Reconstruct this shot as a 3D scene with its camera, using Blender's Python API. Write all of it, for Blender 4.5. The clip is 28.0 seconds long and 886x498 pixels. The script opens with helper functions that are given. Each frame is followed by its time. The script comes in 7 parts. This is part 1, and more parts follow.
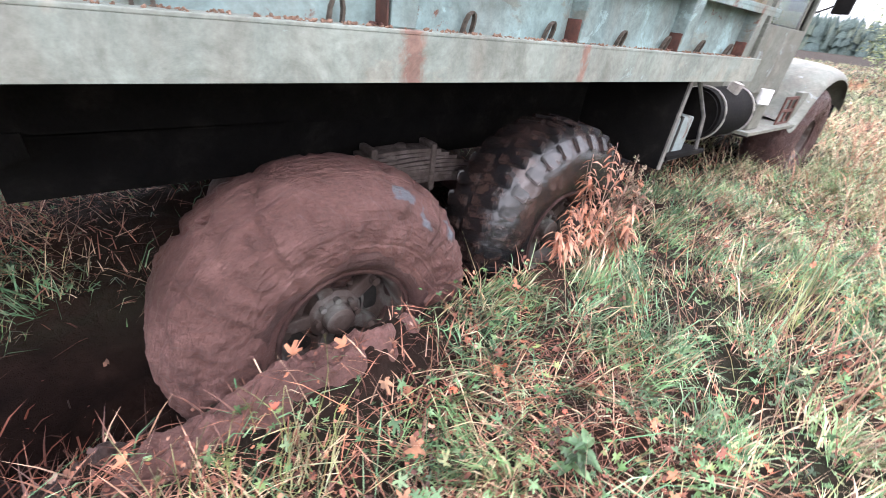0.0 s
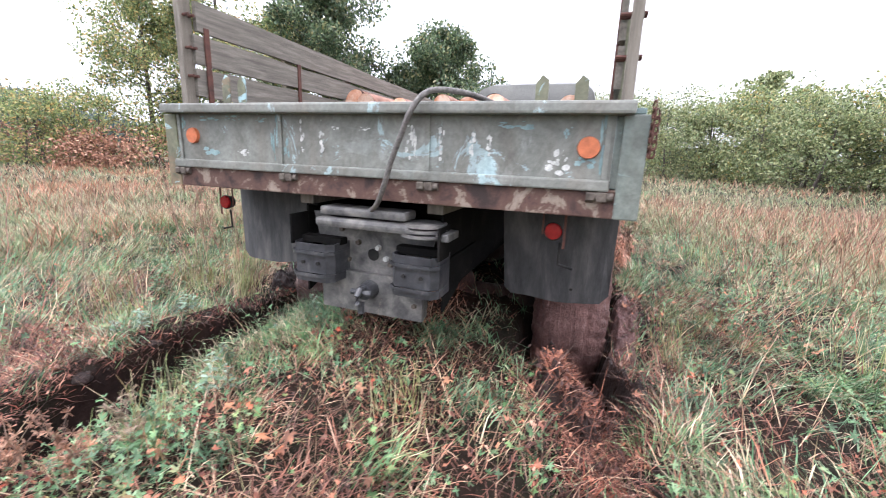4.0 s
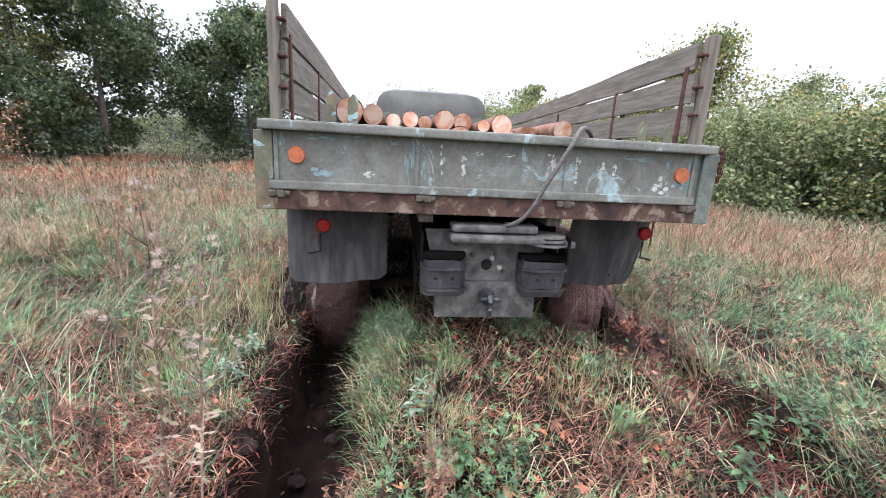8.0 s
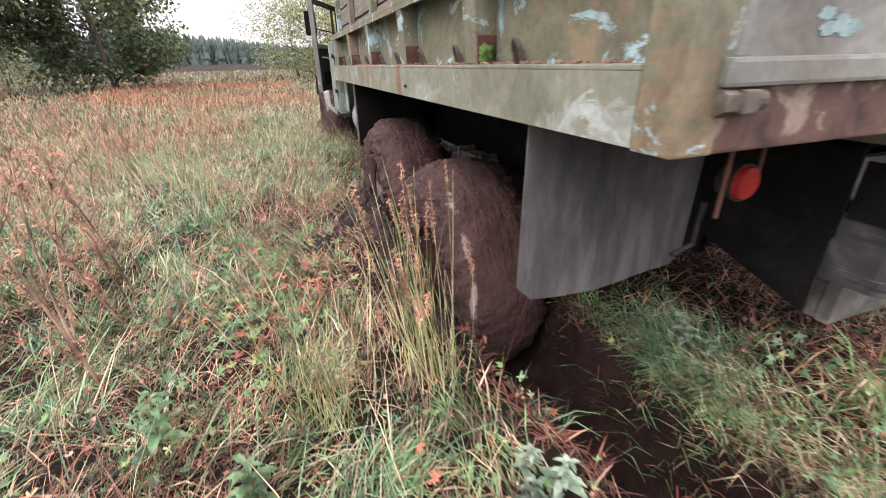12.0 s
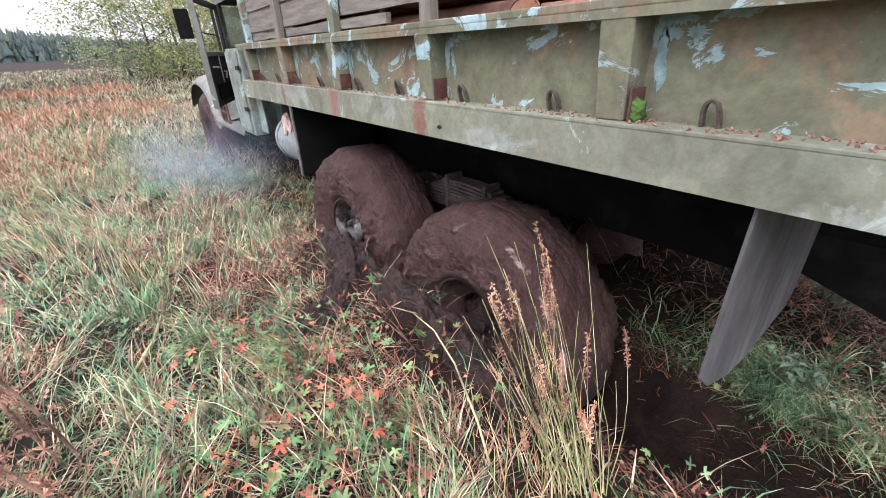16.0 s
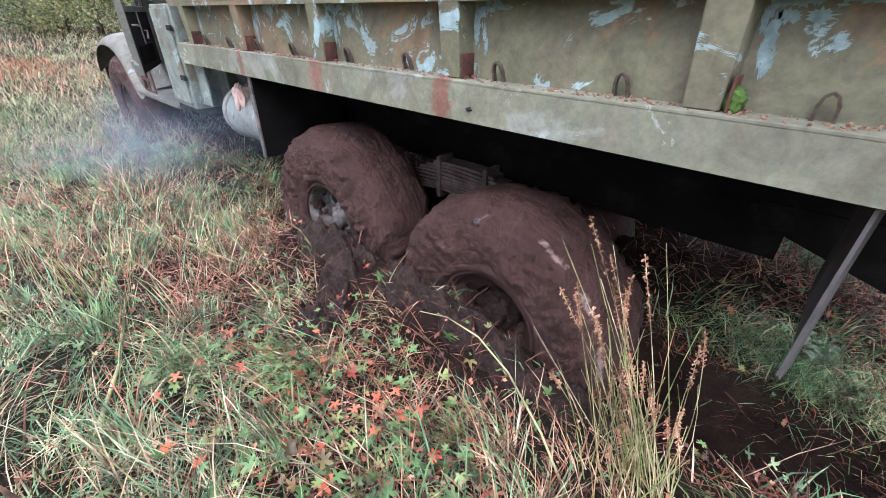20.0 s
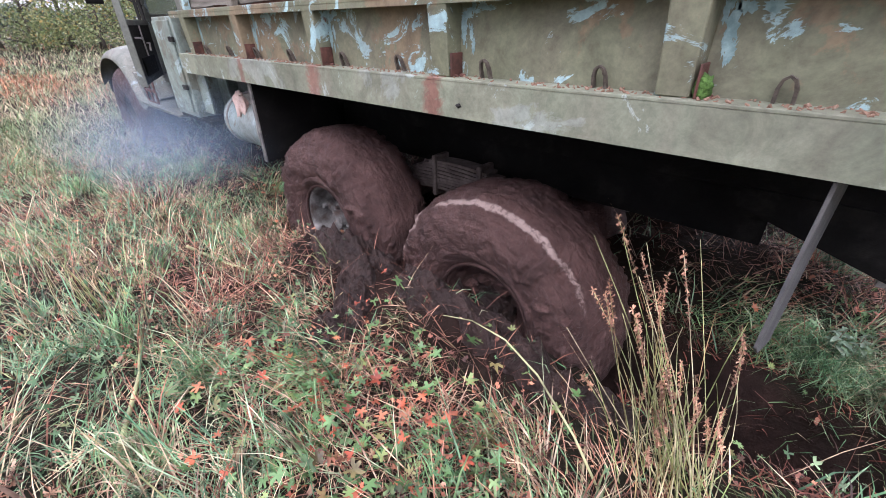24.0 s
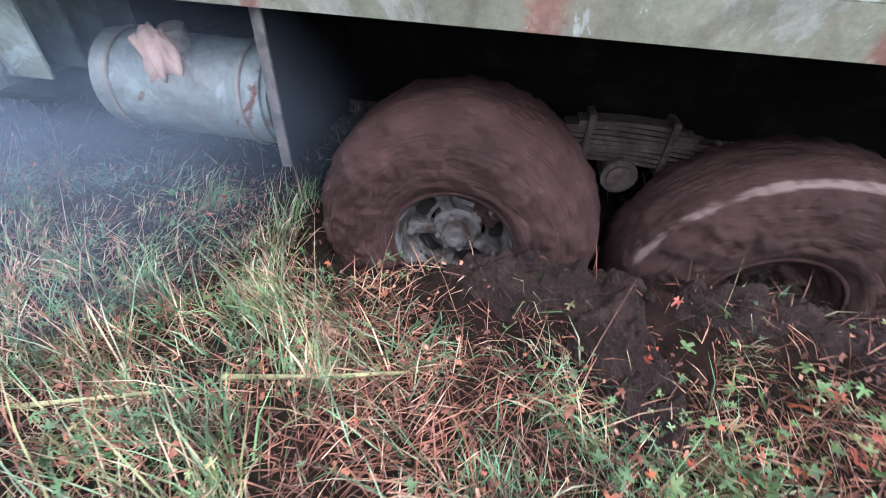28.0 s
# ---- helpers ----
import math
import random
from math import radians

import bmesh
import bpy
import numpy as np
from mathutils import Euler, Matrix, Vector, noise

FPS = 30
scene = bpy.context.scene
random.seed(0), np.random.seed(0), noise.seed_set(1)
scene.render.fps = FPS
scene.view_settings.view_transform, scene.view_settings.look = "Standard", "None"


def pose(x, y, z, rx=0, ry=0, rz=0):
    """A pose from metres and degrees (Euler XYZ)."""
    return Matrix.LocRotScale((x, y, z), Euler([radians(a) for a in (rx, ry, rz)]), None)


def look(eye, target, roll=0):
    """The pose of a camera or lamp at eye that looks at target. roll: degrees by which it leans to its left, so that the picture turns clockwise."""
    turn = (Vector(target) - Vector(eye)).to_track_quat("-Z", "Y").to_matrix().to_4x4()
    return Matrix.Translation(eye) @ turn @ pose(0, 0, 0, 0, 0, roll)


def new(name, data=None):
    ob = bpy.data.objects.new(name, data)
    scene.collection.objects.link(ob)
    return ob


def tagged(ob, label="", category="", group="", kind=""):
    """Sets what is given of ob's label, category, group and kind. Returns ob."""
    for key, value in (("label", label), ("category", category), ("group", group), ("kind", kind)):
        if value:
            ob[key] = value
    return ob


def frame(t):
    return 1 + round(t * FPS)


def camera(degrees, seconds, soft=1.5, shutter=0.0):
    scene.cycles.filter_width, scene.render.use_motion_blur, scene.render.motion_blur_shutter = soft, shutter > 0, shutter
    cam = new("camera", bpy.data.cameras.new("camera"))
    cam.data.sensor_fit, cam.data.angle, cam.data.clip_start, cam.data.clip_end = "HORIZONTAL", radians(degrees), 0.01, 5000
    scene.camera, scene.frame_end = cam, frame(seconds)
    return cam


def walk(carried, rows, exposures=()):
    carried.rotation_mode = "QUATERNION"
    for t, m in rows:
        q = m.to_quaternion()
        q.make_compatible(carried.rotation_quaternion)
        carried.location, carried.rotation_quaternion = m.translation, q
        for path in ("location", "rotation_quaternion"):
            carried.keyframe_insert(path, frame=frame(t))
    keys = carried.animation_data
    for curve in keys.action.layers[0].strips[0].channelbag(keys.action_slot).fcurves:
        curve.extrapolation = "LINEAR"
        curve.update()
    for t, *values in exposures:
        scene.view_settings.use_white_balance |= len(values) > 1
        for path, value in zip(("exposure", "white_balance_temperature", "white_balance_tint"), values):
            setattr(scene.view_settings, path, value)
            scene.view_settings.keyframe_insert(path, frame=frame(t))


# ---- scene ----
cam = camera(94.1, 28.0, 0.5, 0.3)
PATH = [
    (0, (1.014, -2.502, 1.265), (2.147, -1.195, 0.261), 7.2),
    (0.5, (0.657, -2.369, 1.226), (1.978, -1.211, 0.27), 8.2),
    (1, (0.239, -2.24, 1.242), (1.645, -1.172, 0.302), 10.1),
    (1.5, (-0.259, -2.214, 1.249), (1.263, -1.294, 0.335), 6.4),
    (2, (-0.678, -2.035, 1.246), (0.955, -1.069, 0.613), 3.1),
    (2.5, (-1.055, -1.869, 1.292), (0.607, -0.935, 0.688), 5.0),
    (3, (-1.468, -1.719, 1.297), (0.25, -0.837, 0.779), 4.1),
    (3.5, (-1.697, -1.534, 1.339), (0.089, -0.731, 0.93), 3.5),
    (4, (-1.879, -1.188, 1.294), (-0.052, -0.512, 0.84), 2.0),
    (4.5, (-2.122, -0.859, 1.16), (-0.27, -0.219, 0.757), 4.0),
    (6.5, (-2.665, 0.031, 1.361), (-0.704, 0.171, 0.994), 0.3),
    (7, (-2.691, 0.155, 1.376), (-0.721, 0.23, 1.038), 2.5),
    (7.5, (-2.535, 0.375, 1.304), (-0.584, 0.336, 0.867), 2.2),
    (8, (-2.376, 0.586, 1.391), (-0.441, 0.354, 0.941), 3.0),
    (8.5, (-2.288, 0.909, 1.331), (-0.385, 0.638, 0.777), 1.6),
    (9, (-2.171, 1.317, 1.333), (-0.335, 0.741, 0.785), 0.1),
    (9.5, (-2.005, 1.554, 1.322), (-0.204, 0.891, 0.762), -0.0),
    (10, (-1.729, 1.682, 1.352), (0.074, 0.931, 0.919), -1.3),
    (10.5, (-1.534, 1.713, 1.335), (0.224, 0.858, 0.911), 0.5),
    (11, (-1.239, 1.778, 1.266), (0.485, 0.995, 0.623), 1.5),
    (11.5, (-0.99, 1.849, 1.232), (0.714, 1.19, 0.419), 1.5),
    (12, (-0.548, 1.949, 1.205), (1.168, 1.336, 0.382), -1.2),
    (12.5, (-0.339, 2.059, 1.239), (1.306, 1.383, 0.323), 1.9),
    (14.5, (0.196, 2.465, 1.368), (1.574, 1.364, 0.424), 0.5),
    (15, (0.211, 2.507, 1.39), (1.589, 1.376, 0.483), 0.1),
    (15.5, (0.225, 2.486, 1.398), (1.644, 1.372, 0.535), -0.6),
    (16, (0.221, 2.433, 1.397), (1.658, 1.35, 0.524), -2.2),
    (16.5, (0.207, 2.4, 1.387), (1.737, 1.441, 0.526), -2.7),
    (17, (0.215, 2.376, 1.345), (1.749, 1.493, 0.413), -1.9),
    (17.5, (0.32, 2.446, 1.321), (1.814, 1.564, 0.326), -0.2),
    (18, (0.531, 2.528, 1.33), (1.822, 1.317, 0.398), -0.6),
    (18.5, (0.566, 2.522, 1.405), (1.814, 1.275, 0.463), 0.6),
    (19, (0.504, 2.487, 1.381), (1.822, 1.32, 0.431), 0.1),
    (19.5, (0.538, 2.521, 1.381), (1.73, 1.251, 0.397), 0.1),
    (20, (0.625, 2.591, 1.418), (1.808, 1.322, 0.421), 0.2),
    (20.5, (0.66, 2.597, 1.425), (1.853, 1.312, 0.462), -0.2),
    (21, (0.665, 2.617, 1.442), (1.877, 1.312, 0.532), -0.2),
    (21.5, (0.669, 2.658, 1.422), (1.899, 1.401, 0.469), -1.3),
    (23.5, (0.671, 2.632, 1.393), (1.853, 1.324, 0.448), -0.9),
    (24, (0.689, 2.636, 1.4), (1.889, 1.365, 0.427), -1.3),
    (24.5, (0.728, 2.632, 1.385), (1.936, 1.367, 0.416), 0.8),
    (25, (0.891, 2.495, 1.342), (2.137, 1.32, 0.31), 0.8),
    (25.5, (1.23, 2.286, 1.273), (2.588, 1.246, 0.237), -0.3),
    (26, (1.605, 2.201, 1.203), (2.872, 1.07, 0.147), 0.9),
    (26.5, (1.972, 2.254, 1.221), (2.892, 0.976, -0.012), 1.4),
    (27, (2.302, 2.319, 1.186), (2.972, 0.952, -0.111), 1.0),
    (27.5, (2.586, 2.534, 1.229), (3.004, 0.964, 0.063), 2.8),
    (28, (2.792, 2.688, 1.305), (2.991, 1.149, 0.043), 3.7),
]
walk(cam, [(t, look(eye, target, roll)) for t, eye, target, roll in PATH],
     exposures=((0, 2.5, 6150, 19), (1.2, 2.45, 6150, 19), (3, 2.0, 6050, 17), (4.5, 1.85, 6050, 17), (7, 1.55, 6000, 16), (10, 1.5, 6050, 18), (11, 1.45, 6400, 21), (12, 1.75, 6650, 23), (15, 1.85, 6150, 21), (18, 1.85, 6150, 22), (20, 1.75, 6000, 22), (25, 1.7, 6000, 24), (26.2, 1.55, 5950, 24), (28, 1.7, 5800, 20)))

# ---- world, light ----
world = bpy.data.worlds.new("world")
scene.world = world
world.use_nodes = True
wn, wl = world.node_tree.nodes, world.node_tree.links
sky = wn.new("ShaderNodeTexSky")
sky.sky_type, sky.sun_disc, sky.sun_elevation, sky.sun_rotation = "NISHITA", False, radians(42), radians(200)
sky.dust_density, sky.air_density = 3.0, 1.0
cloud = wn.new("ShaderNodeTexNoise")
cloud.inputs["Scale"].default_value, cloud.inputs["Detail"].default_value = 2.2, 5
cramp = wn.new("ShaderNodeValToRGB")
cramp.color_ramp.elements[0].position, cramp.color_ramp.elements[0].color = 0.30, (7.0, 7.3, 7.9, 1)
cramp.color_ramp.elements[1].position, cramp.color_ramp.elements[1].color = 0.62, (9.6, 9.6, 9.7, 1)
wmix = wn.new("ShaderNodeMixRGB")
wmix.inputs["Fac"].default_value = 0.86
wl.new(cloud.outputs["Fac"], cramp.inputs["Fac"])
wl.new(sky.outputs["Color"], wmix.inputs["Color1"])
wl.new(cramp.outputs["Color"], wmix.inputs["Color2"])
# overcast sky: brighter overhead than at the horizon
wco = wn.new("ShaderNodeTexCoord")
wsep = wn.new("ShaderNodeSeparateXYZ")
wl.new(wco.outputs["Generated"], wsep.inputs["Vector"])
wgrad = wn.new("ShaderNodeMapRange")
wgrad.inputs["To Min"].default_value, wgrad.inputs["To Max"].default_value = 0.42, 1.32
wl.new(wsep.outputs["Z"], wgrad.inputs["Value"])
wmul = wn.new("ShaderNodeMixRGB")
wmul.blend_type = "MULTIPLY"
wmul.inputs["Fac"].default_value = 1.0
wl.new(wmix.outputs["Color"], wmul.inputs["Color1"])
wl.new(wgrad.outputs["Result"], wmul.inputs["Color2"])
wl.new(wmul.outputs["Color"], wn["Background"].inputs["Color"])
wn["Background"].inputs["Strength"].default_value = 0.125
sun_data = bpy.data.lights.new("sun", "SUN")
sun_data.energy, sun_data.angle, sun_data.color = 0.9, radians(35), (1.0, 0.97, 0.93)
sun = new("sun", sun_data)
sun.matrix_world = look((-8, 14, 22), (0, 0, 0))


# ---- materials ----
def material(name, rough=0.7, metal=0.0, spec=0.5):
    m = bpy.data.materials.new(name)
    m.use_nodes = True
    n = m.node_tree.nodes
    b = n["Principled BSDF"]
    b.inputs["Roughness"].default_value = rough
    b.inputs["Metallic"].default_value = metal
    b.inputs["Specular IOR Level"].default_value = spec
    return m, n, m.node_tree.links, b


def noise_node(n, l, scale, detail=6, rough=0.6, vec=None, dist=0.0):
    t = n.new("ShaderNodeTexNoise")
    t.inputs["Scale"].default_value = scale
    t.inputs["Detail"].default_value = detail
    t.inputs["Roughness"].default_value = rough
    t.inputs["Distortion"].default_value = dist
    if vec is not None:
        l.new(vec, t.inputs["Vector"])
    return t.outputs["Fac"]


def ramp(n, l, fac, stops, mode="LINEAR"):
    r = n.new("ShaderNodeValToRGB")
    cr = r.color_ramp
    cr.interpolation = mode
    while len(cr.elements) < len(stops):
        cr.elements.new(0.5)
    for e, (p, c) in zip(cr.elements, stops):
        e.position = p
        e.color = (*c, 1)
    if fac is not None:
        l.new(fac, r.inputs["Fac"])
    return r.outputs["Color"]


def mixc(n, l, fac, a, b, mode="MIX"):
    x = n.new("ShaderNodeMixRGB")
    x.blend_type = mode
    for sock, v in ((x.inputs["Fac"], fac), (x.inputs["Color1"], a), (x.inputs["Color2"], b)):
        if isinstance(v, (int, float)):
            sock.default_value = v
        elif isinstance(v, tuple):
            sock.default_value = (*v, 1)
        else:
            l.new(v, sock)
    return x.outputs["Color"]


def bump(n, l, b, height, strength=0.4, distance=0.01):
    x = n.new("ShaderNodeBump")
    x.inputs["Strength"].default_value, x.inputs["Distance"].default_value = strength, distance
    l.new(height, x.inputs["Height"])
    l.new(x.outputs["Normal"], b.inputs["Normal"])


def coords(n, l, scale=(1, 1, 1), kind="Object"):
    c = n.new("ShaderNodeTexCoord")
    m = n.new("ShaderNodeMapping")
    m.inputs["Scale"].default_value = scale
    l.new(c.outputs[kind], m.inputs["Vector"])
    return m.outputs["Vector"]


BLACK, FULL = (0, 0, 0), (1, 1, 1)


def old_paint(name, top, under, flake, patch=0.56, rust_at=0.63, dirt=(0.16, 0.13, 0.10), runs=()):
    """Weathered army paint: two old coats, chalky flakes, rust and dirt streaks."""
    m, n, l, b = material(name, 0.62)
    v = coords(n, l)
    streak = coords(n, l, (6, 6, 0.8))
    c = ramp(n, l, noise_node(n, l, 2.3, 7, 0.62, v), [(0.30, tuple(k * 0.75 for k in top)), (0.5, top), (0.72, tuple(k * 1.25 for k in top))])
    c = mixc(n, l, ramp(n, l, noise_node(n, l, 1.7, 9, 0.66, v, 0.6), [(patch, BLACK), (patch + 0.025, FULL)]), c, under)
    c = mixc(n, l, ramp(n, l, noise_node(n, l, 3.4, 10, 0.7, v, 1.2), [(patch + 0.03, BLACK), (patch + 0.05, FULL)]), c, flake)
    c = mixc(n, l, ramp(n, l, noise_node(n, l, 4.6, 10, 0.72, v, 0.8), [(rust_at, BLACK), (rust_at + 0.05, FULL)]), c, (0.15, 0.055, 0.03))
    for at, width in runs:
        # red primer bared below a post
        sp = n.new("ShaderNodeSeparateXYZ")
        l.new(v, sp.inputs["Vector"])
        off = n.new("ShaderNodeMath")
        off.operation = "SUBTRACT"
        off.inputs[1].default_value = at
        l.new(sp.outputs["X"], off.inputs[0])
        dist = n.new("ShaderNodeMath")
        dist.operation = "ABSOLUTE"
        l.new(off.outputs["Value"], dist.inputs[0])
        near = n.new("ShaderNodeMapRange")
        near.inputs["From Max"].default_value, near.inputs["To Min"].default_value, near.inputs["To Max"].default_value = width * 2.2, 1.0, 0.0
        l.new(dist.outputs["Value"], near.inputs["Value"])
        spot = ramp(n, l, mixc(n, l, 1.0, noise_node(n, l, 19, 9, 0.75, v, 0.9), near.outputs["Result"], "MULTIPLY"), [(0.26, BLACK), (0.40, (0.85, 0.85, 0.85))])
        c = mixc(n, l, spot, c, (0.22, 0.095, 0.07))
    c = mixc(n, l, ramp(n, l, noise_node(n, l, 1.0, 5, 0.6, streak), [(0.42, BLACK), (0.75, (0.55, 0.55, 0.55))]), c, dirt)
    c = mixc(n, l, 0.5, c, ramp(n, l, noise_node(n, l, 42, 4, 0.7, v), [(0.25, (0.35, 0.35, 0.35)), (0.75, (1.15, 1.15, 1.15))]), "MULTIPLY")
    c = mixc(n, l, 0.55, c, ramp(n, l, noise_node(n, l, 5.5, 6, 0.7, v, 0.7), [(0.34, (0.38, 0.36, 0.33)), (0.6, (1.1, 1.1, 1.1))]), "MULTIPLY")
    l.new(c, b.inputs["Base Color"])
    bump(n, l, b, noise_node(n, l, 28, 8, 0.7, v), 0.25, 0.004)
    return m


def noisy(name, stops, scale, rough=0.8, bscale=40, bstr=0.4, bdist=0.006, fine=70, stretch=(1, 1, 1), spec=0.4):
    m, n, l, b = material(name, rough, 0.0, spec)
    v = coords(n, l, stretch)
    c = ramp(n, l, noise_node(n, l, scale, 8, 0.62, v, 0.3), stops)
    c = mixc(n, l, 0.5, c, ramp(n, l, noise_node(n, l, fine, 4, 0.7, v), [(0.25, (0.5, 0.5, 0.5)), (0.8, (1.15, 1.15, 1.15))]), "MULTIPLY")
    l.new(c, b.inputs["Base Color"])
    bump(n, l, b, noise_node(n, l, bscale, 8, 0.65, v), bstr, bdist)
    return m


M_SIDE = old_paint("olive_paint", (0.155, 0.162, 0.10), (0.215, 0.165, 0.098), (0.35, 0.52, 0.54), 0.52, 0.62)
M_SIDE_BLUE = old_paint("pale_turquoise_side_paint", (0.20, 0.285, 0.28), (0.185, 0.215, 0.19), (0.27, 0.39, 0.39), 0.54, 0.61)
M_SILL = old_paint("sill_paint", (0.205, 0.225, 0.16), (0.27, 0.30, 0.255), (0.36, 0.42, 0.39), 0.56, 0.63, (0.22, 0.19, 0.15), ((1.80, 0.06), (2.70, 0.075), (3.60, 0.04)))
M_SILL_BLUE = old_paint("bluish_sill_paint", (0.215, 0.25, 0.22), (0.26, 0.275, 0.235), (0.29, 0.36, 0.345), 0.58, 0.66, (0.24, 0.21, 0.17), ((1.80, 0.05), (2.68, 0.03)))
M_CORNER = old_paint("rust_spotted_corner_paint", (0.17, 0.205, 0.18), (0.17, 0.14, 0.10), (0.24, 0.34, 0.33), 0.54, 0.57)
M_TAIL = old_paint("tailgate_paint", (0.205, 0.215, 0.19), (0.26, 0.28, 0.255), (0.38, 0.50, 0.51), 0.55, 0.66)
M_PRESSED = noisy("dark_pressed_steel", [(0.32, (0.018, 0.019, 0.022)), (0.55, (0.045, 0.046, 0.050)), (0.70, (0.10, 0.098, 0.095)), (0.82, (0.26, 0.25, 0.235))], 10, 0.42, spec=0.5)
M_BEAM = noisy("rusty_camouflage_beam", [(0.36, (0.030, 0.018, 0.015)), (0.46, (0.088, 0.046, 0.036)), (0.53, (0.105, 0.057, 0.043)), (0.565, (0.23, 0.18, 0.14)), (0.70, (0.30, 0.245, 0.20))], 6.5, 0.7)
M_CAB = old_paint("grey_cab_paint", (0.14, 0.15, 0.125), (0.18, 0.185, 0.155), (0.28, 0.34, 0.35), 0.58, 0.66)
M_LOCKER = old_paint("pale_turquoise_paint", (0.225, 0.285, 0.25), (0.19, 0.20, 0.155), (0.34, 0.44, 0.43), 0.55, 0.63)
M_TANK = old_paint("pale_blue_tank_paint", (0.26, 0.325, 0.325), (0.20, 0.235, 0.22), (0.37, 0.45, 0.46), 0.56, 0.60)
# dirty paint taken near-black: the shade under the truck is in this colour
M_FRAME = noisy("dirty_shaded_chassis_paint", [(0.3, (0.005, 0.005, 0.005)), (0.55, (0.009, 0.0085, 0.008)), (0.75, (0.022, 0.02, 0.018))], 5, 0.85, spec=0.08)
M_ROOF = noisy("dull_dark_grey_roof_paint", [(0.3, (0.085, 0.087, 0.08)), (0.7, (0.13, 0.13, 0.118))], 3, 0.6)
M_FLAP = noisy("dusty_black_rubber_sheet", [(0.3, (0.03, 0.031, 0.033)), (0.5, (0.065, 0.065, 0.066)), (0.72, (0.14, 0.135, 0.127))], 3.2, 0.8, stretch=(1, 3, 0.7))
M_BUFFER = noisy("worn_grey_steel", [(0.30, (0.030, 0.030, 0.031)), (0.46, (0.10, 0.098, 0.094)), (0.62, (0.19, 0.18, 0.165)), (0.78, (0.36, 0.34, 0.31))], 9, 0.5, spec=0.5)
M_RUST = noisy("rusted_iron", [(0.3, (0.04, 0.020, 0.016)), (0.6, (0.11, 0.045, 0.032)), (0.8, (0.19, 0.095, 0.065))], 14, 0.85)
M_STEEL = noisy("dull_steel", [(0.3, (0.20, 0.19, 0.175)), (0.7, (0.36, 0.34, 0.31))], 20, 0.55)
M_WOOD = noisy("weathered_grey_plank", [(0.25, (0.085, 0.075, 0.062)), (0.5, (0.165, 0.15, 0.125)), (0.75, (0.27, 0.245, 0.21))], 3.0, 0.85, 30, 0.6, 0.006, 60, (1.2, 14, 14))
M_POST = noisy("weathered_post_wood", [(0.25, (0.10, 0.085, 0.068)), (0.5, (0.18, 0.16, 0.13)), (0.75, (0.27, 0.24, 0.2))], 3.0, 0.85, 30, 0.6, 0.006, 60, (14, 14, 1.2))
M_MUD = noisy("wet_brown_mud", [(0.25, (0.011, 0.006, 0.0055)), (0.5, (0.030, 0.017, 0.014)), (0.75, (0.066, 0.039, 0.033))], 9, 0.45, 26, 1.0, 0.05, 55, spec=0.35)
def tyre_material(name="mud_caked_tyre", pale_by=1.0):
    """Mud coat with rubbed-clean rubber and pale scraped, sheen-coloured smears where the tyre's attributes say."""
    m, n, l, b = material(name, 0.55, 0, 0.35)
    v = coords(n, l)
    c = ramp(n, l, noise_node(n, l, 5, 8, 0.65, v, 0.3), [(at, tuple(pale_by * q for q in col)) for at, col in ((0.25, (0.034, 0.017, 0.0145)), (0.5, (0.070, 0.035, 0.030)), (0.78, (0.125, 0.069, 0.060)))])
    c = mixc(n, l, 0.6, c, ramp(n, l, noise_node(n, l, 75, 5, 0.7, v), [(0.28, (0.4, 0.4, 0.4)), (0.75, (1.25, 1.25, 1.25))]), "MULTIPLY")
    ragged = noise_node(n, l, 34, 6, 0.7, v, 0.5)
    for attr, col, at in (("rubbed", (0.12, 0.125, 0.14), 0.44), ("pale", (0.30, 0.225, 0.20), 0.50)):
        a = n.new("ShaderNodeAttribute")
        a.attribute_name = attr
        mul = n.new("ShaderNodeMath")
        mul.operation = "MULTIPLY"
        l.new(a.outputs["Fac"], mul.inputs[0])
        l.new(ragged, mul.inputs[1])
        c = mixc(n, l, ramp(n, l, mul.outputs["Value"], [(at * 0.62, BLACK), (at * 0.95, FULL)]), c, col)
    l.new(c, b.inputs["Base Color"])
    l.new(ramp(n, l, noise_node(n, l, 9, 5, 0.6, v), [(0.35, (0.34, 0.34, 0.34)), (0.7, (0.75, 0.75, 0.75))]), b.inputs["Roughness"])
    # drag ridges run round the axle
    sp = n.new("ShaderNodeSeparateXYZ")
    l.new(v, sp.inputs["Vector"])
    flat = n.new("ShaderNodeCombineXYZ")
    l.new(sp.outputs["X"], flat.inputs["X"])
    l.new(sp.outputs["Z"], flat.inputs["Z"])
    ln = n.new("ShaderNodeVectorMath")
    ln.operation = "LENGTH"
    l.new(flat.outputs["Vector"], ln.inputs[0])
    cy = n.new("ShaderNodeCombineXYZ")
    l.new(ln.outputs["Value"], cy.inputs["X"])
    l.new(sp.outputs["Y"], cy.inputs["Y"])
    mp = n.new("ShaderNodeMapping")
    mp.inputs["Scale"].default_value = (46, 30, 1)
    l.new(cy.outputs["Vector"], mp.inputs["Vector"])
    warp = n.new("ShaderNodeVectorMath")
    l.new(mp.outputs["Vector"], warp.inputs[0])
    l.new(mixc(n, l, 1.0, noise_node(n, l, 3.0, 3, 0.5, v), (2.2, 2.2, 2.2), "MULTIPLY"), warp.inputs[1])
    ridge = noise_node(n, l, 1.0, 4, 0.6, warp.outputs["Vector"])
    bump(n, l, b, mixc(n, l, 0.45, noise_node(n, l, 30, 9, 0.74, v), ridge), 1.0, 0.045)
    return m


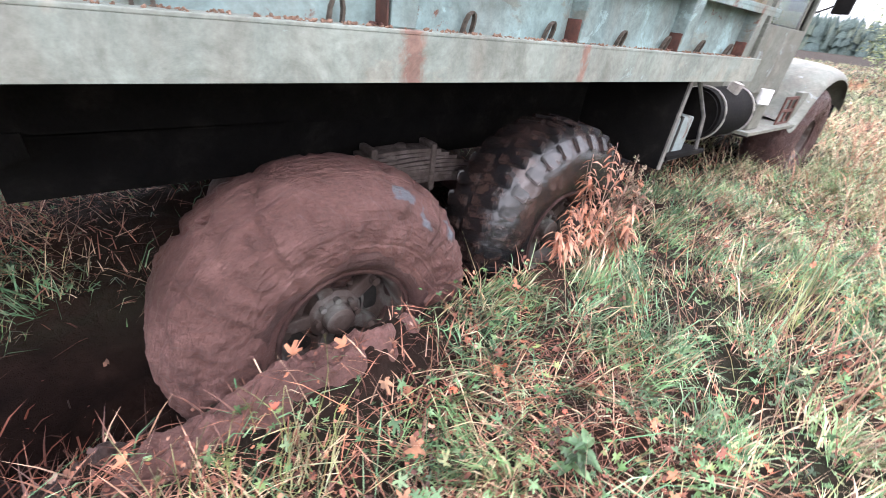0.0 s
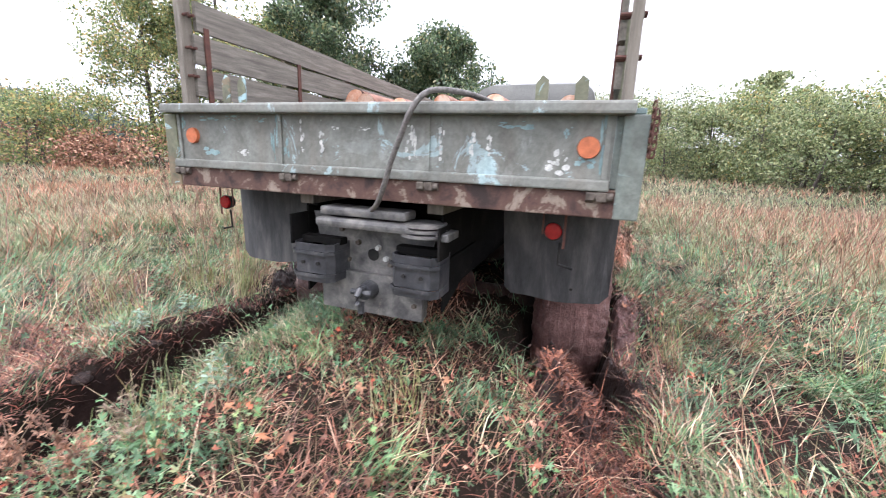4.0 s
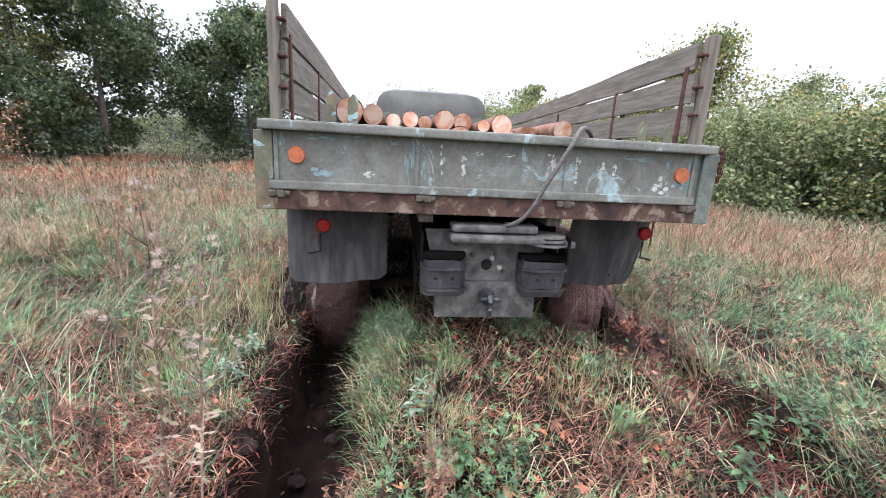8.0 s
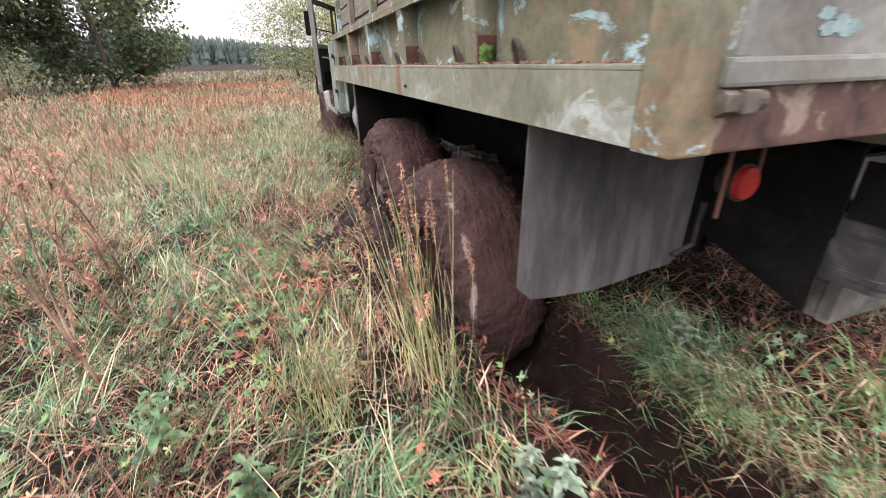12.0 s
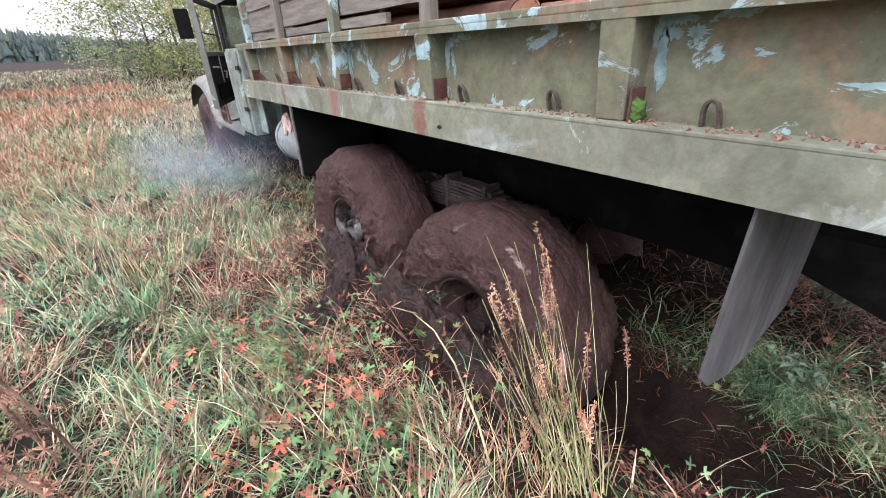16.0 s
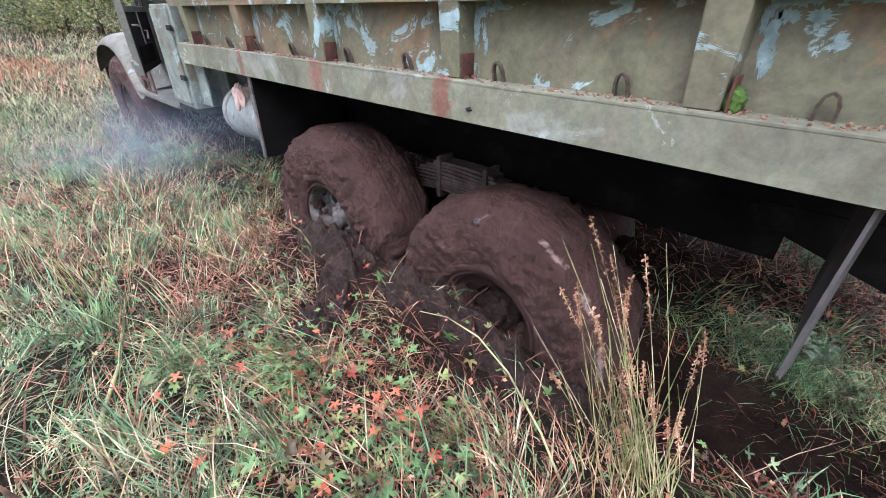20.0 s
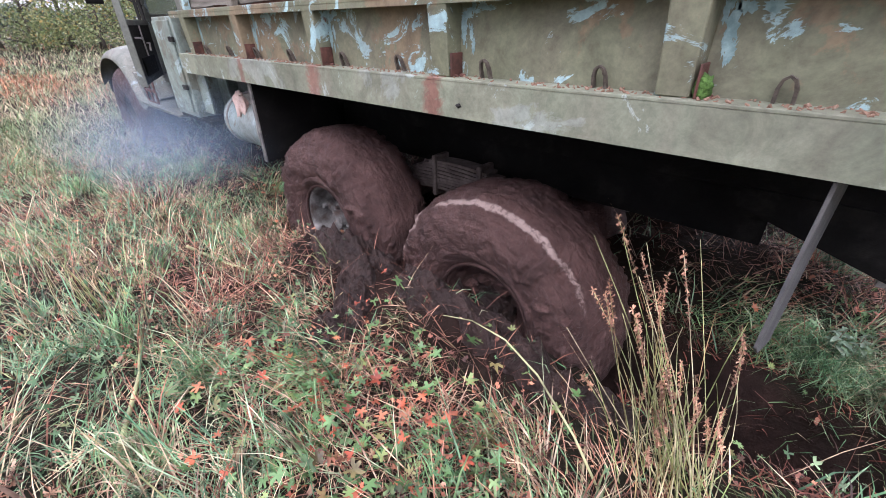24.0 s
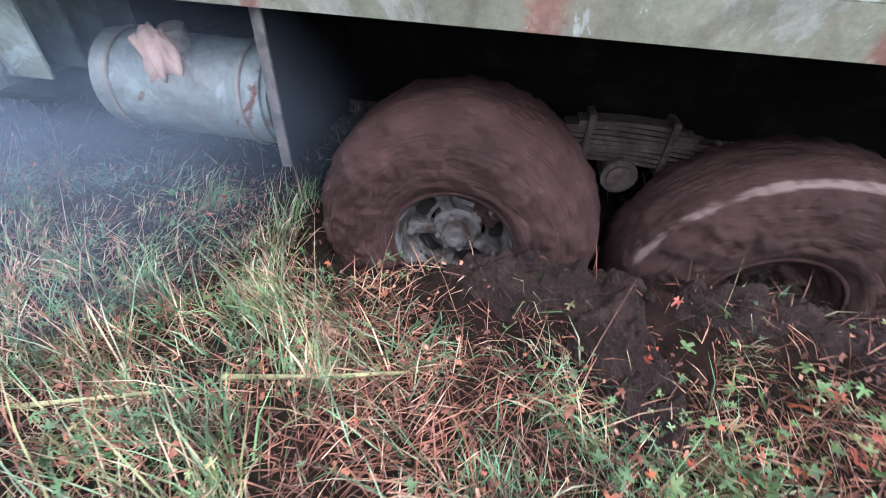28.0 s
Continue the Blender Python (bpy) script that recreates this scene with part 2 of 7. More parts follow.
M_TYREMUD = tyre_material()
M_TYREDRY = tyre_material("drier_brown_mud_coat", 2.05)
M_SPRING = noisy("dry_grey_mud_on_steel", [(0.3, (0.03, 0.021, 0.018)), (0.5, (0.066, 0.050, 0.043)), (0.72, (0.13, 0.11, 0.10))], 14, 0.85, 40, 0.8, 0.01)
M_HUBGREY = noisy("grey_mud_splashed_hub", [(0.38, (0.05, 0.033, 0.027)), (0.48, (0.10, 0.095, 0.09)), (0.6, (0.20, 0.195, 0.185)), (0.75, (0.34, 0.33, 0.31))], 9, 0.6)
M_HOOK = noisy("brown_grey_iron", [(0.3, (0.045, 0.035, 0.028)), (0.55, (0.11, 0.09, 0.072)), (0.75, (0.18, 0.165, 0.14))], 25, 0.75)
M_TYREWET = noisy("wet_black_rubber_with_mud", [(0.46, (0.010, 0.010, 0.011)), (0.56, (0.035, 0.022, 0.019)), (0.75, (0.06, 0.038, 0.032))], 9, 0.25, 26, 0.6, 0.012, 80, spec=0.7)
M_RIM = noisy("muddy_rim_paint", [(0.35, (0.045, 0.028, 0.023)), (0.52, (0.075, 0.055, 0.047)), (0.62, (0.13, 0.125, 0.115)), (0.75, (0.2, 0.2, 0.18))], 7, 0.6)
M_BARK = noisy("log_bark", [(0.3, (0.11, 0.055, 0.04)), (0.55, (0.26, 0.13, 0.09)), (0.75, (0.40, 0.25, 0.19))], 9, 0.9)
M_CUT = noisy("fresh_cut_wood", [(0.3, (0.38, 0.13, 0.065)), (0.46, (0.56, 0.27, 0.16)), (0.6, (0.74, 0.54, 0.42))], 6.0, 0.8, fine=120)
M_TRUNK = noisy("tree_bark", [(0.3, (0.05, 0.042, 0.034)), (0.7, (0.16, 0.14, 0.12))], 5, 0.9, stretch=(4, 4, 0.7))
M_CLOTH = noisy("dirty_pink_rag", [(0.3, (0.48, 0.33, 0.28)), (0.7, (0.68, 0.52, 0.46))], 12, 0.95)
M_MOSS = noisy("green_moss", [(0.3, (0.03, 0.07, 0.012)), (0.7, (0.10, 0.20, 0.04))], 60, 0.95, 120, 0.9, 0.01)
M_DIRT = noisy("dirt_and_bark_crumbs", [(0.3, (0.14, 0.075, 0.05)), (0.6, (0.27, 0.17, 0.12)), (0.8, (0.5, 0.41, 0.34))], 90, 0.95, 140, 0.8, 0.01)
M_CABLE = noisy("steel_cable", [(0.3, (0.07, 0.065, 0.06)), (0.7, (0.2, 0.185, 0.17))], 60, 0.6, 260, 0.9, 0.004)
M_DARK = noisy("dark_metal", [(0.3, (0.012, 0.012, 0.012)), (0.7, (0.035, 0.033, 0.03))], 10, 0.7, spec=0.15)
M_PALE = noisy("faded_white_paint", [(0.35, (0.36, 0.37, 0.35)), (0.6, (0.62, 0.62, 0.58))], 30, 0.75)
M_BLUEPAINT = noisy("turquoise_old_coat", [(0.35, (0.15, 0.235, 0.235)), (0.6, (0.27, 0.385, 0.385))], 22, 0.7)


def plastic(name, col, rough=0.25):
    m, n, l, b = material(name, rough)
    c = ramp(n, l, noise_node(n, l, 30, 5, 0.6, coords(n, l)), [(0.3, tuple(k * 0.6 for k in col)), (0.6, col)])
    l.new(c, b.inputs["Base Color"])
    return m


M_ORANGE = plastic("orange_reflector_plastic", (0.52, 0.15, 0.06), 0.4)
M_RED = plastic("red_lamp_plastic", (0.20, 0.008, 0.010), 0.12)
M_WHITE = plastic("white_enamel", (0.8, 0.8, 0.78), 0.3)


def glass_material():
    m, n, l, b = material("dusty_glass", 0.08)
    b.inputs["Base Color"].default_value = (0.55, 0.6, 0.6, 1)
    b.inputs["Transmission Weight"].default_value = 0.85
    return m


M_GLASS = glass_material()


def foliage(name, stops, rough=0.55, trans=0.15, zone=None):
    """Leaves and blades: colour varies from piece to piece and over the field."""
    m, n, l, b = material(name, rough * 0.85, 0, 0.45)
    g = n.new("ShaderNodeNewGeometry")
    v = coords(n, l)
    fac = g.outputs["Random Per Island"]
    if zone:
        z = ramp(n, l, noise_node(n, l, zone[0], 4, 0.6, v, 0.6), [(0.36, BLACK), (0.64, FULL)])
        fac = mixc(n, l, zone[1], fac, z)
    c = ramp(n, l, fac, stops)
    # coarse noise paints shaded gaps and highlights into the plant colour
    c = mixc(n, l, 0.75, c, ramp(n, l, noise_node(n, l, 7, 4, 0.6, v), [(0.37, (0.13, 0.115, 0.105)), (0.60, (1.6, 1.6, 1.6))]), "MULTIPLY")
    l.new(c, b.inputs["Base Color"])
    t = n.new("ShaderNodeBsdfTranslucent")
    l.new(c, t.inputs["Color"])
    mx = n.new("ShaderNodeMixShader")
    mx.inputs["Fac"].default_value = trans
    l.new(b.outputs["BSDF"], mx.inputs[1])
    l.new(t.outputs["BSDF"], mx.inputs[2])
    l.new(mx.outputs["Shader"], n["Material Output"].inputs["Surface"])
    return m


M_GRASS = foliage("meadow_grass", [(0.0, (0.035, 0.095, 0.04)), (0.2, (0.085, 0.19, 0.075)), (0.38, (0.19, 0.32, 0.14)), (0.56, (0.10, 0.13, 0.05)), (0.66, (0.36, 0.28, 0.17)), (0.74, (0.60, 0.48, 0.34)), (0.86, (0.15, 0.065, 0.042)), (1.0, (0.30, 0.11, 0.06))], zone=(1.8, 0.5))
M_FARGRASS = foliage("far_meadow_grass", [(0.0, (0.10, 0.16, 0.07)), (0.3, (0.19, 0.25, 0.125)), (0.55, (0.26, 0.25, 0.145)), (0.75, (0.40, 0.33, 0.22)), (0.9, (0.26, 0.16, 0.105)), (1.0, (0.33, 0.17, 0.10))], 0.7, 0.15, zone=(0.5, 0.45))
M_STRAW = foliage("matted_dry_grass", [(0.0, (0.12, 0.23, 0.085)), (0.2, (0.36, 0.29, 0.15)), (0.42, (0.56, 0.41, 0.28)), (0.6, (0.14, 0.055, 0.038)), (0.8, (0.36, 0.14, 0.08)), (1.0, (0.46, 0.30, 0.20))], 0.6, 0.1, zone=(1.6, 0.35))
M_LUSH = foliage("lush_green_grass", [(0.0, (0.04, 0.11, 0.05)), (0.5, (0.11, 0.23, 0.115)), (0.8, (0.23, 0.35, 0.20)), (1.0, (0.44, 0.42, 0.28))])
M_LITTER = foliage("withered_leaf_litter", [(0.0, (0.05, 0.022, 0.017)), (0.4, (0.13, 0.048, 0.031)), (0.75, (0.22, 0.08, 0.048)), (0.92, (0.38, 0.16, 0.09)), (1.0, (0.42, 0.28, 0.21))], 0.8, 0.05)
M_THATCH = foliage("brown_thatch", [(0.0, (0.06, 0.026, 0.019)), (0.4, (0.15, 0.06, 0.04)), (0.7, (0.28, 0.12, 0.075)), (0.9, (0.42, 0.24, 0.16)), (1.0, (0.52, 0.36, 0.25))], 0.7, 0.05)
M_REED = foliage("pale_reed", [(0.0, (0.52, 0.45, 0.30)), (0.4, (0.34, 0.36, 0.17)), (0.7, (0.22, 0.30, 0.10)), (1.0, (0.36, 0.22, 0.12))], 0.5, 0.2)
M_HERB = foliage("herb_leaves", [(0.0, (0.075, 0.15, 0.05)), (0.45, (0.12, 0.22, 0.085)), (0.66, (0.22, 0.27, 0.10)), (0.76, (0.16, 0.06, 0.035)), (0.84, (0.40, 0.085, 0.045)), (0.94, (0.46, 0.17, 0.085)), (1.0, (0.20, 0.07, 0.045))], 0.5, 0.3)
M_GREENLEAF = foliage("green_herb_leaves", [(0.0, (0.05, 0.11, 0.045)), (0.5, (0.10, 0.19, 0.085)), (0.9, (0.18, 0.26, 0.13)), (1.0, (0.30, 0.27, 0.12))], 0.5, 0.3)
M_DEADLEAF = foliage("dead_herb", [(0.0, (0.17, 0.16, 0.09)), (0.5, (0.27, 0.21, 0.15)), (1.0, (0.36, 0.27, 0.21))], 0.8, 0.15)
M_RUSSET = foliage("russet_seed_heads", [(0.0, (0.20, 0.10, 0.065)), (0.6, (0.35, 0.175, 0.11)), (1.0, (0.46, 0.29, 0.19))], 0.8, 0.1)
M_WITHERED = foliage("withered_leaves", [(0.0, (0.26, 0.10, 0.06)), (0.5, (0.46, 0.21, 0.13)), (1.0, (0.58, 0.33, 0.23))], 0.75, 0.25)
M_STALK = foliage("dry_russet_stalks", [(0.0, (0.16, 0.085, 0.06)), (0.5, (0.29, 0.155, 0.105)), (1.0, (0.38, 0.26, 0.18))], 0.8, 0.15)
M_SPRIG = foliage("grey_green_leaves", [(0.0, (0.13, 0.20, 0.13)), (0.6, (0.22, 0.31, 0.22)), (1.0, (0.36, 0.42, 0.34))], 0.6, 0.25)
M_BRACKEN = foliage("orange_bracken", [(0.0, (0.17, 0.065, 0.04)), (0.5, (0.34, 0.145, 0.075)), (1.0, (0.46, 0.26, 0.15))], 0.8, 0.15)
M_FLUFF = foliage("seed_fluff", [(0.0, (0.30, 0.24, 0.20)), (1.0, (0.52, 0.44, 0.38))], 0.9, 0.3)
M_STEM = foliage("dry_stem", [(0.0, (0.22, 0.14, 0.10)), (0.6, (0.30, 0.20, 0.15)), (1.0, (0.36, 0.30, 0.18))], 0.8, 0.05)
M_PEAT = foliage("torn_peat_fibre", [(0.0, (0.035, 0.018, 0.014)), (0.5, (0.10, 0.035, 0.024)), (1.0, (0.20, 0.06, 0.035))], 0.8, 0.0)
M_TREE = foliage("dark_green_leaves", [(0.0, (0.05, 0.085, 0.045)), (0.5, (0.105, 0.155, 0.08)), (0.85, (0.18, 0.22, 0.11)), (1.0, (0.30, 0.27, 0.13))], 0.5, 0.45)
M_AUTUMN = foliage("autumn_green_leaves", [(0.0, (0.11, 0.16, 0.065)), (0.5, (0.21, 0.26, 0.105)), (0.85, (0.36, 0.33, 0.13)), (1.0, (0.44, 0.29, 0.11))], 0.5, 0.45)
M_WILLOW = foliage("willow_scrub_leaves", [(0.0, (0.13, 0.175, 0.08)), (0.5, (0.23, 0.28, 0.135)), (1.0, (0.37, 0.37, 0.19))], 0.55, 0.45)
# bluish grey cast on the green is distance haze put into the colour
M_FOREST = foliage("haze_tinted_far_forest", [(0.0, (0.07, 0.105, 0.10)), (0.6, (0.095, 0.135, 0.12)), (1.0, (0.14, 0.165, 0.12))], 0.9, 0.5)


# ---- building helpers ----
def finish(name, bm, mat, smooth=False):
    me = bpy.data.meshes.new(name)
    bmesh.ops.recalc_face_normals(bm, faces=bm.faces[:])
    bm.to_mesh(me)
    bm.free()
    if smooth:
        me.polygons.foreach_set("use_smooth", [True] * len(me.polygons))
    me.materials.append(mat)
    return new(name, me)


def part(name, bm, mat, parent, label="", smooth=False):
    ob = finish(name, bm, mat, smooth)
    ob.parent = parent
    return tagged(ob, label)


def share(name, ob, parent, m, label=""):
    """One more piece on the same mesh."""
    o = new(name, ob.data)
    o.parent, o.matrix_basis = parent, m
    return tagged(o, label)


def box(bm, x0, x1, y0, y1, z0, z1, bev=0.0):
    m = Matrix.LocRotScale(((x0 + x1) / 2, (y0 + y1) / 2, (z0 + z1) / 2), None, (abs(x1 - x0), abs(y1 - y0), abs(z1 - z0)))
    r = bmesh.ops.create_cube(bm, size=1, matrix=m)
    if bev:
        es = {e for v in r["verts"] for e in v.link_edges}
        bmesh.ops.bevel(bm, geom=list(es), offset=bev, segments=2, affect="EDGES", profile=0.6)
    return bm


def cyl(bm, p0, p1, r0, r1=None, seg=12, caps=True):
    p0, p1 = Vector(p0), Vector(p1)
    d = p1 - p0
    m = Matrix.Translation((p0 + p1) / 2) @ d.to_track_quat("Z", "Y").to_matrix().to_4x4()
    bmesh.ops.create_cone(bm, cap_ends=caps, segments=seg, radius1=r0, radius2=r0 if r1 is None else r1, depth=d.length, matrix=m)
    return bm


def tube(bm, pts, r, seg=8):
    pts = [Vector(p) for p in pts]
    rings = []
    for i, p in enumerate(pts):
        d = (pts[min(i + 1, len(pts) - 1)] - pts[max(i - 1, 0)]).normalized()
        q = d.to_track_quat("Z", "Y")
        rr = r[i] if isinstance(r, (list, tuple)) else r
        rings.append([bm.verts.new(p + q @ Vector((rr * math.cos(a), rr * math.sin(a), 0))) for a in [2 * math.pi * k / seg for k in range(seg)]])
    for a, b in zip(rings, rings[1:]):
        for k in range(seg):
            bm.faces.new((a[k], a[(k + 1) % seg], b[(k + 1) % seg], b[k]))
    bm.faces.new(rings[0][::-1])
    bm.faces.new(rings[-1])
    return bm


def lathe(bm, prof, seg=64, wobble=None):
    """Turns a closed profile of (y, r) round the y axis."""
    rings = []
    for k in range(seg):
        a = 2 * math.pi * k / seg
        ring = []
        for y, r in prof:
            p = Vector((r * math.cos(a), y, r * math.sin(a)))
            if wobble:
                p = wobble(p, a, y, r)
            ring.append(bm.verts.new(p))
        rings.append(ring)
    n = len(prof)
    for k in range(seg):
        a, b = rings[k], rings[(k + 1) % seg]
        for i in range(n):
            j = (i + 1) % n
            bm.faces.new((a[i], a[j], b[j], b[i]))
    return bm


def plate(bm, outline, axis, at, thick):
    """A flat plate: outline of (u, v) in the plane across the axis."""
    def P(u, v, w):
        return {"x": (w, u, v), "y": (u, w, v), "z": (u, v, w)}[axis]
    a = [bm.verts.new(P(u, v, at)) for u, v in outline]
    b = [bm.verts.new(P(u, v, at + thick)) for u, v in outline]
    bm.faces.new(a)
    bm.faces.new(b[::-1])
    for i in range(len(a)):
        j = (i + 1) % len(a)
        bm.faces.new((a[i], b[i], b[j], a[j]))
    return bm


def clod(bm, c, r, seed=0, flat=0.6, sub=3):
    """A lump of mud with a broken surface."""
    v = bmesh.ops.create_icosphere(bm, subdivisions=sub, radius=1, matrix=Matrix())["verts"]
    for w in v:
        p = w.co.copy()
        k = 1 + 0.45 * noise.noise(p * 1.7 + Vector((seed, 0, 0))) + 0.3 * noise.noise(p * 4 + Vector((0, seed, 0))) + 0.12 * noise.noise(p * 11)
        w.co = Vector(c) + Vector((p.x * r * k, p.y * r * k, p.z * r * flat * k))
    return bm


def smoothstep(a, b, x):
    t = np.clip((x - a) / (b - a), 0, 1)
    return t * t * (3 - 2 * t)


# ---- ground ----
def rut_left(x):
    return 1.01 + 0.03 * np.sin(x * 1.3) + 0.012 * np.clip(-x - 1, 0, 9) - 0.015 * np.clip(x - 3, 0, 9)


def track_right(x):
    return -1.07 - 0.27 * smoothstep(0.8, 0.1, x) + 0.09 * smoothstep(-0.2, -1.4, x)


def wave(x, y, f, s):
    return np.sin(x * f + s) * np.cos(y * f * 1.13 - 1.7 * s) + 0.5 * np.sin(x * f * 2.3 - s) * np.cos(y * f * 1.9 + s)


def height(x, y):
    x, y = np.asarray(x, float), np.asarray(y, float)
    near = np.exp(-((x - 1) ** 2 + y ** 2) / 400)
    z = 0.035 * wave(x, y, 1.1, 0.4) + 0.022 * wave(x, y, 2.7, 1.9) + 0.012 * wave(x, y, 6.1, 3.0)
    z = z * (0.3 + 0.7 * near) + 0.012 * np.clip(x - 12, 0, 300) + 0.04
    # grassy hump between the wheels, right behind the truck
    z = z + 0.10 * np.exp(-((y + 0.02) / 0.55) ** 2) * smoothstep(3.5, 0.0, x) * smoothstep(-5, -0.6, x)
    # left rut, deep and steep-walled
    d = np.abs(y - rut_left(x) + 0.03 * np.sin(x * 7.1) + 0.02 * np.sin(x * 17))
    depth = 0.40 + 0.05 * smoothstep(-0.6, 1.4, x) + 0.03 * np.sin(x * 3.1)
    run = smoothstep(-9, -6, x) * smoothstep(3.62, 3.3, x)
    z = z - run * depth * smoothstep(0.265, 0.14, d)
    # pit of the right wheels, choked with torn peat behind
    dr = np.abs(y - track_right(x) + 0.03 * np.sin(x * 5.3))
    z = z - 0.50 * smoothstep(0.33, 0.2, dr) * smoothstep(0.30, 0.75, x) * smoothstep(3.62, 3.3, x)
    z = z - 0.20 * smoothstep(0.30, 0.1, dr) * smoothstep(-2.6, -0.2, x) * smoothstep(0.9, 0.4, x)
    # front wheel prints
    for yy in (-1.07, 1.05):
        z = z - 0.22 * smoothstep(0.33, 0.2, np.abs(y - yy)) * smoothstep(6.7, 7.0, x) * smoothstep(8.3, 8.0, x)
    # banks squeezed up beside the wheels
    z = z + 0.17 * np.exp(-((y - 1.50) / 0.17) ** 2) * smoothstep(1.0, 1.9, x) * smoothstep(3.5, 2.7, x)
    z = z + 0.06 * np.exp(-((y - 1.62) / 0.22) ** 2) * smoothstep(0.5, 1.2, x) * smoothstep(2.2, 1.5, x)
    z = z + 0.12 * np.exp(-((y + 1.48) / 0.15) ** 2) * smoothstep(0.8, 1.4, x) * smoothstep(3.4, 2.8, x)
    z = z + 0.06 * np.exp(-((d - 0.40) / 0.12) ** 2) * run * smoothstep(0.9, 0.0, x) * smoothstep(-0.1, 0.1, y - rut_left(x))
    return z


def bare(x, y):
    """How far the turf is torn away, 0 to 1; under the truck it also darkens for shade."""
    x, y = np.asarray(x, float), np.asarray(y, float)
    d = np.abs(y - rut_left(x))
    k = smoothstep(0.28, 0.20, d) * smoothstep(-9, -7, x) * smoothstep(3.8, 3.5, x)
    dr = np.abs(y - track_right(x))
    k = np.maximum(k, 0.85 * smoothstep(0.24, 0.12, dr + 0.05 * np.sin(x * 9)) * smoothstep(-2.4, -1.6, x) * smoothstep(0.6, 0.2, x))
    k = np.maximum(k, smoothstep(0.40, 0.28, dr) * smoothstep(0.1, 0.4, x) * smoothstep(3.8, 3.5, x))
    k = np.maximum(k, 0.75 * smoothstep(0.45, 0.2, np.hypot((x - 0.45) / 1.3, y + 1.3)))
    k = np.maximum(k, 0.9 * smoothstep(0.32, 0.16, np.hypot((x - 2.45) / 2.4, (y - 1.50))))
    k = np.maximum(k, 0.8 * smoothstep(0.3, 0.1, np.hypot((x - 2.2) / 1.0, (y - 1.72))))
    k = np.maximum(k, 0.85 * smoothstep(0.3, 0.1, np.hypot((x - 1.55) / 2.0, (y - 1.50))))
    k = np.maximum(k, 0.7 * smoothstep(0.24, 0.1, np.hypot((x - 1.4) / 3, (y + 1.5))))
    # strip below the truck: dark peat colour stands in for its shade
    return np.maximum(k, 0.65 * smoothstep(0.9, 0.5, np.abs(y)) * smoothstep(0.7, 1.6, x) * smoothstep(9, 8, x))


def axis_steps(lo, hi, step, far):
    core = list(np.arange(lo, hi + step / 2, step))
    out, s, v = [], step, hi
    while v < far:
        s *= 1.22
        v += s
        out.append(v)
    inn, s, v = [], step, lo
    while v > -far:
        s *= 1.22
        v -= s
        inn.append(v)
    return np.array(inn[::-1] + core + out)


def ground_material():
    m, n, l, b = material("turf_and_peat", 0.9, 0, 0.12)
    v = coords(n, l)
    a = n.new("ShaderNodeAttribute")
    a.attribute_name = "bare"
    # turf kept very dark, painting in the shade between the blades
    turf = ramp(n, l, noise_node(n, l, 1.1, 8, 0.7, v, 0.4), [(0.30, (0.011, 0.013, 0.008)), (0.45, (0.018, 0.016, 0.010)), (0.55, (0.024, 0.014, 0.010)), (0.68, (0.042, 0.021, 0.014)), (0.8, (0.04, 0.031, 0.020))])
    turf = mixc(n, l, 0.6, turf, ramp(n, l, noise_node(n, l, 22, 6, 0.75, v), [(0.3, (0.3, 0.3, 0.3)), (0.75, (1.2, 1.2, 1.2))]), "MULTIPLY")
    # peat darkened further to carry the shade in ruts and pits
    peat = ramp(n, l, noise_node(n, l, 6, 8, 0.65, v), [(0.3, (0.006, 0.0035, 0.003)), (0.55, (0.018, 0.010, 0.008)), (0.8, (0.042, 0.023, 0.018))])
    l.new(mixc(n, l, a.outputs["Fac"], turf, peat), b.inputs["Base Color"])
    bump(n, l, b, noise_node(n, l, 16, 9, 0.7, v), 0.9, 0.04)
    return m


def build_ground():
    xs, ys = axis_steps(-4.5, 8.5, 0.038, 900), axis_steps(-4.0, 4.6, 0.034, 900)
    X, Y = np.meshgrid(xs, ys, indexing="ij")
    Z = height(X, Y)
    core = (np.abs(X - 2) < 7.2) & (np.abs(Y) < 5.2)
    rough = 0.028 * np.array([noise.noise((p * 5.0, q * 5.0, 0.0)) + 0.7 * noise.noise((p * 13.0, q * 13.0, 2.0)) + 0.35 * noise.noise((p * 31.0, q * 31.0, 4.0)) for p, q in zip(X.ravel(), Y.ravel())]).reshape(X.shape)
    B = bare(X, Y)
    Z = Z + np.where(core, rough * (0.6 + 2.2 * B), 0)
    co = np.stack([X, Y, Z], -1).reshape(-1, 3)
    nx, ny = X.shape
    i = np.arange(nx * ny).reshape(nx, ny)
    q = np.stack([i[:-1, :-1], i[1:, :-1], i[1:, 1:], i[:-1, 1:]], -1).reshape(-1, 4)
    me = bpy.data.meshes.new("ground")
    me.from_pydata(co.tolist(), [], q.tolist())
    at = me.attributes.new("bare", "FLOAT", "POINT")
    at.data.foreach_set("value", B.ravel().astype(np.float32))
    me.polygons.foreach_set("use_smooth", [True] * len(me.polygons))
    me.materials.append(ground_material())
    tagged(new("ground", me), "autumn meadow turf cut by deep peaty wheel ruts", "ground", kind="structure")


build_ground()

# ---- truck ----
truck = tagged(new("truck"), "weathered olive six-wheel truck with wooden stake sides, bogged down in mud", "truck")
# floor wears the chassis colour so that its underside reads as shade
bed = part("bed", box(bmesh.new(), 0.06, 4.70, -1.24, 1.24, 1.13, 1.19, 0.004), M_FRAME, truck, "plank floor of the cargo bed, coloured near-black for shade beneath")

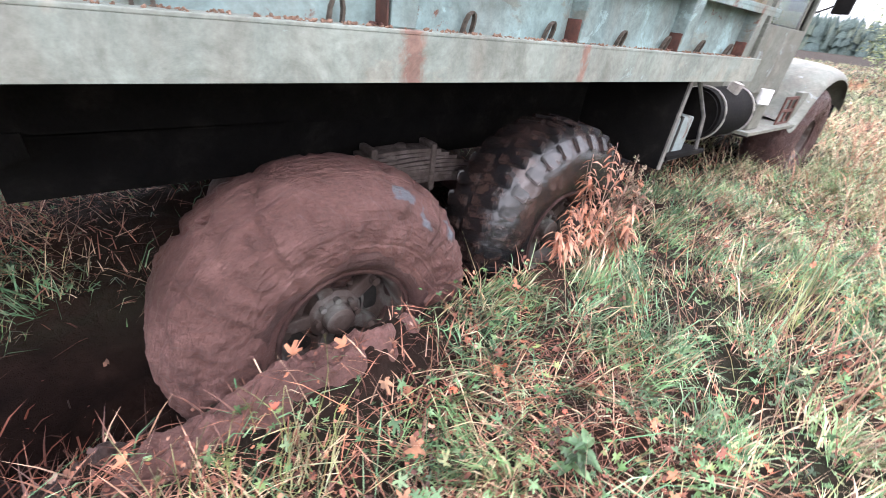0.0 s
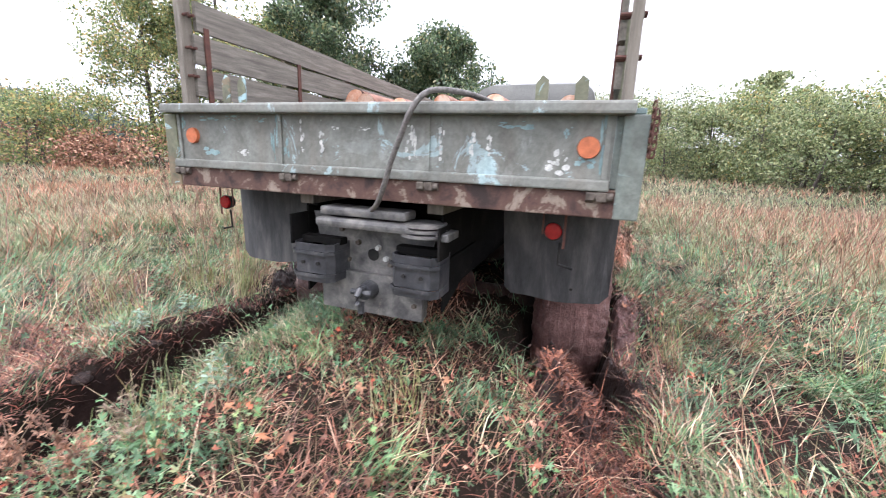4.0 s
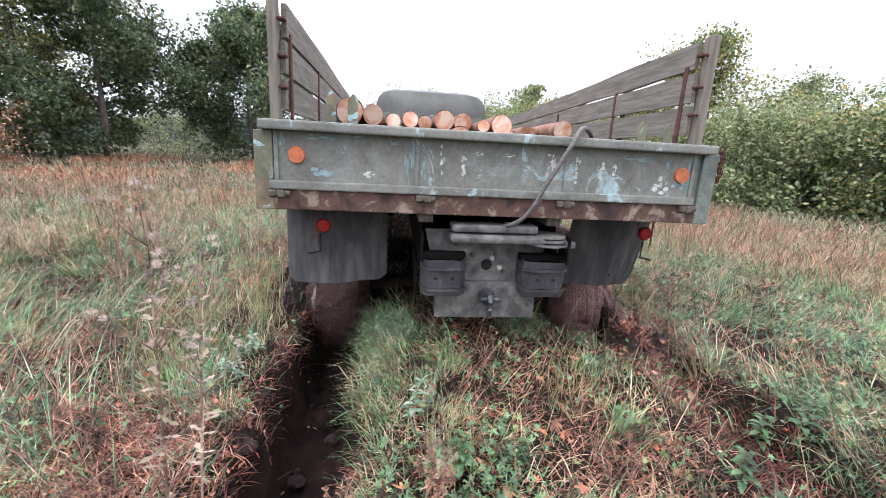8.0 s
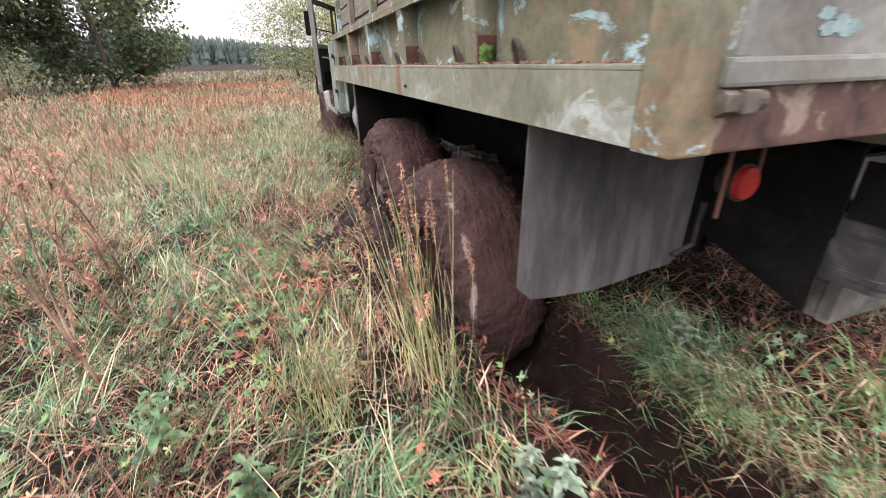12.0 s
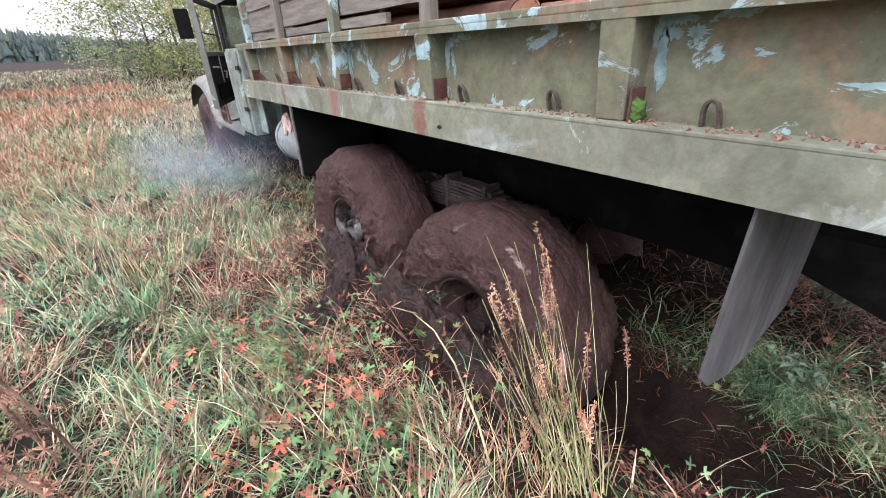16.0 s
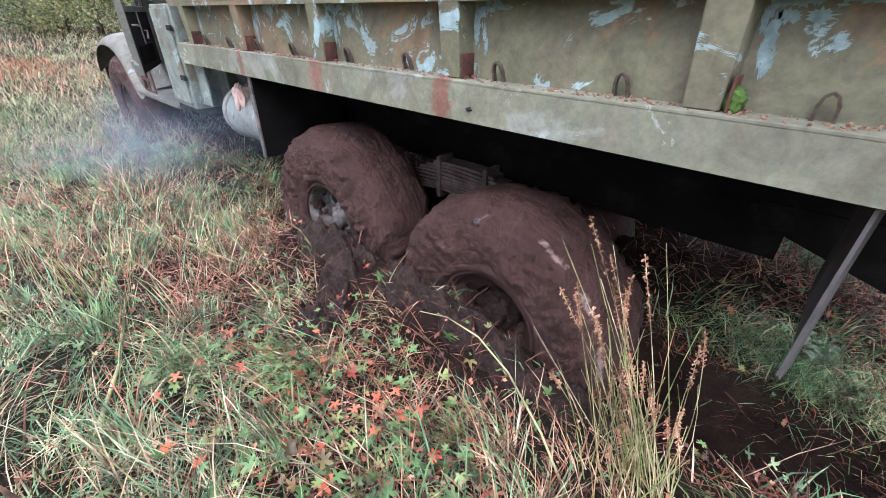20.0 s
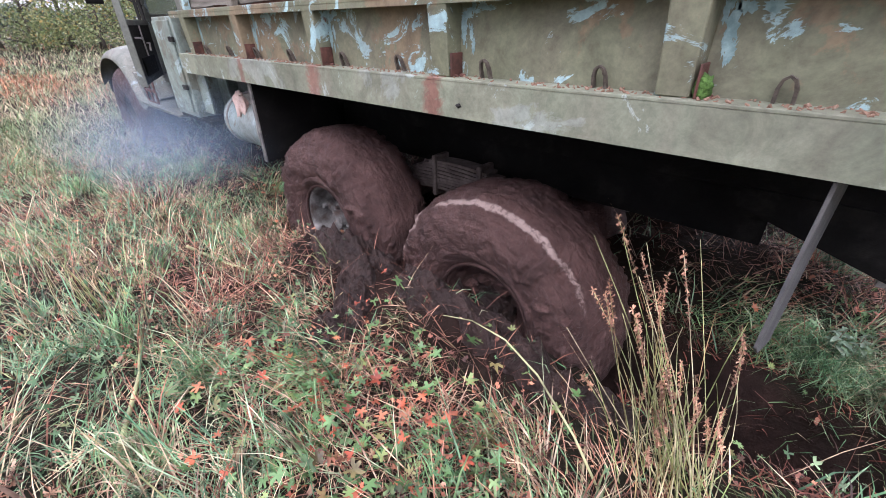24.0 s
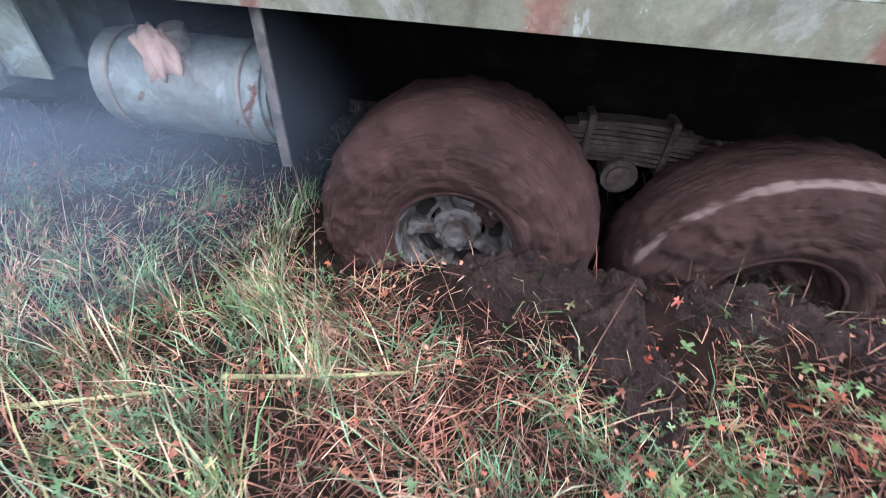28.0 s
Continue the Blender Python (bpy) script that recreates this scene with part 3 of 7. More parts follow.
POSTS = (0.90, 1.78, 2.69, 3.58, 4.49)
for s, side_mat in ((1, M_SIDE), (-1, M_SIDE_BLUE)):
    # channel sill: face, top flange and lower lip
    bm = bmesh.new()
    x0 = 0.078 if s > 0 else 0.027
    box(bm, x0, 4.74, s * 1.335, s * 1.345, 1.05, 1.185)
    box(bm, x0, 4.74, s * 1.23, s * 1.345, 1.185, 1.197, 0.003)
    box(bm, x0, 4.74, s * 1.25, s * 1.335, 1.05, 1.06)
    part("side_sill", bm, M_SILL if s > 0 else M_SILL_BLUE, bed, "pale green painted steel sill")
    bm = box(bmesh.new(), 0.07, 4.70, s * 1.232, s * 1.248, 1.197, 1.475)
    wall = part("side_panel", bm, side_mat, bed, "dented olive steel panel, paint peeling to turquoise" if s > 0 else "pale blue-grey steel panel with peeling paint")
    bm = bmesh.new()
    box(bm, 0.05, 4.74, s * 1.20, s * 1.335, 1.475, 1.50, 0.004)
    box(bm, 0.05, 4.74, s * 1.322, s * 1.335, 1.452, 1.475)
    part("top_rail", bm, side_mat, bed)
    for x in POSTS:
        # folded posts, wider at the top, leaning out from the panel
        bm = bmesh.new()
        w = 0.052
        o = [(-w, 1.248), (-w * 0.85, 1.335), (w * 0.85, 1.335), (w, 1.248)]
        lo = [bm.verts.new((x + u, s * (1.248 + (v - 1.248) * 0.75), 1.198)) for u, v in o]
        hi = [bm.verts.new((x + u * 1.12, s * v, 1.475)) for u, v in o]
        for i in range(3):
            bm.faces.new((lo[i], lo[i + 1], hi[i + 1], hi[i]))
        bm.faces.new(lo)
        bm.faces.new(hi)
        bmesh.ops.bevel(bm, geom=bm.edges[:], offset=0.004, segments=1, affect="EDGES")
        part("side_post", bm, side_mat, bed)
        bm = bmesh.new()
        for k in range(7):
            turn = k * 2.4 + x
            clod_at = (x - 0.066 - 0.012 * (k % 3), s * (1.262 + 0.011 * (k % 4)), 1.199 + 0.004 * (k % 2))
            clod(bm, clod_at, 0.006 + 0.003 * math.sin(turn) ** 2, x + s + k, 0.7, 2)
        box(bm, x - 0.064, x - 0.057, s * 1.249, s * 1.318, 1.198, 1.285, 0.002)
        part("rusted_pocket", bm, M_RUST, bed, "rusted pocket at the foot of a post", True)
    # lashing hooks: bent flat loops on the sill
    hooks = [0.65, 1.13, 1.58, 2.07, 2.50, 3.02, 3.46, 3.88, 4.28]
    for k, x in enumerate(hooks):
        bm = bmesh.new()
        arch = [(-0.026, 0.0), (-0.024, 0.05), (-0.016, 0.078), (0.0, 0.09), (0.016, 0.078), (0.024, 0.05), (0.026, 0.0)]
        inner = [(u * 0.66, v * 0.9) for u, v in arch]
        plate(bm, arch + inner[::-1], "y", -0.008, 0.018)
        for q in bm.verts:
            q.co.y += 0.25 * q.co.z + 0.004 * math.sin(9 * x)
        ob = part("lashing_hook", bm, M_HOOK, bed, "bent iron lashing hook")
        ob.matrix_basis = pose(x, s * 1.262, 1.197, 0, 0, 180 if s < 0 else 0) @ Matrix.Diagonal((0.95, 1.0, 0.78, 1))
    # crumbs of bark and dirt lying on the sill flange
    bm = bmesh.new()
    rnd = random.Random(5 + s)
    for k in range(420):
        x, y = rnd.uniform(0.1, 4.6), s * rnd.uniform(1.252, 1.34)
        r = rnd.uniform(0.002, 0.007)
        cyl(bm, (x, y, 1.196), (x + rnd.uniform(-0.012, 0.012), y + rnd.uniform(-0.006, 0.006), 1.198 + r), r, r * 0.5, 5)
    tagged(part("bark_debris", bm, M_DIRT, bed, "crumbs of bark and dirt"), kind="stuff")
# sill is not pierced: a dark lump gives the darkness of the rust hole
part("rusted_hole_shade", clod(bmesh.new(), (1.655, 1.345, 1.10), 0.013, 4, 0.6, 2), M_DARK, bed, "dark lump standing for a rusted-through hole in the sill")
part("moss_clump", clod(bmesh.new(), (0.828, 1.29, 1.222), 0.026, 3, 1.3, 3), M_MOSS, bed, "bright green moss in a post foot", True)

# turquoise coat bared beside the posts of the left side
rnd = random.Random(77)
for x in POSTS:
    for cx, cz, w, h, n in ((x - 0.095, 1.36, 0.035, 0.11, 9), (x - 0.13, 1.43, 0.06, 0.03, 6), (x - 0.24, 1.445, 0.08, 0.018, 3)):
        for k in range(n):
            sc = rnd.choice((0.15, 0.3, 0.5, 0.9))
            x0, z0 = cx + rnd.uniform(-w, w) * 0.8, min(1.445, cz + rnd.uniform(-h, h) * 0.8)
            if x0 - w < 0.1:
                continue
            pts = [(x0 + sc * w * 0.7 * math.cos(t) * q, min(1.47, z0 + sc * h * 0.8 * math.sin(t) * q)) for t, q in [(k2 * 0.2513, rnd.uniform(0.62, 1.0) * (0.8 + 0.2 * math.sin(3 * k2 + x0 * 90))) for k2 in range(25)]]
            part("paint_flake", plate(bmesh.new(), pts, "y", 1.2483 + 0.00005 * k, 0.0012), M_BLUEPAINT, bed, "flaking patch of turquoise paint")

# rear beam and tailgate
bm = bmesh.new()
box(bm, -0.015, 0.05, -1.30, 1.30, 1.045, 1.165, 0.006)
beam = part("rear_beam", bm, M_BEAM, bed, "rear cross beam in faded brown camouflage")
for s in (1, -1):
    bm = bmesh.new()
    box(bm, -0.02, 0.075 if s > 0 else 0.024, s * 1.251, s * 1.348, 1.045, 1.467, 0.006)
    box(bm, 0.004, 0.06, s * 1.228, s * 1.252, 1.17, 1.462)
    part("corner_post", bm, M_SIDE if s > 0 else M_CORNER, bed)
tailgate = part("tailgate", box(bmesh.new(), -0.005, 0.03, -1.225, 1.235, 1.20, 1.47, 0.003), M_TAIL, truck, "dented tailgate in flaking olive over turquoise paint")
bm = bmesh.new()
box(bm, -0.075, 0.05, -1.29, 1.31, 1.468, 1.52, 0.012)
for v in bm.verts:
    v.co.z += 0.010 * math.sin(v.co.y * 2.2)
part("top_lip", bm, M_TAIL, tailgate, "bent upper lip")
bm = box(bmesh.new(), -0.035, 0.03, -1.225, 1.275, 1.158, 1.205, 0.008)
part("lower_rail", bm, M_TAIL, tailgate, "scraped pale lower rail")
for y in (1.235, 0.475, -0.40, -1.20):
    part("rib", box(bmesh.new(), -0.016, -0.004, y - 0.012, y + 0.012, 1.205, 1.468, 0.003), M_TAIL, tailgate)
for y, z in ((1.128, 1.345), (-1.128, 1.335)):
    bm = bmesh.new()
    cyl(bm, (-0.004, y, z), (-0.022, y, z), 0.047, 0.043, 32)
    part("reflector", bm, M_ORANGE, tailgate, "round orange reflector")
for y in (1.21, 0.41, -0.42, -1.20):
    bm = bmesh.new()
    cyl(bm, (-0.018, y - 0.045, 1.135), (-0.018, y + 0.045, 1.135), 0.019, None, 14)
    cyl(bm, (-0.018, y + 0.03, 1.135), (-0.018, y + 0.062, 1.135), 0.026, None, 6)
    box(bm, -0.04, 0.0, y - 0.02, y + 0.02, 1.115, 1.155, 0.004)
    part("hinge_bolt", bm, M_HOOK, beam, "grimy hinge bolt")
# remains of white stripes and flakes of old coat on the tailgate
rnd = random.Random(11)
for y, w, h, zc in ((0.33, 0.024, 0.17, 1.35), (0.21, 0.024, 0.18, 1.35), (-0.30, 0.03, 0.15, 1.34), (-0.47, 0.022, 0.15, 1.34), (-0.62, 0.022, 0.10, 1.34), (-0.70, 0.02, 0.09, 1.33)):
    for k in range(13):
        bm = bmesh.new()
        z = zc - h / 2 + h * rnd.random()
        y0 = y + rnd.uniform(-w, w) * 0.5
        a, c = rnd.uniform(0.003, 0.010), rnd.uniform(0.004, 0.015)
        pts = [(y0 + a * math.cos(t) * rnd.uniform(0.6, 1.3), z + c * math.sin(t) * rnd.uniform(0.6, 1.3)) for t in [k2 * 1.047 for k2 in range(6)]]
        plate(bm, pts, "x", -0.0072 - k * 0.00003, 0.0015)
        part("stripe_flake", bm, M_PALE, tailgate, "worn bar of white paint")
for y, z, w, h, mt in ((-0.05, 1.40, 0.04, 0.012, M_PALE), (-1.02, 1.30, 0.03, 0.04, M_PALE), (0.98, 1.445, 0.10, 0.016, M_BLUEPAINT), (0.82, 1.445, 0.08, 0.016, M_BLUEPAINT), (1.205, 1.42, 0.02, 0.04, M_BLUEPAINT), (0.50, 1.38, 0.014, 0.10, M_BLUEPAINT), (0.44, 1.29, 0.02, 0.05, M_BLUEPAINT), (0.12, 1.40, 0.03, 0.012, M_PALE), (-1.12, 1.27, 0.05, 0.03, M_BLUEPAINT), (0.62, 1.44, 0.06, 0.015, M_BLUEPAINT), (1.0, 1.25, 0.07, 0.03, M_BLUEPAINT), (-0.82, 1.425, 0.10, 0.018, M_BLUEPAINT), (-1.04, 1.40, 0.03, 0.03, M_BLUEPAINT), (-1.185, 1.33, 0.02, 0.12, M_BLUEPAINT), (-1.185, 1.40, 0.02, 0.08, M_BLUEPAINT), (-1.185, 1.28, 0.02, 0.07, M_BLUEPAINT), (-1.0, 1.25, 0.06, 0.03, M_PALE), (0.53, 1.31, 0.02, 0.10, M_BLUEPAINT), (0.75, 1.26, 0.05, 0.02, M_PALE), (-0.33, 1.31, 0.018, 0.08, M_PALE)):
    for k in range(10):
        bm = bmesh.new()
        y0, z0 = y + rnd.uniform(-w, w) * 0.8, z + rnd.uniform(-h, h) * 0.8
        sc = rnd.choice((0.12, 0.2, 0.35, 0.6))
        pts = [(y0 + sc * w * 0.6 * math.cos(t) * q, z0 + sc * h * 0.8 * math.sin(t) * q) for t, q in [(k2 * 0.2513, rnd.uniform(0.6, 1.0)) for k2 in range(25)]]
        plate(bm, pts, "x", -0.0068 - k * 0.00004, 0.0012)
        part("paint_flake", bm, mt, tailgate, "flaking patch of old paint")

# wooden stake sides
def board(x0, x1, y, z0a, z1a, z0b, z1b, seed):
    bm = bmesh.new()
    n = 14
    r = random.Random(seed)
    rows = []
    for i in range(n + 1):
        f = i / n
        x = x0 + (x1 - x0) * f
        za, zb = z0a + (z0b - z0a) * f, z1a + (z1b - z1a) * f
        wob, b2 = 0.008 * math.sin(seed + 5 * f), r.uniform(-0.005, 0.005)
        rows.append([bm.verts.new((x, y + d + wob, z + b2 * k)) for d, z, k in ((-0.014, za, 1), (0.014, za, 1), (0.014, zb, -1), (-0.014, zb, -1))])
    for a, b in zip(rows, rows[1:]):
        for k in range(4):
            bm.faces.new((a[k], a[(k + 1) % 4], b[(k + 1) % 4], b[k]))
    bm.faces.new(rows[0])
    bm.faces.new(rows[-1][::-1])
    bmesh.ops.bevel(bm, geom=[e for e in bm.edges if len(e.link_faces) == 2 and e.calc_face_angle(0) > 0.8], offset=0.003, segments=1, affect="EDGES")
    return bm


for s in (1, -1):
    stake_side = part("stake_side", board(0.14, 4.60, s * 1.215, 1.965, 2.125, 1.88, 2.01, 3 + s), M_WOOD, truck, "weathered grey plank side with gaps between its boards")
    part("board", board(0.12, 4.55, s * 1.212, 1.775, 1.940, 1.735, 1.86, 8 + s), M_WOOD, stake_side)
    part("board", board(0.12, 4.60, s * 1.214, 1.585, 1.750, 1.585, 1.715, 14 + s), M_WOOD, stake_side)
    if s > 0:
        part("board", board(2.2, 4.60, s * 1.213, 1.515, 1.57, 1.52, 1.57, 19 + s), M_WOOD, stake_side)
    for k, x in enumerate((0.10, 0.98, 1.82, 2.75, 3.70, 4.55)):
        top = 2.15 - 0.035 * x
        bm = box(bmesh.new(), x - 0.04, x + 0.04, s * 1.232, s * 1.278, 1.502, top, 0.006)
        part("stake", bm, M_POST if k % 2 == 0 else M_SIDE, stake_side, "upright stake with chipped edges")
    for x in (0.20, 1.05, 2.3):
        bm = box(bmesh.new(), x - 0.018, x + 0.018, s * 1.186, s * 1.200, 1.22, 2.0 - 0.05 * x, 0.004)
        part("iron_strap", bm, M_RUST, stake_side, "rusty inner iron strap")
    for z in (2.04, 1.86, 1.70):
        for x in (0.085, 0.12):
            part("bolt", cyl(bmesh.new(), (x, s * 1.19, z), (x, s * 1.292, z), 0.009, None, 8), M_RUST, stake_side)
# bench brackets standing behind the tailgate
for x, y, top in ((0.10, -0.90, 1.645), (0.10, -1.07, 1.64), (0.10, 0.96, 1.70), (0.10, 0.84, 1.69)):
    bm = plate(bmesh.new(), [(y - 0.028, 1.19), (y + 0.028, 1.19), (y + 0.028, top - 0.035), (y, top), (y - 0.028, top - 0.02)], "x", x, 0.010)
    part("bench_bracket", bm, M_SIDE, bed, "upright steel bench bracket")

# head board
bm = bmesh.new()
box(bm, 4.66, 4.70, -1.22, 1.22, 1.20, 1.86, 0.004)
for y in (-0.8, 0, 0.8):
    box(bm, 4.70, 4.74, y - 0.04, y + 0.04, 1.20, 1.86, 0.004)
part("head_board", bm, M_WOOD, bed, "grey head board behind the cab")

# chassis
chassis = part("chassis", bmesh.new(), M_FRAME, truck, "dirty steel ladder frame with shade in its colour")
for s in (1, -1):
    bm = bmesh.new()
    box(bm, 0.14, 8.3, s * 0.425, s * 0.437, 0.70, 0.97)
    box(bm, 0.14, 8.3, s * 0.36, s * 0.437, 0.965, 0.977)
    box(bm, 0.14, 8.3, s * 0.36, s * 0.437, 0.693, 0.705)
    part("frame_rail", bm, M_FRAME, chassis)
    # near-black panel inside the rail, closes the view through the underside
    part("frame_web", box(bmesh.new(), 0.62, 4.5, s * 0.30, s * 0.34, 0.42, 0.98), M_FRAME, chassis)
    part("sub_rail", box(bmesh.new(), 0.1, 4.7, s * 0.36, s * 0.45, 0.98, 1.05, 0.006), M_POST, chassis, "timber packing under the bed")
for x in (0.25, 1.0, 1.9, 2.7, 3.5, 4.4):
    # bearers share the shade-darkened colour of the floor
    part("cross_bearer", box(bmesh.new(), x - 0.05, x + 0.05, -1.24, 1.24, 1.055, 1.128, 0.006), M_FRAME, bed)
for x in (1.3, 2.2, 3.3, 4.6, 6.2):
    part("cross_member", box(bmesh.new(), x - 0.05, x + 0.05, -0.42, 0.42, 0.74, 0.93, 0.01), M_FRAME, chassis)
# leaf springs and axles
for s in (1, -1):
    spring = None
    for k in range(9):
        L = 0.72 - 0.06 * k
        bm = bmesh.new()
        rows = []
        for i in range(13):
            u = -L + 2 * L * i / 12
            z = 0.41 + 0.022 * k - 0.10 * (u / 0.86) ** 2 + 0.004 * math.sin(9 * u + k)
            rows.append([bm.verts.new((2.19 + u, s * (0.64 + dy), z + dz)) for dy, dz in ((0, 0), (0.11, 0), (0.11, 0.018), (0, 0.018))])
        for a, b in zip(rows, rows[1:]):
            for q in range(4):
                bm.faces.new((a[q], a[(q + 1) % 4], b[(q + 1) % 4], b[q]))
        bm.faces.new(rows[0])
        bm.faces.new(rows[-1][::-1])
        if spring is None:
            spring = part("leaf_spring", bm, M_SPRING, truck, "mud-crusted leaf spring pack")
        else:
            part("leaf", bm, M_SPRING, spring)
    for x in (2.005, 2.375):
        bm = box(bmesh.new(), x - 0.018, x + 0.018, s * 0.628, s * 0.764, 0.36, 0.632, 0.012)
        part("spring_clamp", bm, M_SPRING, spring)
    bm = bmesh.new()
    cyl(bm, (2.19, s * 0.45, 0.36), (2.19, s * 0.80, 0.36), 0.085, None, 20)
    cyl(bm, (2.19, s * 0.80, 0.36), (2.19, s * 0.82, 0.36), 0.06, None, 20)
    part("trunnion", bm, M_SPRING, spring)
    bm = bmesh.new()
    rnd = random.Random(40 + s)
    for k in range(16):
        u = rnd.uniform(-0.5, 0.5)
        clod(bm, (2.19 + u, s * rnd.uniform(0.65, 0.74), 0.60 - 0.32 * abs(u)), rnd.uniform(0.02, 0.05), k, 0.6, 2)
    tagged(part("mud_crust", bm, M_SPRING, spring, "mud crusted on the spring pack", True), kind="stuff")
for x, z in ((1.575, 0.09), (2.96, 0.17), (7.5, 0.32)):
    bm = bmesh.new()
    cyl(bm, (x, -0.85, z), (x, 0.85, z), 0.085, None, 18)
    v = bmesh.ops.create_icosphere(bm, subdivisions=3, radius=0.23, matrix=Matrix.Translation((x, 0.0, z + 0.03)))
    part("axle", bm, M_TYREMUD, chassis, "muddy axle with its differential", True)

# rear buffers, hitch and lamps
hitch = part("hitch_plate", plate(bmesh.new(), [(-0.335, 0.37), (0.32, 0.365), (0.335, 0.66), (0.40, 0.93), (-0.41, 0.92), (-0.345, 0.66)], "x", 0.16, 0.03), M_BUFFER, truck, "scraped grey hitch plate")
part("hitch_skirt", plate(bmesh.new(), [(-0.335, 0.36), (0.32, 0.36), (0.32, 0.60), (-0.335, 0.60)], "x", 0.115, 0.04), M_BUFFER, hitch)
for z, x0, r, y0, y1 in ((0.965, 0.06, 0.03, 0.25, -0.28), (0.905, 0.03, 0.032, 0.26, -0.32)):
    bm = box(bmesh.new(), x0 - 0.05, x0 + 0.09, y1, y0, z - 0.025, z + 0.025, 0.018)
    part("step_bar", bm, M_BUFFER, hitch, "worn steel step bar")
bm = bmesh.new()
for z in (0.87, 0.895, 0.92):
    cyl(bm, (0.08, -0.36, z), (0.08, -0.36, z + 0.015), 0.13 - 0.3 * (z - 0.87), None, 28)
box(bm, 0.0, 0.16, -0.52, -0.45, 0.86, 0.90, 0.006)
part("cable_pulley", bm, M_BUFFER, hitch, "flat cable pulley")
for s in (1, -1):
    yc = 0.29 if s > 0 else -0.34
    buf = bmesh.new()
    # pressed buffer bracket: a folded strip round three sides, with two raised ribs
    for z0, z1, dx in ((0.555, 0.585, 0.0), (0.585, 0.594, 0.014), (0.594, 0.603, 0.014), (0.603, 0.715, -0.004), (0.715, 0.724, 0.014), (0.724, 0.733, 0.014), (0.733, 0.775, 0.0)):
        o = [(yc + 0.135, 0.16), (yc + 0.135 + dx * 0.5, 0.01 - dx), (yc + 0.10, -0.03 - dx), (yc - 0.10, -0.03 - dx), (yc - 0.135 - dx * 0.5, 0.01 - dx), (yc - 0.135, 0.16)]
        lo = [buf.verts.new((x, y, z0)) for y, x in o]
        hi = [buf.verts.new((x, y, z1)) for y, x in o]
        for i in range(5):
            buf.faces.new((lo[i], lo[i + 1], hi[i + 1], hi[i]))
    bmesh.ops.remove_doubles(buf, verts=buf.verts, dist=0.0005)
    b = part("buffer", buf, M_PRESSED, hitch, "ribbed pressed-steel rear buffer")
    b.modifiers.new("thickness", "SOLIDIFY").thickness = 0.008
    for dy in (-0.05, 0.05):
        bm = cyl(bmesh.new(), (-0.028, yc + dy, 0.665), (-0.038, yc + dy, 0.665), 0.011, None, 8)
        part("bolt", bm, M_DARK, b)
    bm = bmesh.new()
    box(bm, -0.02, 0.13, yc + 0.13 * s, yc + 0.142 * s, 0.76, 0.93, 0.002)
    box(bm, 0.06, 0.13, yc - 0.14, yc + 0.14, 0.76, 0.80, 0.004)
    part("buffer_bracket", bm, M_FRAME, b)
    bm = box(bmesh.new(), 0.14, 0.75, s * 0.44, s * 0.452, 0.43, 0.72)
    for v in bm.verts:
        if v.co.z < 0.5 and v.co.x > 0.5:
            v.co.z += 0.2
    part("side_gusset", bm, M_FRAME, hitch)
# dark disc on the uncut plate, for the shade inside the hole
bm = bmesh.new()
cyl(bm, (0.156, -0.005, 0.705), (0.163, -0.005, 0.705), 0.036, None, 20)
part("hitch_hole_shade", bm, M_DARK, hitch)
rnd = random.Random(3)
for y, z in ((0.13, 0.77), (0.0, 0.75), (-0.05, 0.69), (-0.08, 0.66), (0.2, 0.66), (0.24, 0.84), (-0.2, 0.64), (0.26, 0.55), (-0.25, 0.45)):
    bm = cyl(bmesh.new(), (0.16, y - 0.04, z), (0.138 if z > 0.6 else 0.10, y - 0.04, z), 0.018, 0.014, 6)
    part("bolt", bm, M_PALE if y in (0.0, -0.05) else M_HOOK, hitch)
bm = bmesh.new()
cyl(bm, (0.075, 0.03, 0.54), (0.0, 0.03, 0.54), 0.055, 0.045, 18)
tube(bm, [(0.0, 0.03, 0.56), (-0.04, 0.03, 0.565), (-0.07, 0.03, 0.54), (-0.068, 0.03, 0.50), (-0.04, 0.03, 0.485)], [0.02, 0.02, 0.018, 0.016, 0.010], 10)
cyl(bm, (-0.03, 0.09, 0.55), (-0.03, -0.04, 0.55), 0.017, None, 8)
cyl(bm, (-0.03, 0.03, 0.49), (-0.03, 0.03, 0.43), 0.02, None, 8)
bmesh.ops.translate(bm, vec=(0.04, -0.04, -0.03), verts=bm.verts)
part("tow_hook", bm, M_PRESSED, hitch, "greasy cast tow hook")
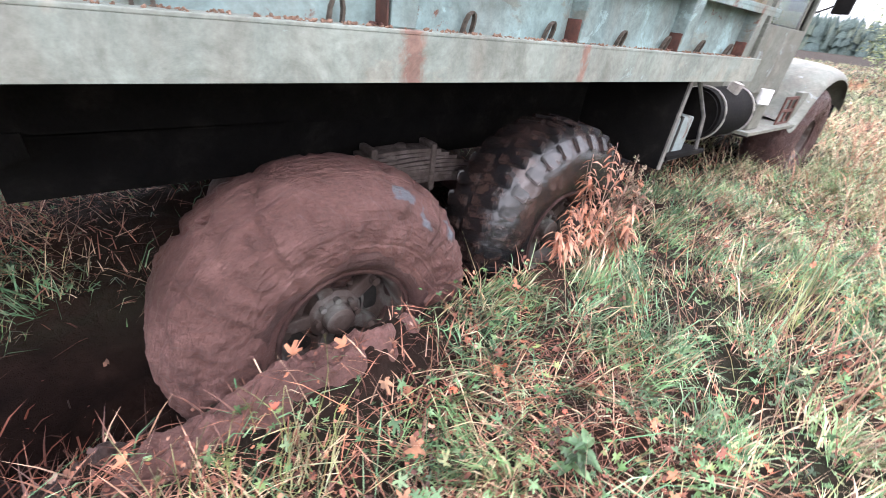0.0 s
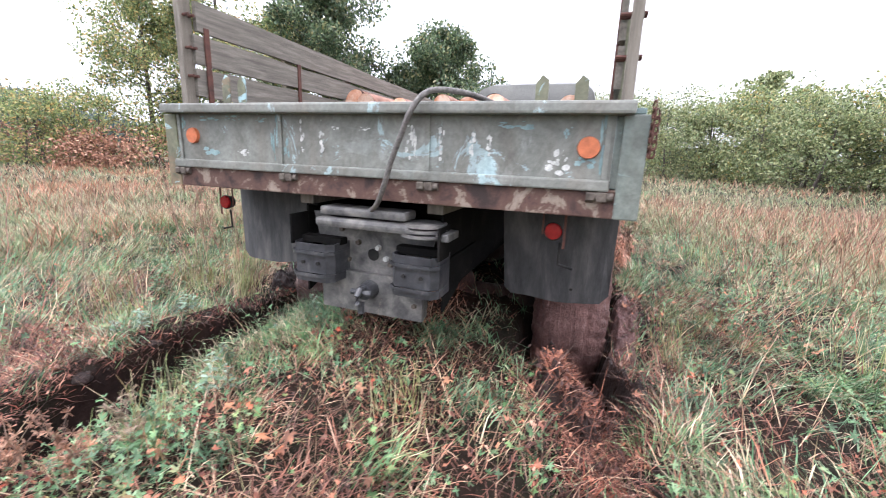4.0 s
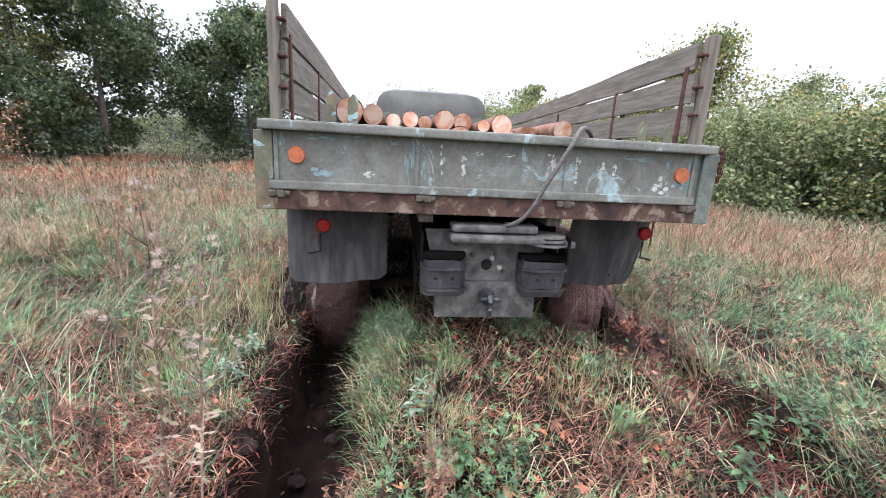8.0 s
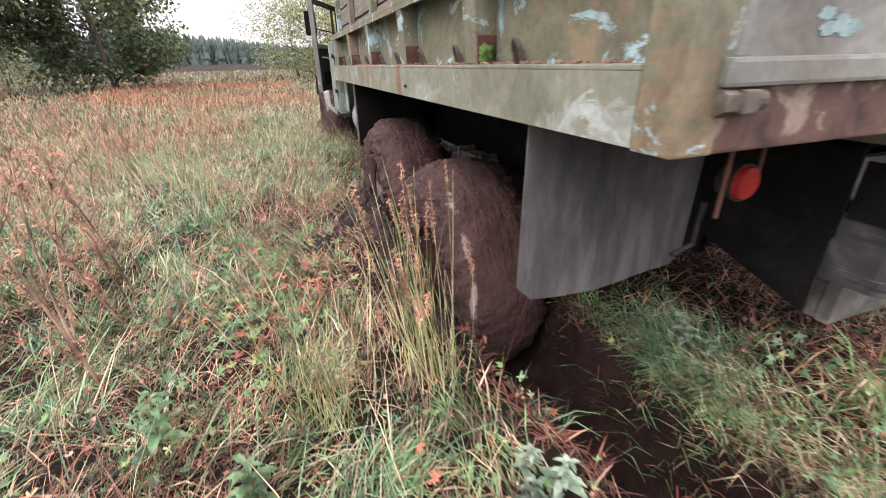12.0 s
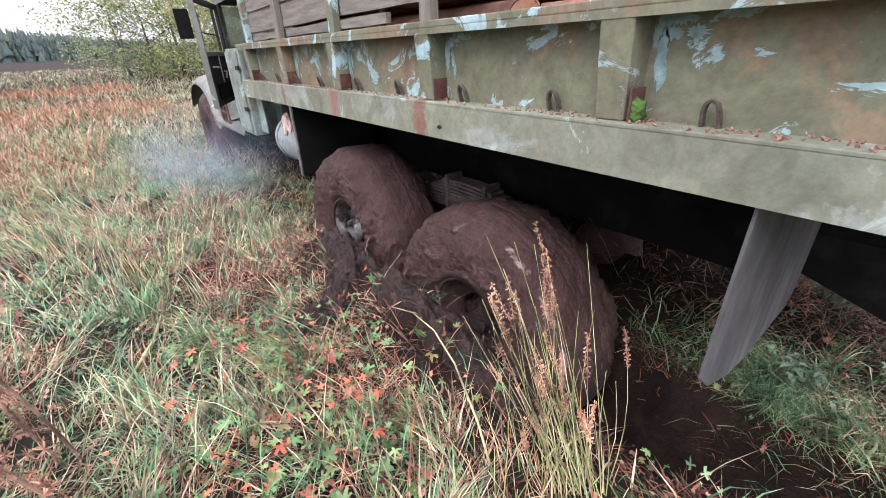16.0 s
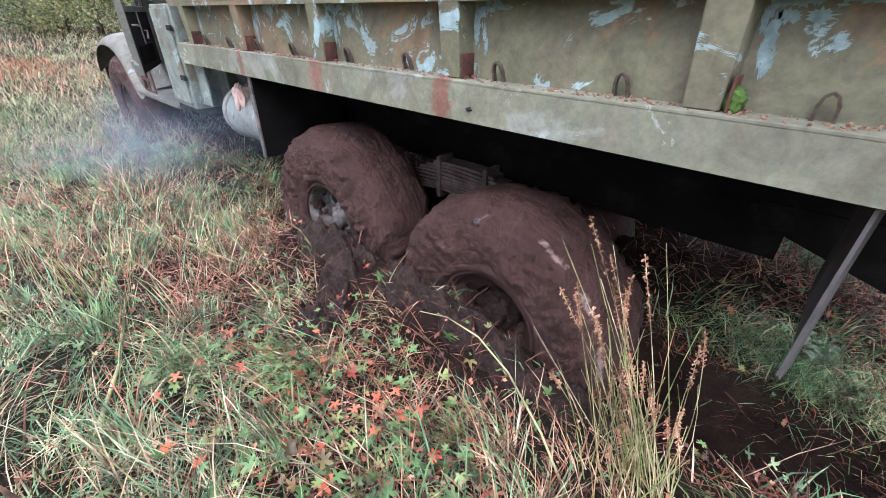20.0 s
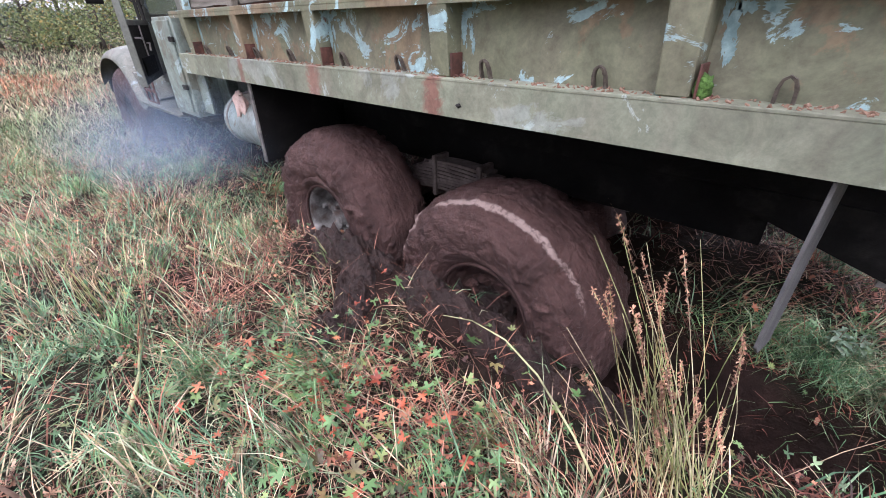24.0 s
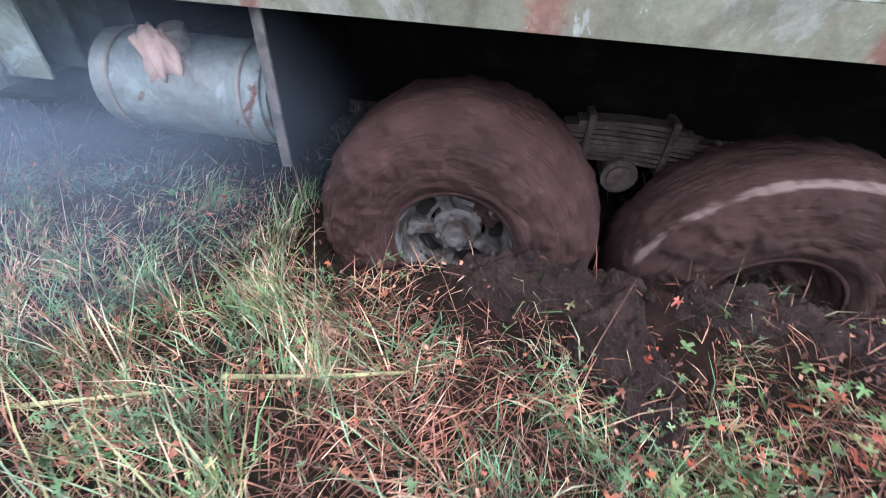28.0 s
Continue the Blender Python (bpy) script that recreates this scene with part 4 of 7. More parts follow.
for s in (1, -1):
    y, z = (1.005, 0.945) if s > 0 else (-1.01, 0.955)
    lamp = part("tail_lamp", cyl(bmesh.new(), (0.072, y, z), (0.115, y, z), 0.044, 0.036, 28), M_DARK, truck, "small round tail lamp on a rusty strip")
    bm = bmesh.new()
    cyl(bm, (0.072, y, z), (0.062, y, z), 0.040, 0.036, 28)
    for k in range(3):
        cyl(bm, (0.062, y, z), (0.060 - 0.001 * k, y, z), 0.032 - 0.010 * k, None, 24)
    part("lens", bm, M_RED, lamp, "red lens")
    bm = bmesh.new()
    tube(bm, [(0.13, y + 0.03 * s, z - 0.06), (0.135, y + 0.03 * s, z - 0.17), (0.13, y + 0.10 * s, z - 0.185)], 0.007, 6)
    part("wire", bm, M_DARK, lamp)
    part("bracket", box(bmesh.new(), 0.078, 0.084, y + s * 0.044, y + s * 0.056, z - 0.08, 1.05, 0.002), M_RUST, lamp)
    part("bracket", box(bmesh.new(), 0.078, 0.084, y - s * 0.054, y - s * 0.046, z - 0.02, 1.05, 0.002), M_RUST, lamp)
    # mud flap with rolled corners and a pressed fold
    bm = bmesh.new()
    y0, y1, zb = (0.64, 1.315, 0.452) if s > 0 else (-0.69, -1.305, 0.435)
    rows = []
    for i in range(15):
        f = i / 14
        yy = y0 + (y1 - y0) * f
        xx = (0.478 if s > 0 else 0.545) + 0.026 * max(0, (f - 0.785) / 0.215)
        drop = 0.05 * max(0, 1 - f / 0.1) ** 2 + 0.06 * max(0, (f - 0.9) / 0.1) ** 2 + (0.04 * (1 - f) if s > 0 else 0)
        back = 0.0 if s > 0 else 0.085
        rows.append((bm.verts.new((xx - 0.01 - back, yy, 1.04)), bm.verts.new((xx - 0.004 - 0.02 * (s < 0), yy, 0.8)), bm.verts.new((xx + back, yy, zb + drop + 0.008 * math.sin(f * 9)))))
    for a, b in zip(rows, rows[1:]):
        bm.faces.new((a[0], b[0], b[1], a[1]))
        bm.faces.new((a[1], b[1], b[2], a[2]))
    flap = part("mud_flap", bm, M_FLAP, truck, "dusty grey mud flap with pressed folds")
    flap.modifiers.new("thickness", "SOLIDIFY").thickness = 0.009
    for dz in (0.09, 0.16):
        yy = y0 + (y1 - y0) * 0.66
        xr = (0.478 if s > 0 else 0.60) - 0.003
        part("rivet", cyl(bmesh.new(), (xr, yy, zb + dz), (xr - 0.006, yy, zb + dz), 0.011, 0.009, 10), M_DARK, flap)
# wire cable hanging over the tailgate
bm = bmesh.new()
pts = [(0.35, -0.72, 1.50), (0.2, -0.62, 1.555), (0.05, -0.52, 1.575), (-0.08, -0.43, 1.56), (-0.13, -0.37, 1.48), (-0.12, -0.31, 1.36), (-0.10, -0.25, 1.24), (-0.08, -0.20, 1.12), (-0.03, -0.13, 1.02), (0.06, -0.03, 0.975), (0.14, 0.10, 0.965)]
fine = []
for i in range(len(pts) - 1):
    p0, p1, p2, p3 = (Vector(pts[max(0, min(len(pts) - 1, i + k))]) for k in (-1, 0, 1, 2))
    for t in (0, 0.25, 0.5, 0.75):
        fine.append(0.5 * ((2 * p1) + (p2 - p0) * t + (2 * p0 - 5 * p1 + 4 * p2 - p3) * t * t + (3 * p1 - p0 - 3 * p2 + p3) * t ** 3))
tube(bm, fine, 0.0135, 10)
cable = tagged(finish("wire_cable", bm, M_CABLE, True), "stiff dark wire cable draped over the tailgate", "cable")
# rusty chain at the right rear corner
chain = None
for k in range(13):
    bm = bmesh.new()
    pts = [(0.011 * math.cos(a), 0, 0.02 * math.sin(a)) for a in [i * math.pi / 5 for i in range(11)]]
    tube(bm, pts, 0.0042, 6)
    link_m = pose(-0.02 + 0.012 * math.sin(k), -1.355 - 0.012 * (k % 2), 1.50 - 0.030 * (k if k < 7 else 13 - k), 0, 8 * math.sin(k), 90 * (k % 2) + 25)
    if chain is None:
        chain = finish("chain", bm, M_RUST, True)
        chain.matrix_basis = link_m
        tagged(chain, "rusty tailgate chain hung on the corner post", "chain")
        inv = link_m.inverted()
    else:
        ob = part("link", bm, M_RUST, chain, "", True)
        ob.matrix_basis = inv @ link_m

# ---- wheels ----
def tyre_profile():
    half = [(0.0, 0.634), (0.05, 0.632), (0.10, 0.624), (0.15, 0.606), (0.19, 0.578), (0.222, 0.540), (0.243, 0.49), (0.25, 0.43), (0.244, 0.37), (0.228, 0.315), (0.20, 0.275), (0.17, 0.262)]
    half = [(y, r - 0.006 * smooth1((r - 0.30) / 0.30)) for y, r in half]
    return half[::-1] + [(-y, r) for y, r in half[1:]]


def smooth1(t):
    t = max(0.0, min(1.0, t))
    return t * t * (3 - 2 * t)


def tyre_body(name, mat, seed, caked, style):
    """Tyre under a torn coat of mud: plates, concentric drag ridges, cracks between blocks."""
    prof = np.array(tyre_profile())
    cum = np.concatenate([[0], np.cumsum(np.hypot(*np.diff(prof, axis=0).T))])
    u = np.linspace(0, cum[-1], 62)
    prof = np.stack([np.interp(u, cum, prof[:, 0]), np.interp(u, cum, prof[:, 1])], 1).tolist()
    N, M = 250, 62
    co, rub, pal = [], [], []
    nz = noise.noise
    hole = Vector((0.067, 0.19, 0.56))
    for i in range(N):
        a = 2 * math.pi * i / N
        ca, sa = math.cos(a), math.sin(a)
        for y, r in prof:
            p = Vector((r * ca, y, r * sa))
            side = smooth1(abs(y) / 0.25)
            low = nz(Vector((p.x * 3, y * 4 + seed, p.z * 3)))
            torn = smooth1((nz(p * 9 + Vector((seed, 3, 0))) + 0.6 * nz(p * 23) - 0.02) / 0.08)
            drag = nz(Vector((ca * 1.3 + seed, r * 34 + y * 16, sa * 1.3)))
            grit = abs(nz(p * 20)) + 0.5 * nz(p * 46)
            k = caked * (0.28 * low + 0.40 * torn * (0.35 + 0.65 * side) + 0.30 * drag * (0.15 + 0.85 * side) + 0.7 * grit * (0.2 + 0.8 * side))
            rb = pl = 0.0
            if style == "blocks" and r > 0.42:
                msk = smooth1(0.75 + 2.0 * nz(Vector((p.x * 2.2, y * 3 + 7, p.z * 2.2))) + (0.25 if abs(y) > 0.1 else -0.1))
                cell = 24 * a / (2 * math.pi) + 2.2 * abs(y) + (0.5 if y > 0 else 0)
                f = abs(cell % 1 - 0.5) * 2
                g = abs(abs(y) - 0.125) / 0.02
                crack = max(smooth1((f - 0.70) / 0.18), 1 - smooth1(g - 0.3))
                k += msk * (0.008 - 0.026 * crack * (0.6 + 1.2 * nz(p * 11)))
                if y > 0.11 and r > 0.49 and nz(Vector((math.floor(cell) * 3.3, y * 5, 1))) > -0.15:
                    rb = (1 - crack) * msk * smooth1(0.5 + 2 * nz(p * 9)) * (0.35 + 0.65 * smooth1(0.5 - ca * 1.5))
            if style == "pale" and y > 0.05 and r > 0.43:
                # scraped shoulder band, its wet sky sheen painted as pale colour
                pl = math.exp(-((y - 0.176 + 0.008 * nz(p * 14)) / 0.021) ** 2) * smooth1(0.85 + 1.1 * nz(Vector((ca * 3.1, y * 7, sa * 3.1)))) * 1.12 * (0.6 + 0.4 * smooth1(0.75 - 0.75 * (0.6 * ca + 0.8 * sa)))
                d = (p - hole).length
                k -= 0.05 * (1 - smooth1((d - 0.02) / 0.03))
                rb = 0.9 * (1 - smooth1((d - 0.01) / 0.03))
            if r < 0.36:
                k *= 0.5
            q = Vector((ca, 0, sa))
            p = p + q * k * (1 - 0.55 * side) + Vector((0, math.copysign(k * 0.9 * side, y), 0))
            co.append(p[:])
            rub.append(rb)
            pal.append(pl)
    i = np.arange(N * M).reshape(N, M)
    j = np.roll(i, -1, 0)
    faces = np.stack([i, np.roll(i, -1, 1), np.roll(j, -1, 1), j], -1).reshape(-1, 4)
    me = bpy.data.meshes.new(name)
    me.from_pydata(co, [], faces[:, ::-1].tolist())
    for key, vals in (("rubbed", rub), ("pale", pal)):
        me.attributes.new(key, "FLOAT", "POINT").data.foreach_set("value", np.array(vals, np.float32))
    me.polygons.foreach_set("use_smooth", [True] * len(me.polygons))
    me.materials.append(mat)
    return new(name, me)


def wheel(name, mat, seed, caked, lugs, label, style="", hubmat=None):
    """Outer face towards +y, axle along y. caked: thickness of the mud coat."""
    w = tyre_body(name, mat, seed, caked, style)
    w.parent = truck
    tagged(w, label)
    hubmat = hubmat or M_RIM
    if lugs:
        bm = bmesh.new()
        bmesh.ops.create_cube(bm, size=1, matrix=Matrix.Diagonal((lugs, 0.15, 0.066, 1)))
        for v in bm.verts:
            v.co.x -= 0.10 * max(0, v.co.y)
        bmesh.ops.bevel(bm, geom=bm.edges[:], offset=0.008, segments=2, affect="EDGES")
        sh = bmesh.new()
        bmesh.ops.create_cube(sh, size=1, matrix=Matrix.Diagonal((0.09, 0.035, 0.058, 1)))
        bmesh.ops.bevel(sh, geom=sh.edges[:], offset=0.008, segments=2, affect="EDGES")
        first = [None, None]
        for k in range(31):
            for sgn in (1, -1):
                a = 2 * math.pi * (k + 0.25 * sgn) / 31
                m = Matrix.Rotation(-a, 4, "Y") @ Matrix.Translation((0.615, sgn * 0.085, 0)) @ Matrix.Rotation(radians(0 if sgn > 0 else 180), 4, "X") @ Matrix.Rotation(radians(16), 4, "X")
                m2 = Matrix.Rotation(-a, 4, "Y") @ Matrix.Translation((0.557, sgn * 0.205, 0)) @ Matrix.Rotation(radians(-36 * sgn), 4, "Z")
                for i, mm in ((0, m), (1, m2)):
                    if first[i] is None:
                        first[i] = part(("tread_lug", "shoulder_lug")[i], (bm, sh)[i], M_TYREWET, w, "chunky wet tread block")
                        first[i].matrix_basis = mm
                    else:
                        share(("tread_lug", "shoulder_lug")[i], first[i], w, mm)
    rim = part("rim", lathe(bmesh.new(), [(0.190, 0.272), (0.196, 0.260), (0.18, 0.248), (0.12, 0.242), (0.05, 0.236), (0.02, 0.215), (0.03, 0.16), (0.06, 0.135), (0.05, 0.13), (-0.02, 0.16), (-0.03, 0.22), (0.02, 0.25), (0.14, 0.258), (0.17, 0.275)], 56), M_TYREMUD if style == "pale" else hubmat, w, "dented pressed rim", True)
    part("lock_ring", lathe(bmesh.new(), [(0.200, 0.285), (0.215, 0.275), (0.212, 0.262), (0.192, 0.266)], 56), M_TYREMUD, rim, "", True)
    hub = bmesh.new()
    lathe(hub, [(0.0, 0.12), (0.075, 0.115), (0.09, 0.095), (0.095, 0.065), (0.14, 0.06), (0.148, 0.04), (0.148, 0.001), (0.0, 0.001)], 28)
    bmesh.ops.bevel(hub, geom=[e for e in hub.edges if e.calc_face_angle(0) > 0.5], offset=0.006, segments=2, affect="EDGES")
    part("hub", hub, hubmat, rim, "muddy hub")
    for k in range(8):
        a = 2 * math.pi * k / 8
        p = Vector((0.085 * math.cos(a), 0, 0.085 * math.sin(a)))
        part("hub_nut", cyl(bmesh.new(), p + Vector((0, 0.08, 0)), p + Vector((0, 0.115, 0)), 0.014, None, 6), hubmat, rim)
    for k in range(5):
        a = 2 * math.pi * (k + 0.5) / 5
        o = []
        for i in range(14):
            t = 2 * math.pi * i / 14
            rr, tt = 0.178 + 0.034 * math.copysign(abs(math.cos(t)) ** 0.6, math.cos(t)), 0.058 * math.copysign(abs(math.sin(t)) ** 0.6, math.sin(t))
            o.append((rr * math.cos(a) - tt * math.sin(a), rr * math.sin(a) + tt * math.cos(a)))
        # dark plate laid on the closed rim in place of the opening's shade
        part("rim_opening_shade", plate(bmesh.new(), o, "y", 0.040, 0.004), M_DARK, rim)
        b = 2 * math.pi * k / 5
        sp = box(bmesh.new(), 0.10, 0.232, -0.03, 0.03, -0.032, 0.032, 0.012)
        bmesh.ops.transform(sp, matrix=Matrix.Rotation(-b, 4, "Y") @ Matrix.Translation((0, 0.052, 0)), verts=sp.verts)
        part("spoke", sp, hubmat, rim)
        part("spoke_bolt", cyl(bmesh.new(), (0.212 * math.cos(b), 0.07, 0.212 * math.sin(b)), (0.212 * math.cos(b), 0.115, 0.212 * math.sin(b)), 0.024, 0.02, 6), hubmat, rim)
    if caked > 0.02:
        # torn ring of mud hanging into the dish of the rim
        def torn_ring(p, a, y, r):
            q = Vector((p.x, 0, p.z)).normalized()
            k = 0.030 * noise.noise(Vector((p.x * 6, y * 9 + seed, p.z * 6))) + 0.016 * noise.noise(p * 17) + 0.008 * noise.noise(p * 40)
            return p + q * (k + 0.012 * math.sin(a + seed)) + Vector((0, 0.8 * k, 0))
        inward = 0.075 if style == "pale" else 0.0
        ring = lathe(bmesh.new(), [(0.238, 0.36), (0.246, 0.335), (0.238, 0.31), (0.222, 0.292), (0.195, 0.276), (0.16, 0.262), (0.12, 0.25 - inward), (0.08, 0.244 - inward), (0.07, 0.262 - inward), (0.12, 0.285), (0.17, 0.32)], 130, torn_ring)
        part("packed_mud", ring, M_TYREMUD, rim, "torn ring of mud packed into the rim", True)
        bm = bmesh.new()
        for k in range(12 if style == "pale" else 3):
            a = seed + 2.4 * k / 12
            clod(bm, ((0.15 + 0.03 * math.sin(k * 2.3)) * math.cos(a), 0.05 + 0.02 * math.sin(k * 1.9), (0.17 + 0.03 * math.sin(k * 2.3)) * math.sin(a)), 0.05 + 0.02 * math.sin(k * 2.7), k + seed, 0.8, 3)
        part("mud_lump", bm, M_TYREMUD, rim, "mud splashed over the hub", True)
    return w


WHEELS = {}
for key, x, y, z, mat, caked, lugs, turn, label in (
        ("rear_left", 1.57, 1.065, 0.075, M_TYREMUD, 0.050, 0, 0, "left rear wheel thickly caked with brown mud"),
        ("mid_left", 2.92, 1.065, 0.165, M_TYREMUD, 0.045, 0, 0, "left middle wheel thickly caked with brown mud"),
        ("rear_right", 1.60, -1.085, 0.06, M_TYREDRY, 0.030, 0, 180, "right rear wheel coated with brown mud, tread blocks showing"),
        ("mid_right", 2.98, -1.065, 0.17, M_TYREWET, 0.010, 0.052, 180, "right middle wheel with wet black tread blocks"),
        ("front_left", 7.50, 1.065, 0.34, M_TYREMUD, 0.016, 0, 0, "left front wheel, muddy"),
        ("front_right", 7.50, -1.065, 0.34, M_TYREMUD, 0.016, 0, 180, "right front wheel, muddy")):
    w = wheel("wheel", mat, 1.0 + x + y, caked, lugs, label, {"rear_right": "blocks", "rear_left": "pale"}.get(key, ""), {"rear_left": M_MUD, "mid_left": M_HUBGREY}.get(key))
    WHEELS[key] = (w, x, y, z, turn)
    w.matrix_basis = pose(x, y, z, 0, 0, turn) @ Matrix.Diagonal((1.06, 1, 1.06, 1) if key == "rear_right" else (1, 1, 1, 1))
# ---- cab, bonnet and fittings ----
cab = part("cab", bmesh.new(), M_CAB, truck, "grey-green steel cab")
bm = bmesh.new()
rows = []
for i in range(13):
    f = i / 12
    x = 5.32 + 1.50 * f
    top = 2.36 + 0.17 * math.sin(math.pi * (0.12 + 0.80 * f))
    ring = []
    for k in range(15):
        a = math.pi * k / 14
        c, s2 = math.cos(a), math.sin(a)
        y = 0.97 * math.copysign(abs(c) ** 0.28, c)
        ring.append(bm.verts.new((x, y, 2.0 + (top - 2.0) * s2 ** 0.5)))
    rows.append(ring)
for a, b in zip(rows, rows[1:]):
    for k in range(14):
        bm.faces.new((a[k], a[k + 1], b[k + 1], b[k]))
bm.faces.new(rows[0])
bm.faces.new(rows[-1][::-1])
part("roof", bm, M_ROOF, cab, "domed dark grey cab roof", True)
bm = bmesh.new()
box(bm, 5.30, 5.33, -0.97, 0.97, 0.85, 1.55, 0.004)
for y0, y1 in ((-0.97, -0.78), (-0.08, 0.08), (0.78, 0.97)):
    box(bm, 5.30, 5.33, y0, y1, 1.55, 1.92, 0.003)
box(bm, 5.30, 5.33, -0.97, 0.97, 1.92, 2.05, 0.003)
part("back_wall", bm, M_CAB, cab)
for y in (-0.43, 0.43):
    part("rear_window", box(bmesh.new(), 5.312, 5.318, y - 0.35, y + 0.35, 1.55, 1.92), M_GLASS, cab, "dusty rear window")
part("cab_floor", box(bmesh.new(), 5.33, 6.85, -0.95, 0.95, 0.83, 0.87), M_DARK, cab)
for s in (1, -1):
    bm = bmesh.new()
    box(bm, 5.33, 5.62, s * 0.94, s * 0.97, 0.85, 2.02, 0.004)
    box(bm, 6.74, 6.84, s * 0.94, s * 0.97, 0.85, 2.02, 0.004)
    box(bm, 5.62, 6.74, s * 0.94, s * 0.97, 0.80, 0.92, 0.004)
    part("side_wall", bm, M_CAB, cab)
bm = bmesh.new()
box(bm, 6.80, 6.84, -0.94, 0.94, 0.85, 1.52, 0.004)
for y in (-0.92, 0.0, 0.92):
    box(bm, 6.80, 6.84, y - 0.03, y + 0.03, 1.52, 2.0, 0.003)
part("front_wall", bm, M_CAB, cab)
for y in (-0.46, 0.46):
    part("windscreen", box(bmesh.new(), 6.815, 6.822, y - 0.43, y + 0.43, 1.52, 1.98), M_GLASS, cab)
seat = part("seat", box(bmesh.new(), 5.45, 5.95, -0.85, 0.85, 1.05, 1.22, 0.04), M_DARK, cab, "dark bench seat")
part("seat_back", box(bmesh.new(), 5.40, 5.52, -0.85, 0.85, 1.22, 1.65, 0.04), M_DARK, seat)
bm = bmesh.new()
ringp = [(6.30 + 0.10 * math.sin(a), 0.5 + 0.22 * math.cos(a), 1.45 + 0.2 * math.sin(a)) for a in [k * math.pi / 12 for k in range(25)]]
tube(bm, ringp, 0.014, 6)
tube(bm, [(6.3, 0.5, 1.45), (6.75, 0.5, 1.15)], 0.02, 8)
part("steering_wheel", bm, M_DARK, cab, "", True)
# doors: the left one stands open
def door():
    bm = bmesh.new()
    box(bm, -1.10, 0.0, -0.018, 0.018, 0.88, 1.45, 0.006)
    for x0, x1 in ((-1.10, -1.04), (-0.06, 0.0), (-0.28, -0.25)):
        box(bm, x0, x1, -0.015, 0.015, 1.45, 1.98, 0.004)
    box(bm, -1.10, 0.0, -0.015, 0.015, 1.93, 1.99, 0.004)
    return bm


d = part("door", door(), M_DARK, cab, "door standing open, dark bare inner side")
d.matrix_basis = pose(6.72, 0.985, 0, 0, 0, -24)
part("door_skin", box(bmesh.new(), -1.10, 0.0, -0.024, -0.019, 0.88, 1.44), M_CAB, d).matrix_basis = pose(0, 0.044, 0)
part("door_handle", tube(bmesh.new(), [(-0.95, -0.02, 1.30), (-0.95, -0.06, 1.30), (-0.80, -0.06, 1.29)], 0.01, 6), M_STEEL, d)
part("door_edge", box(bmesh.new(), -1.135, -1.102, -0.03, 0.03, 0.87, 1.99, 0.006), M_CAB, d, "olive rear edge of the door")
part("window_sill", box(bmesh.new(), -1.10, 0.0, -0.03, -0.019, 1.41, 1.46, 0.004), M_CAB, d)
part("door_pocket", box(bmesh.new(), -0.95, -0.30, -0.035, -0.019, 0.95, 1.12, 0.006), M_FRAME, d)
part("window_crank", tube(bmesh.new(), [(-0.45, -0.02, 1.24), (-0.45, -0.05, 1.24), (-0.55, -0.055, 1.17)], 0.009, 6), M_STEEL, d)
part("window_strap", box(bmesh.new(), -0.60, -0.57, -0.03, -0.02, 1.0, 1.42), M_STEEL, d)
d2 = part("door", door(), M_CAB, cab, "closed grey door")
d2.matrix_basis = pose(6.72, -0.985, 0)
part("door_pane", box(bmesh.new(), -1.03, -0.29, -0.003, 0.003, 1.46, 1.92), M_GLASS, d2)
# bonnet with tapering sides
bm = bmesh.new()
sec = [(6.84, 0.60, 1.50), (7.3, 0.56, 1.49), (7.9, 0.50, 1.44), (8.35, 0.44, 1.38), (8.48, 0.36, 1.28)]
rows = []
for x, hw, top in sec:
    rows.append([bm.verts.new((x, y * hw, z)) for y, z in ((-1, 0.85), (-1, top - 0.22), (-0.9, top - 0.08), (-0.55, top), (0, top + 0.03), (0.55, top), (0.9, top - 0.08), (1, top - 0.22), (1, 0.85))])
for a, b in zip(rows, rows[1:]):
    for k in range(8):
        bm.faces.new((a[k], a[k + 1], b[k + 1], b[k]))
bm.faces.new(rows[0])
bm.faces.new(rows[-1][::-1])
bonnet = part("bonnet", bm, M_CAB, truck, "grey tapered engine bonnet")
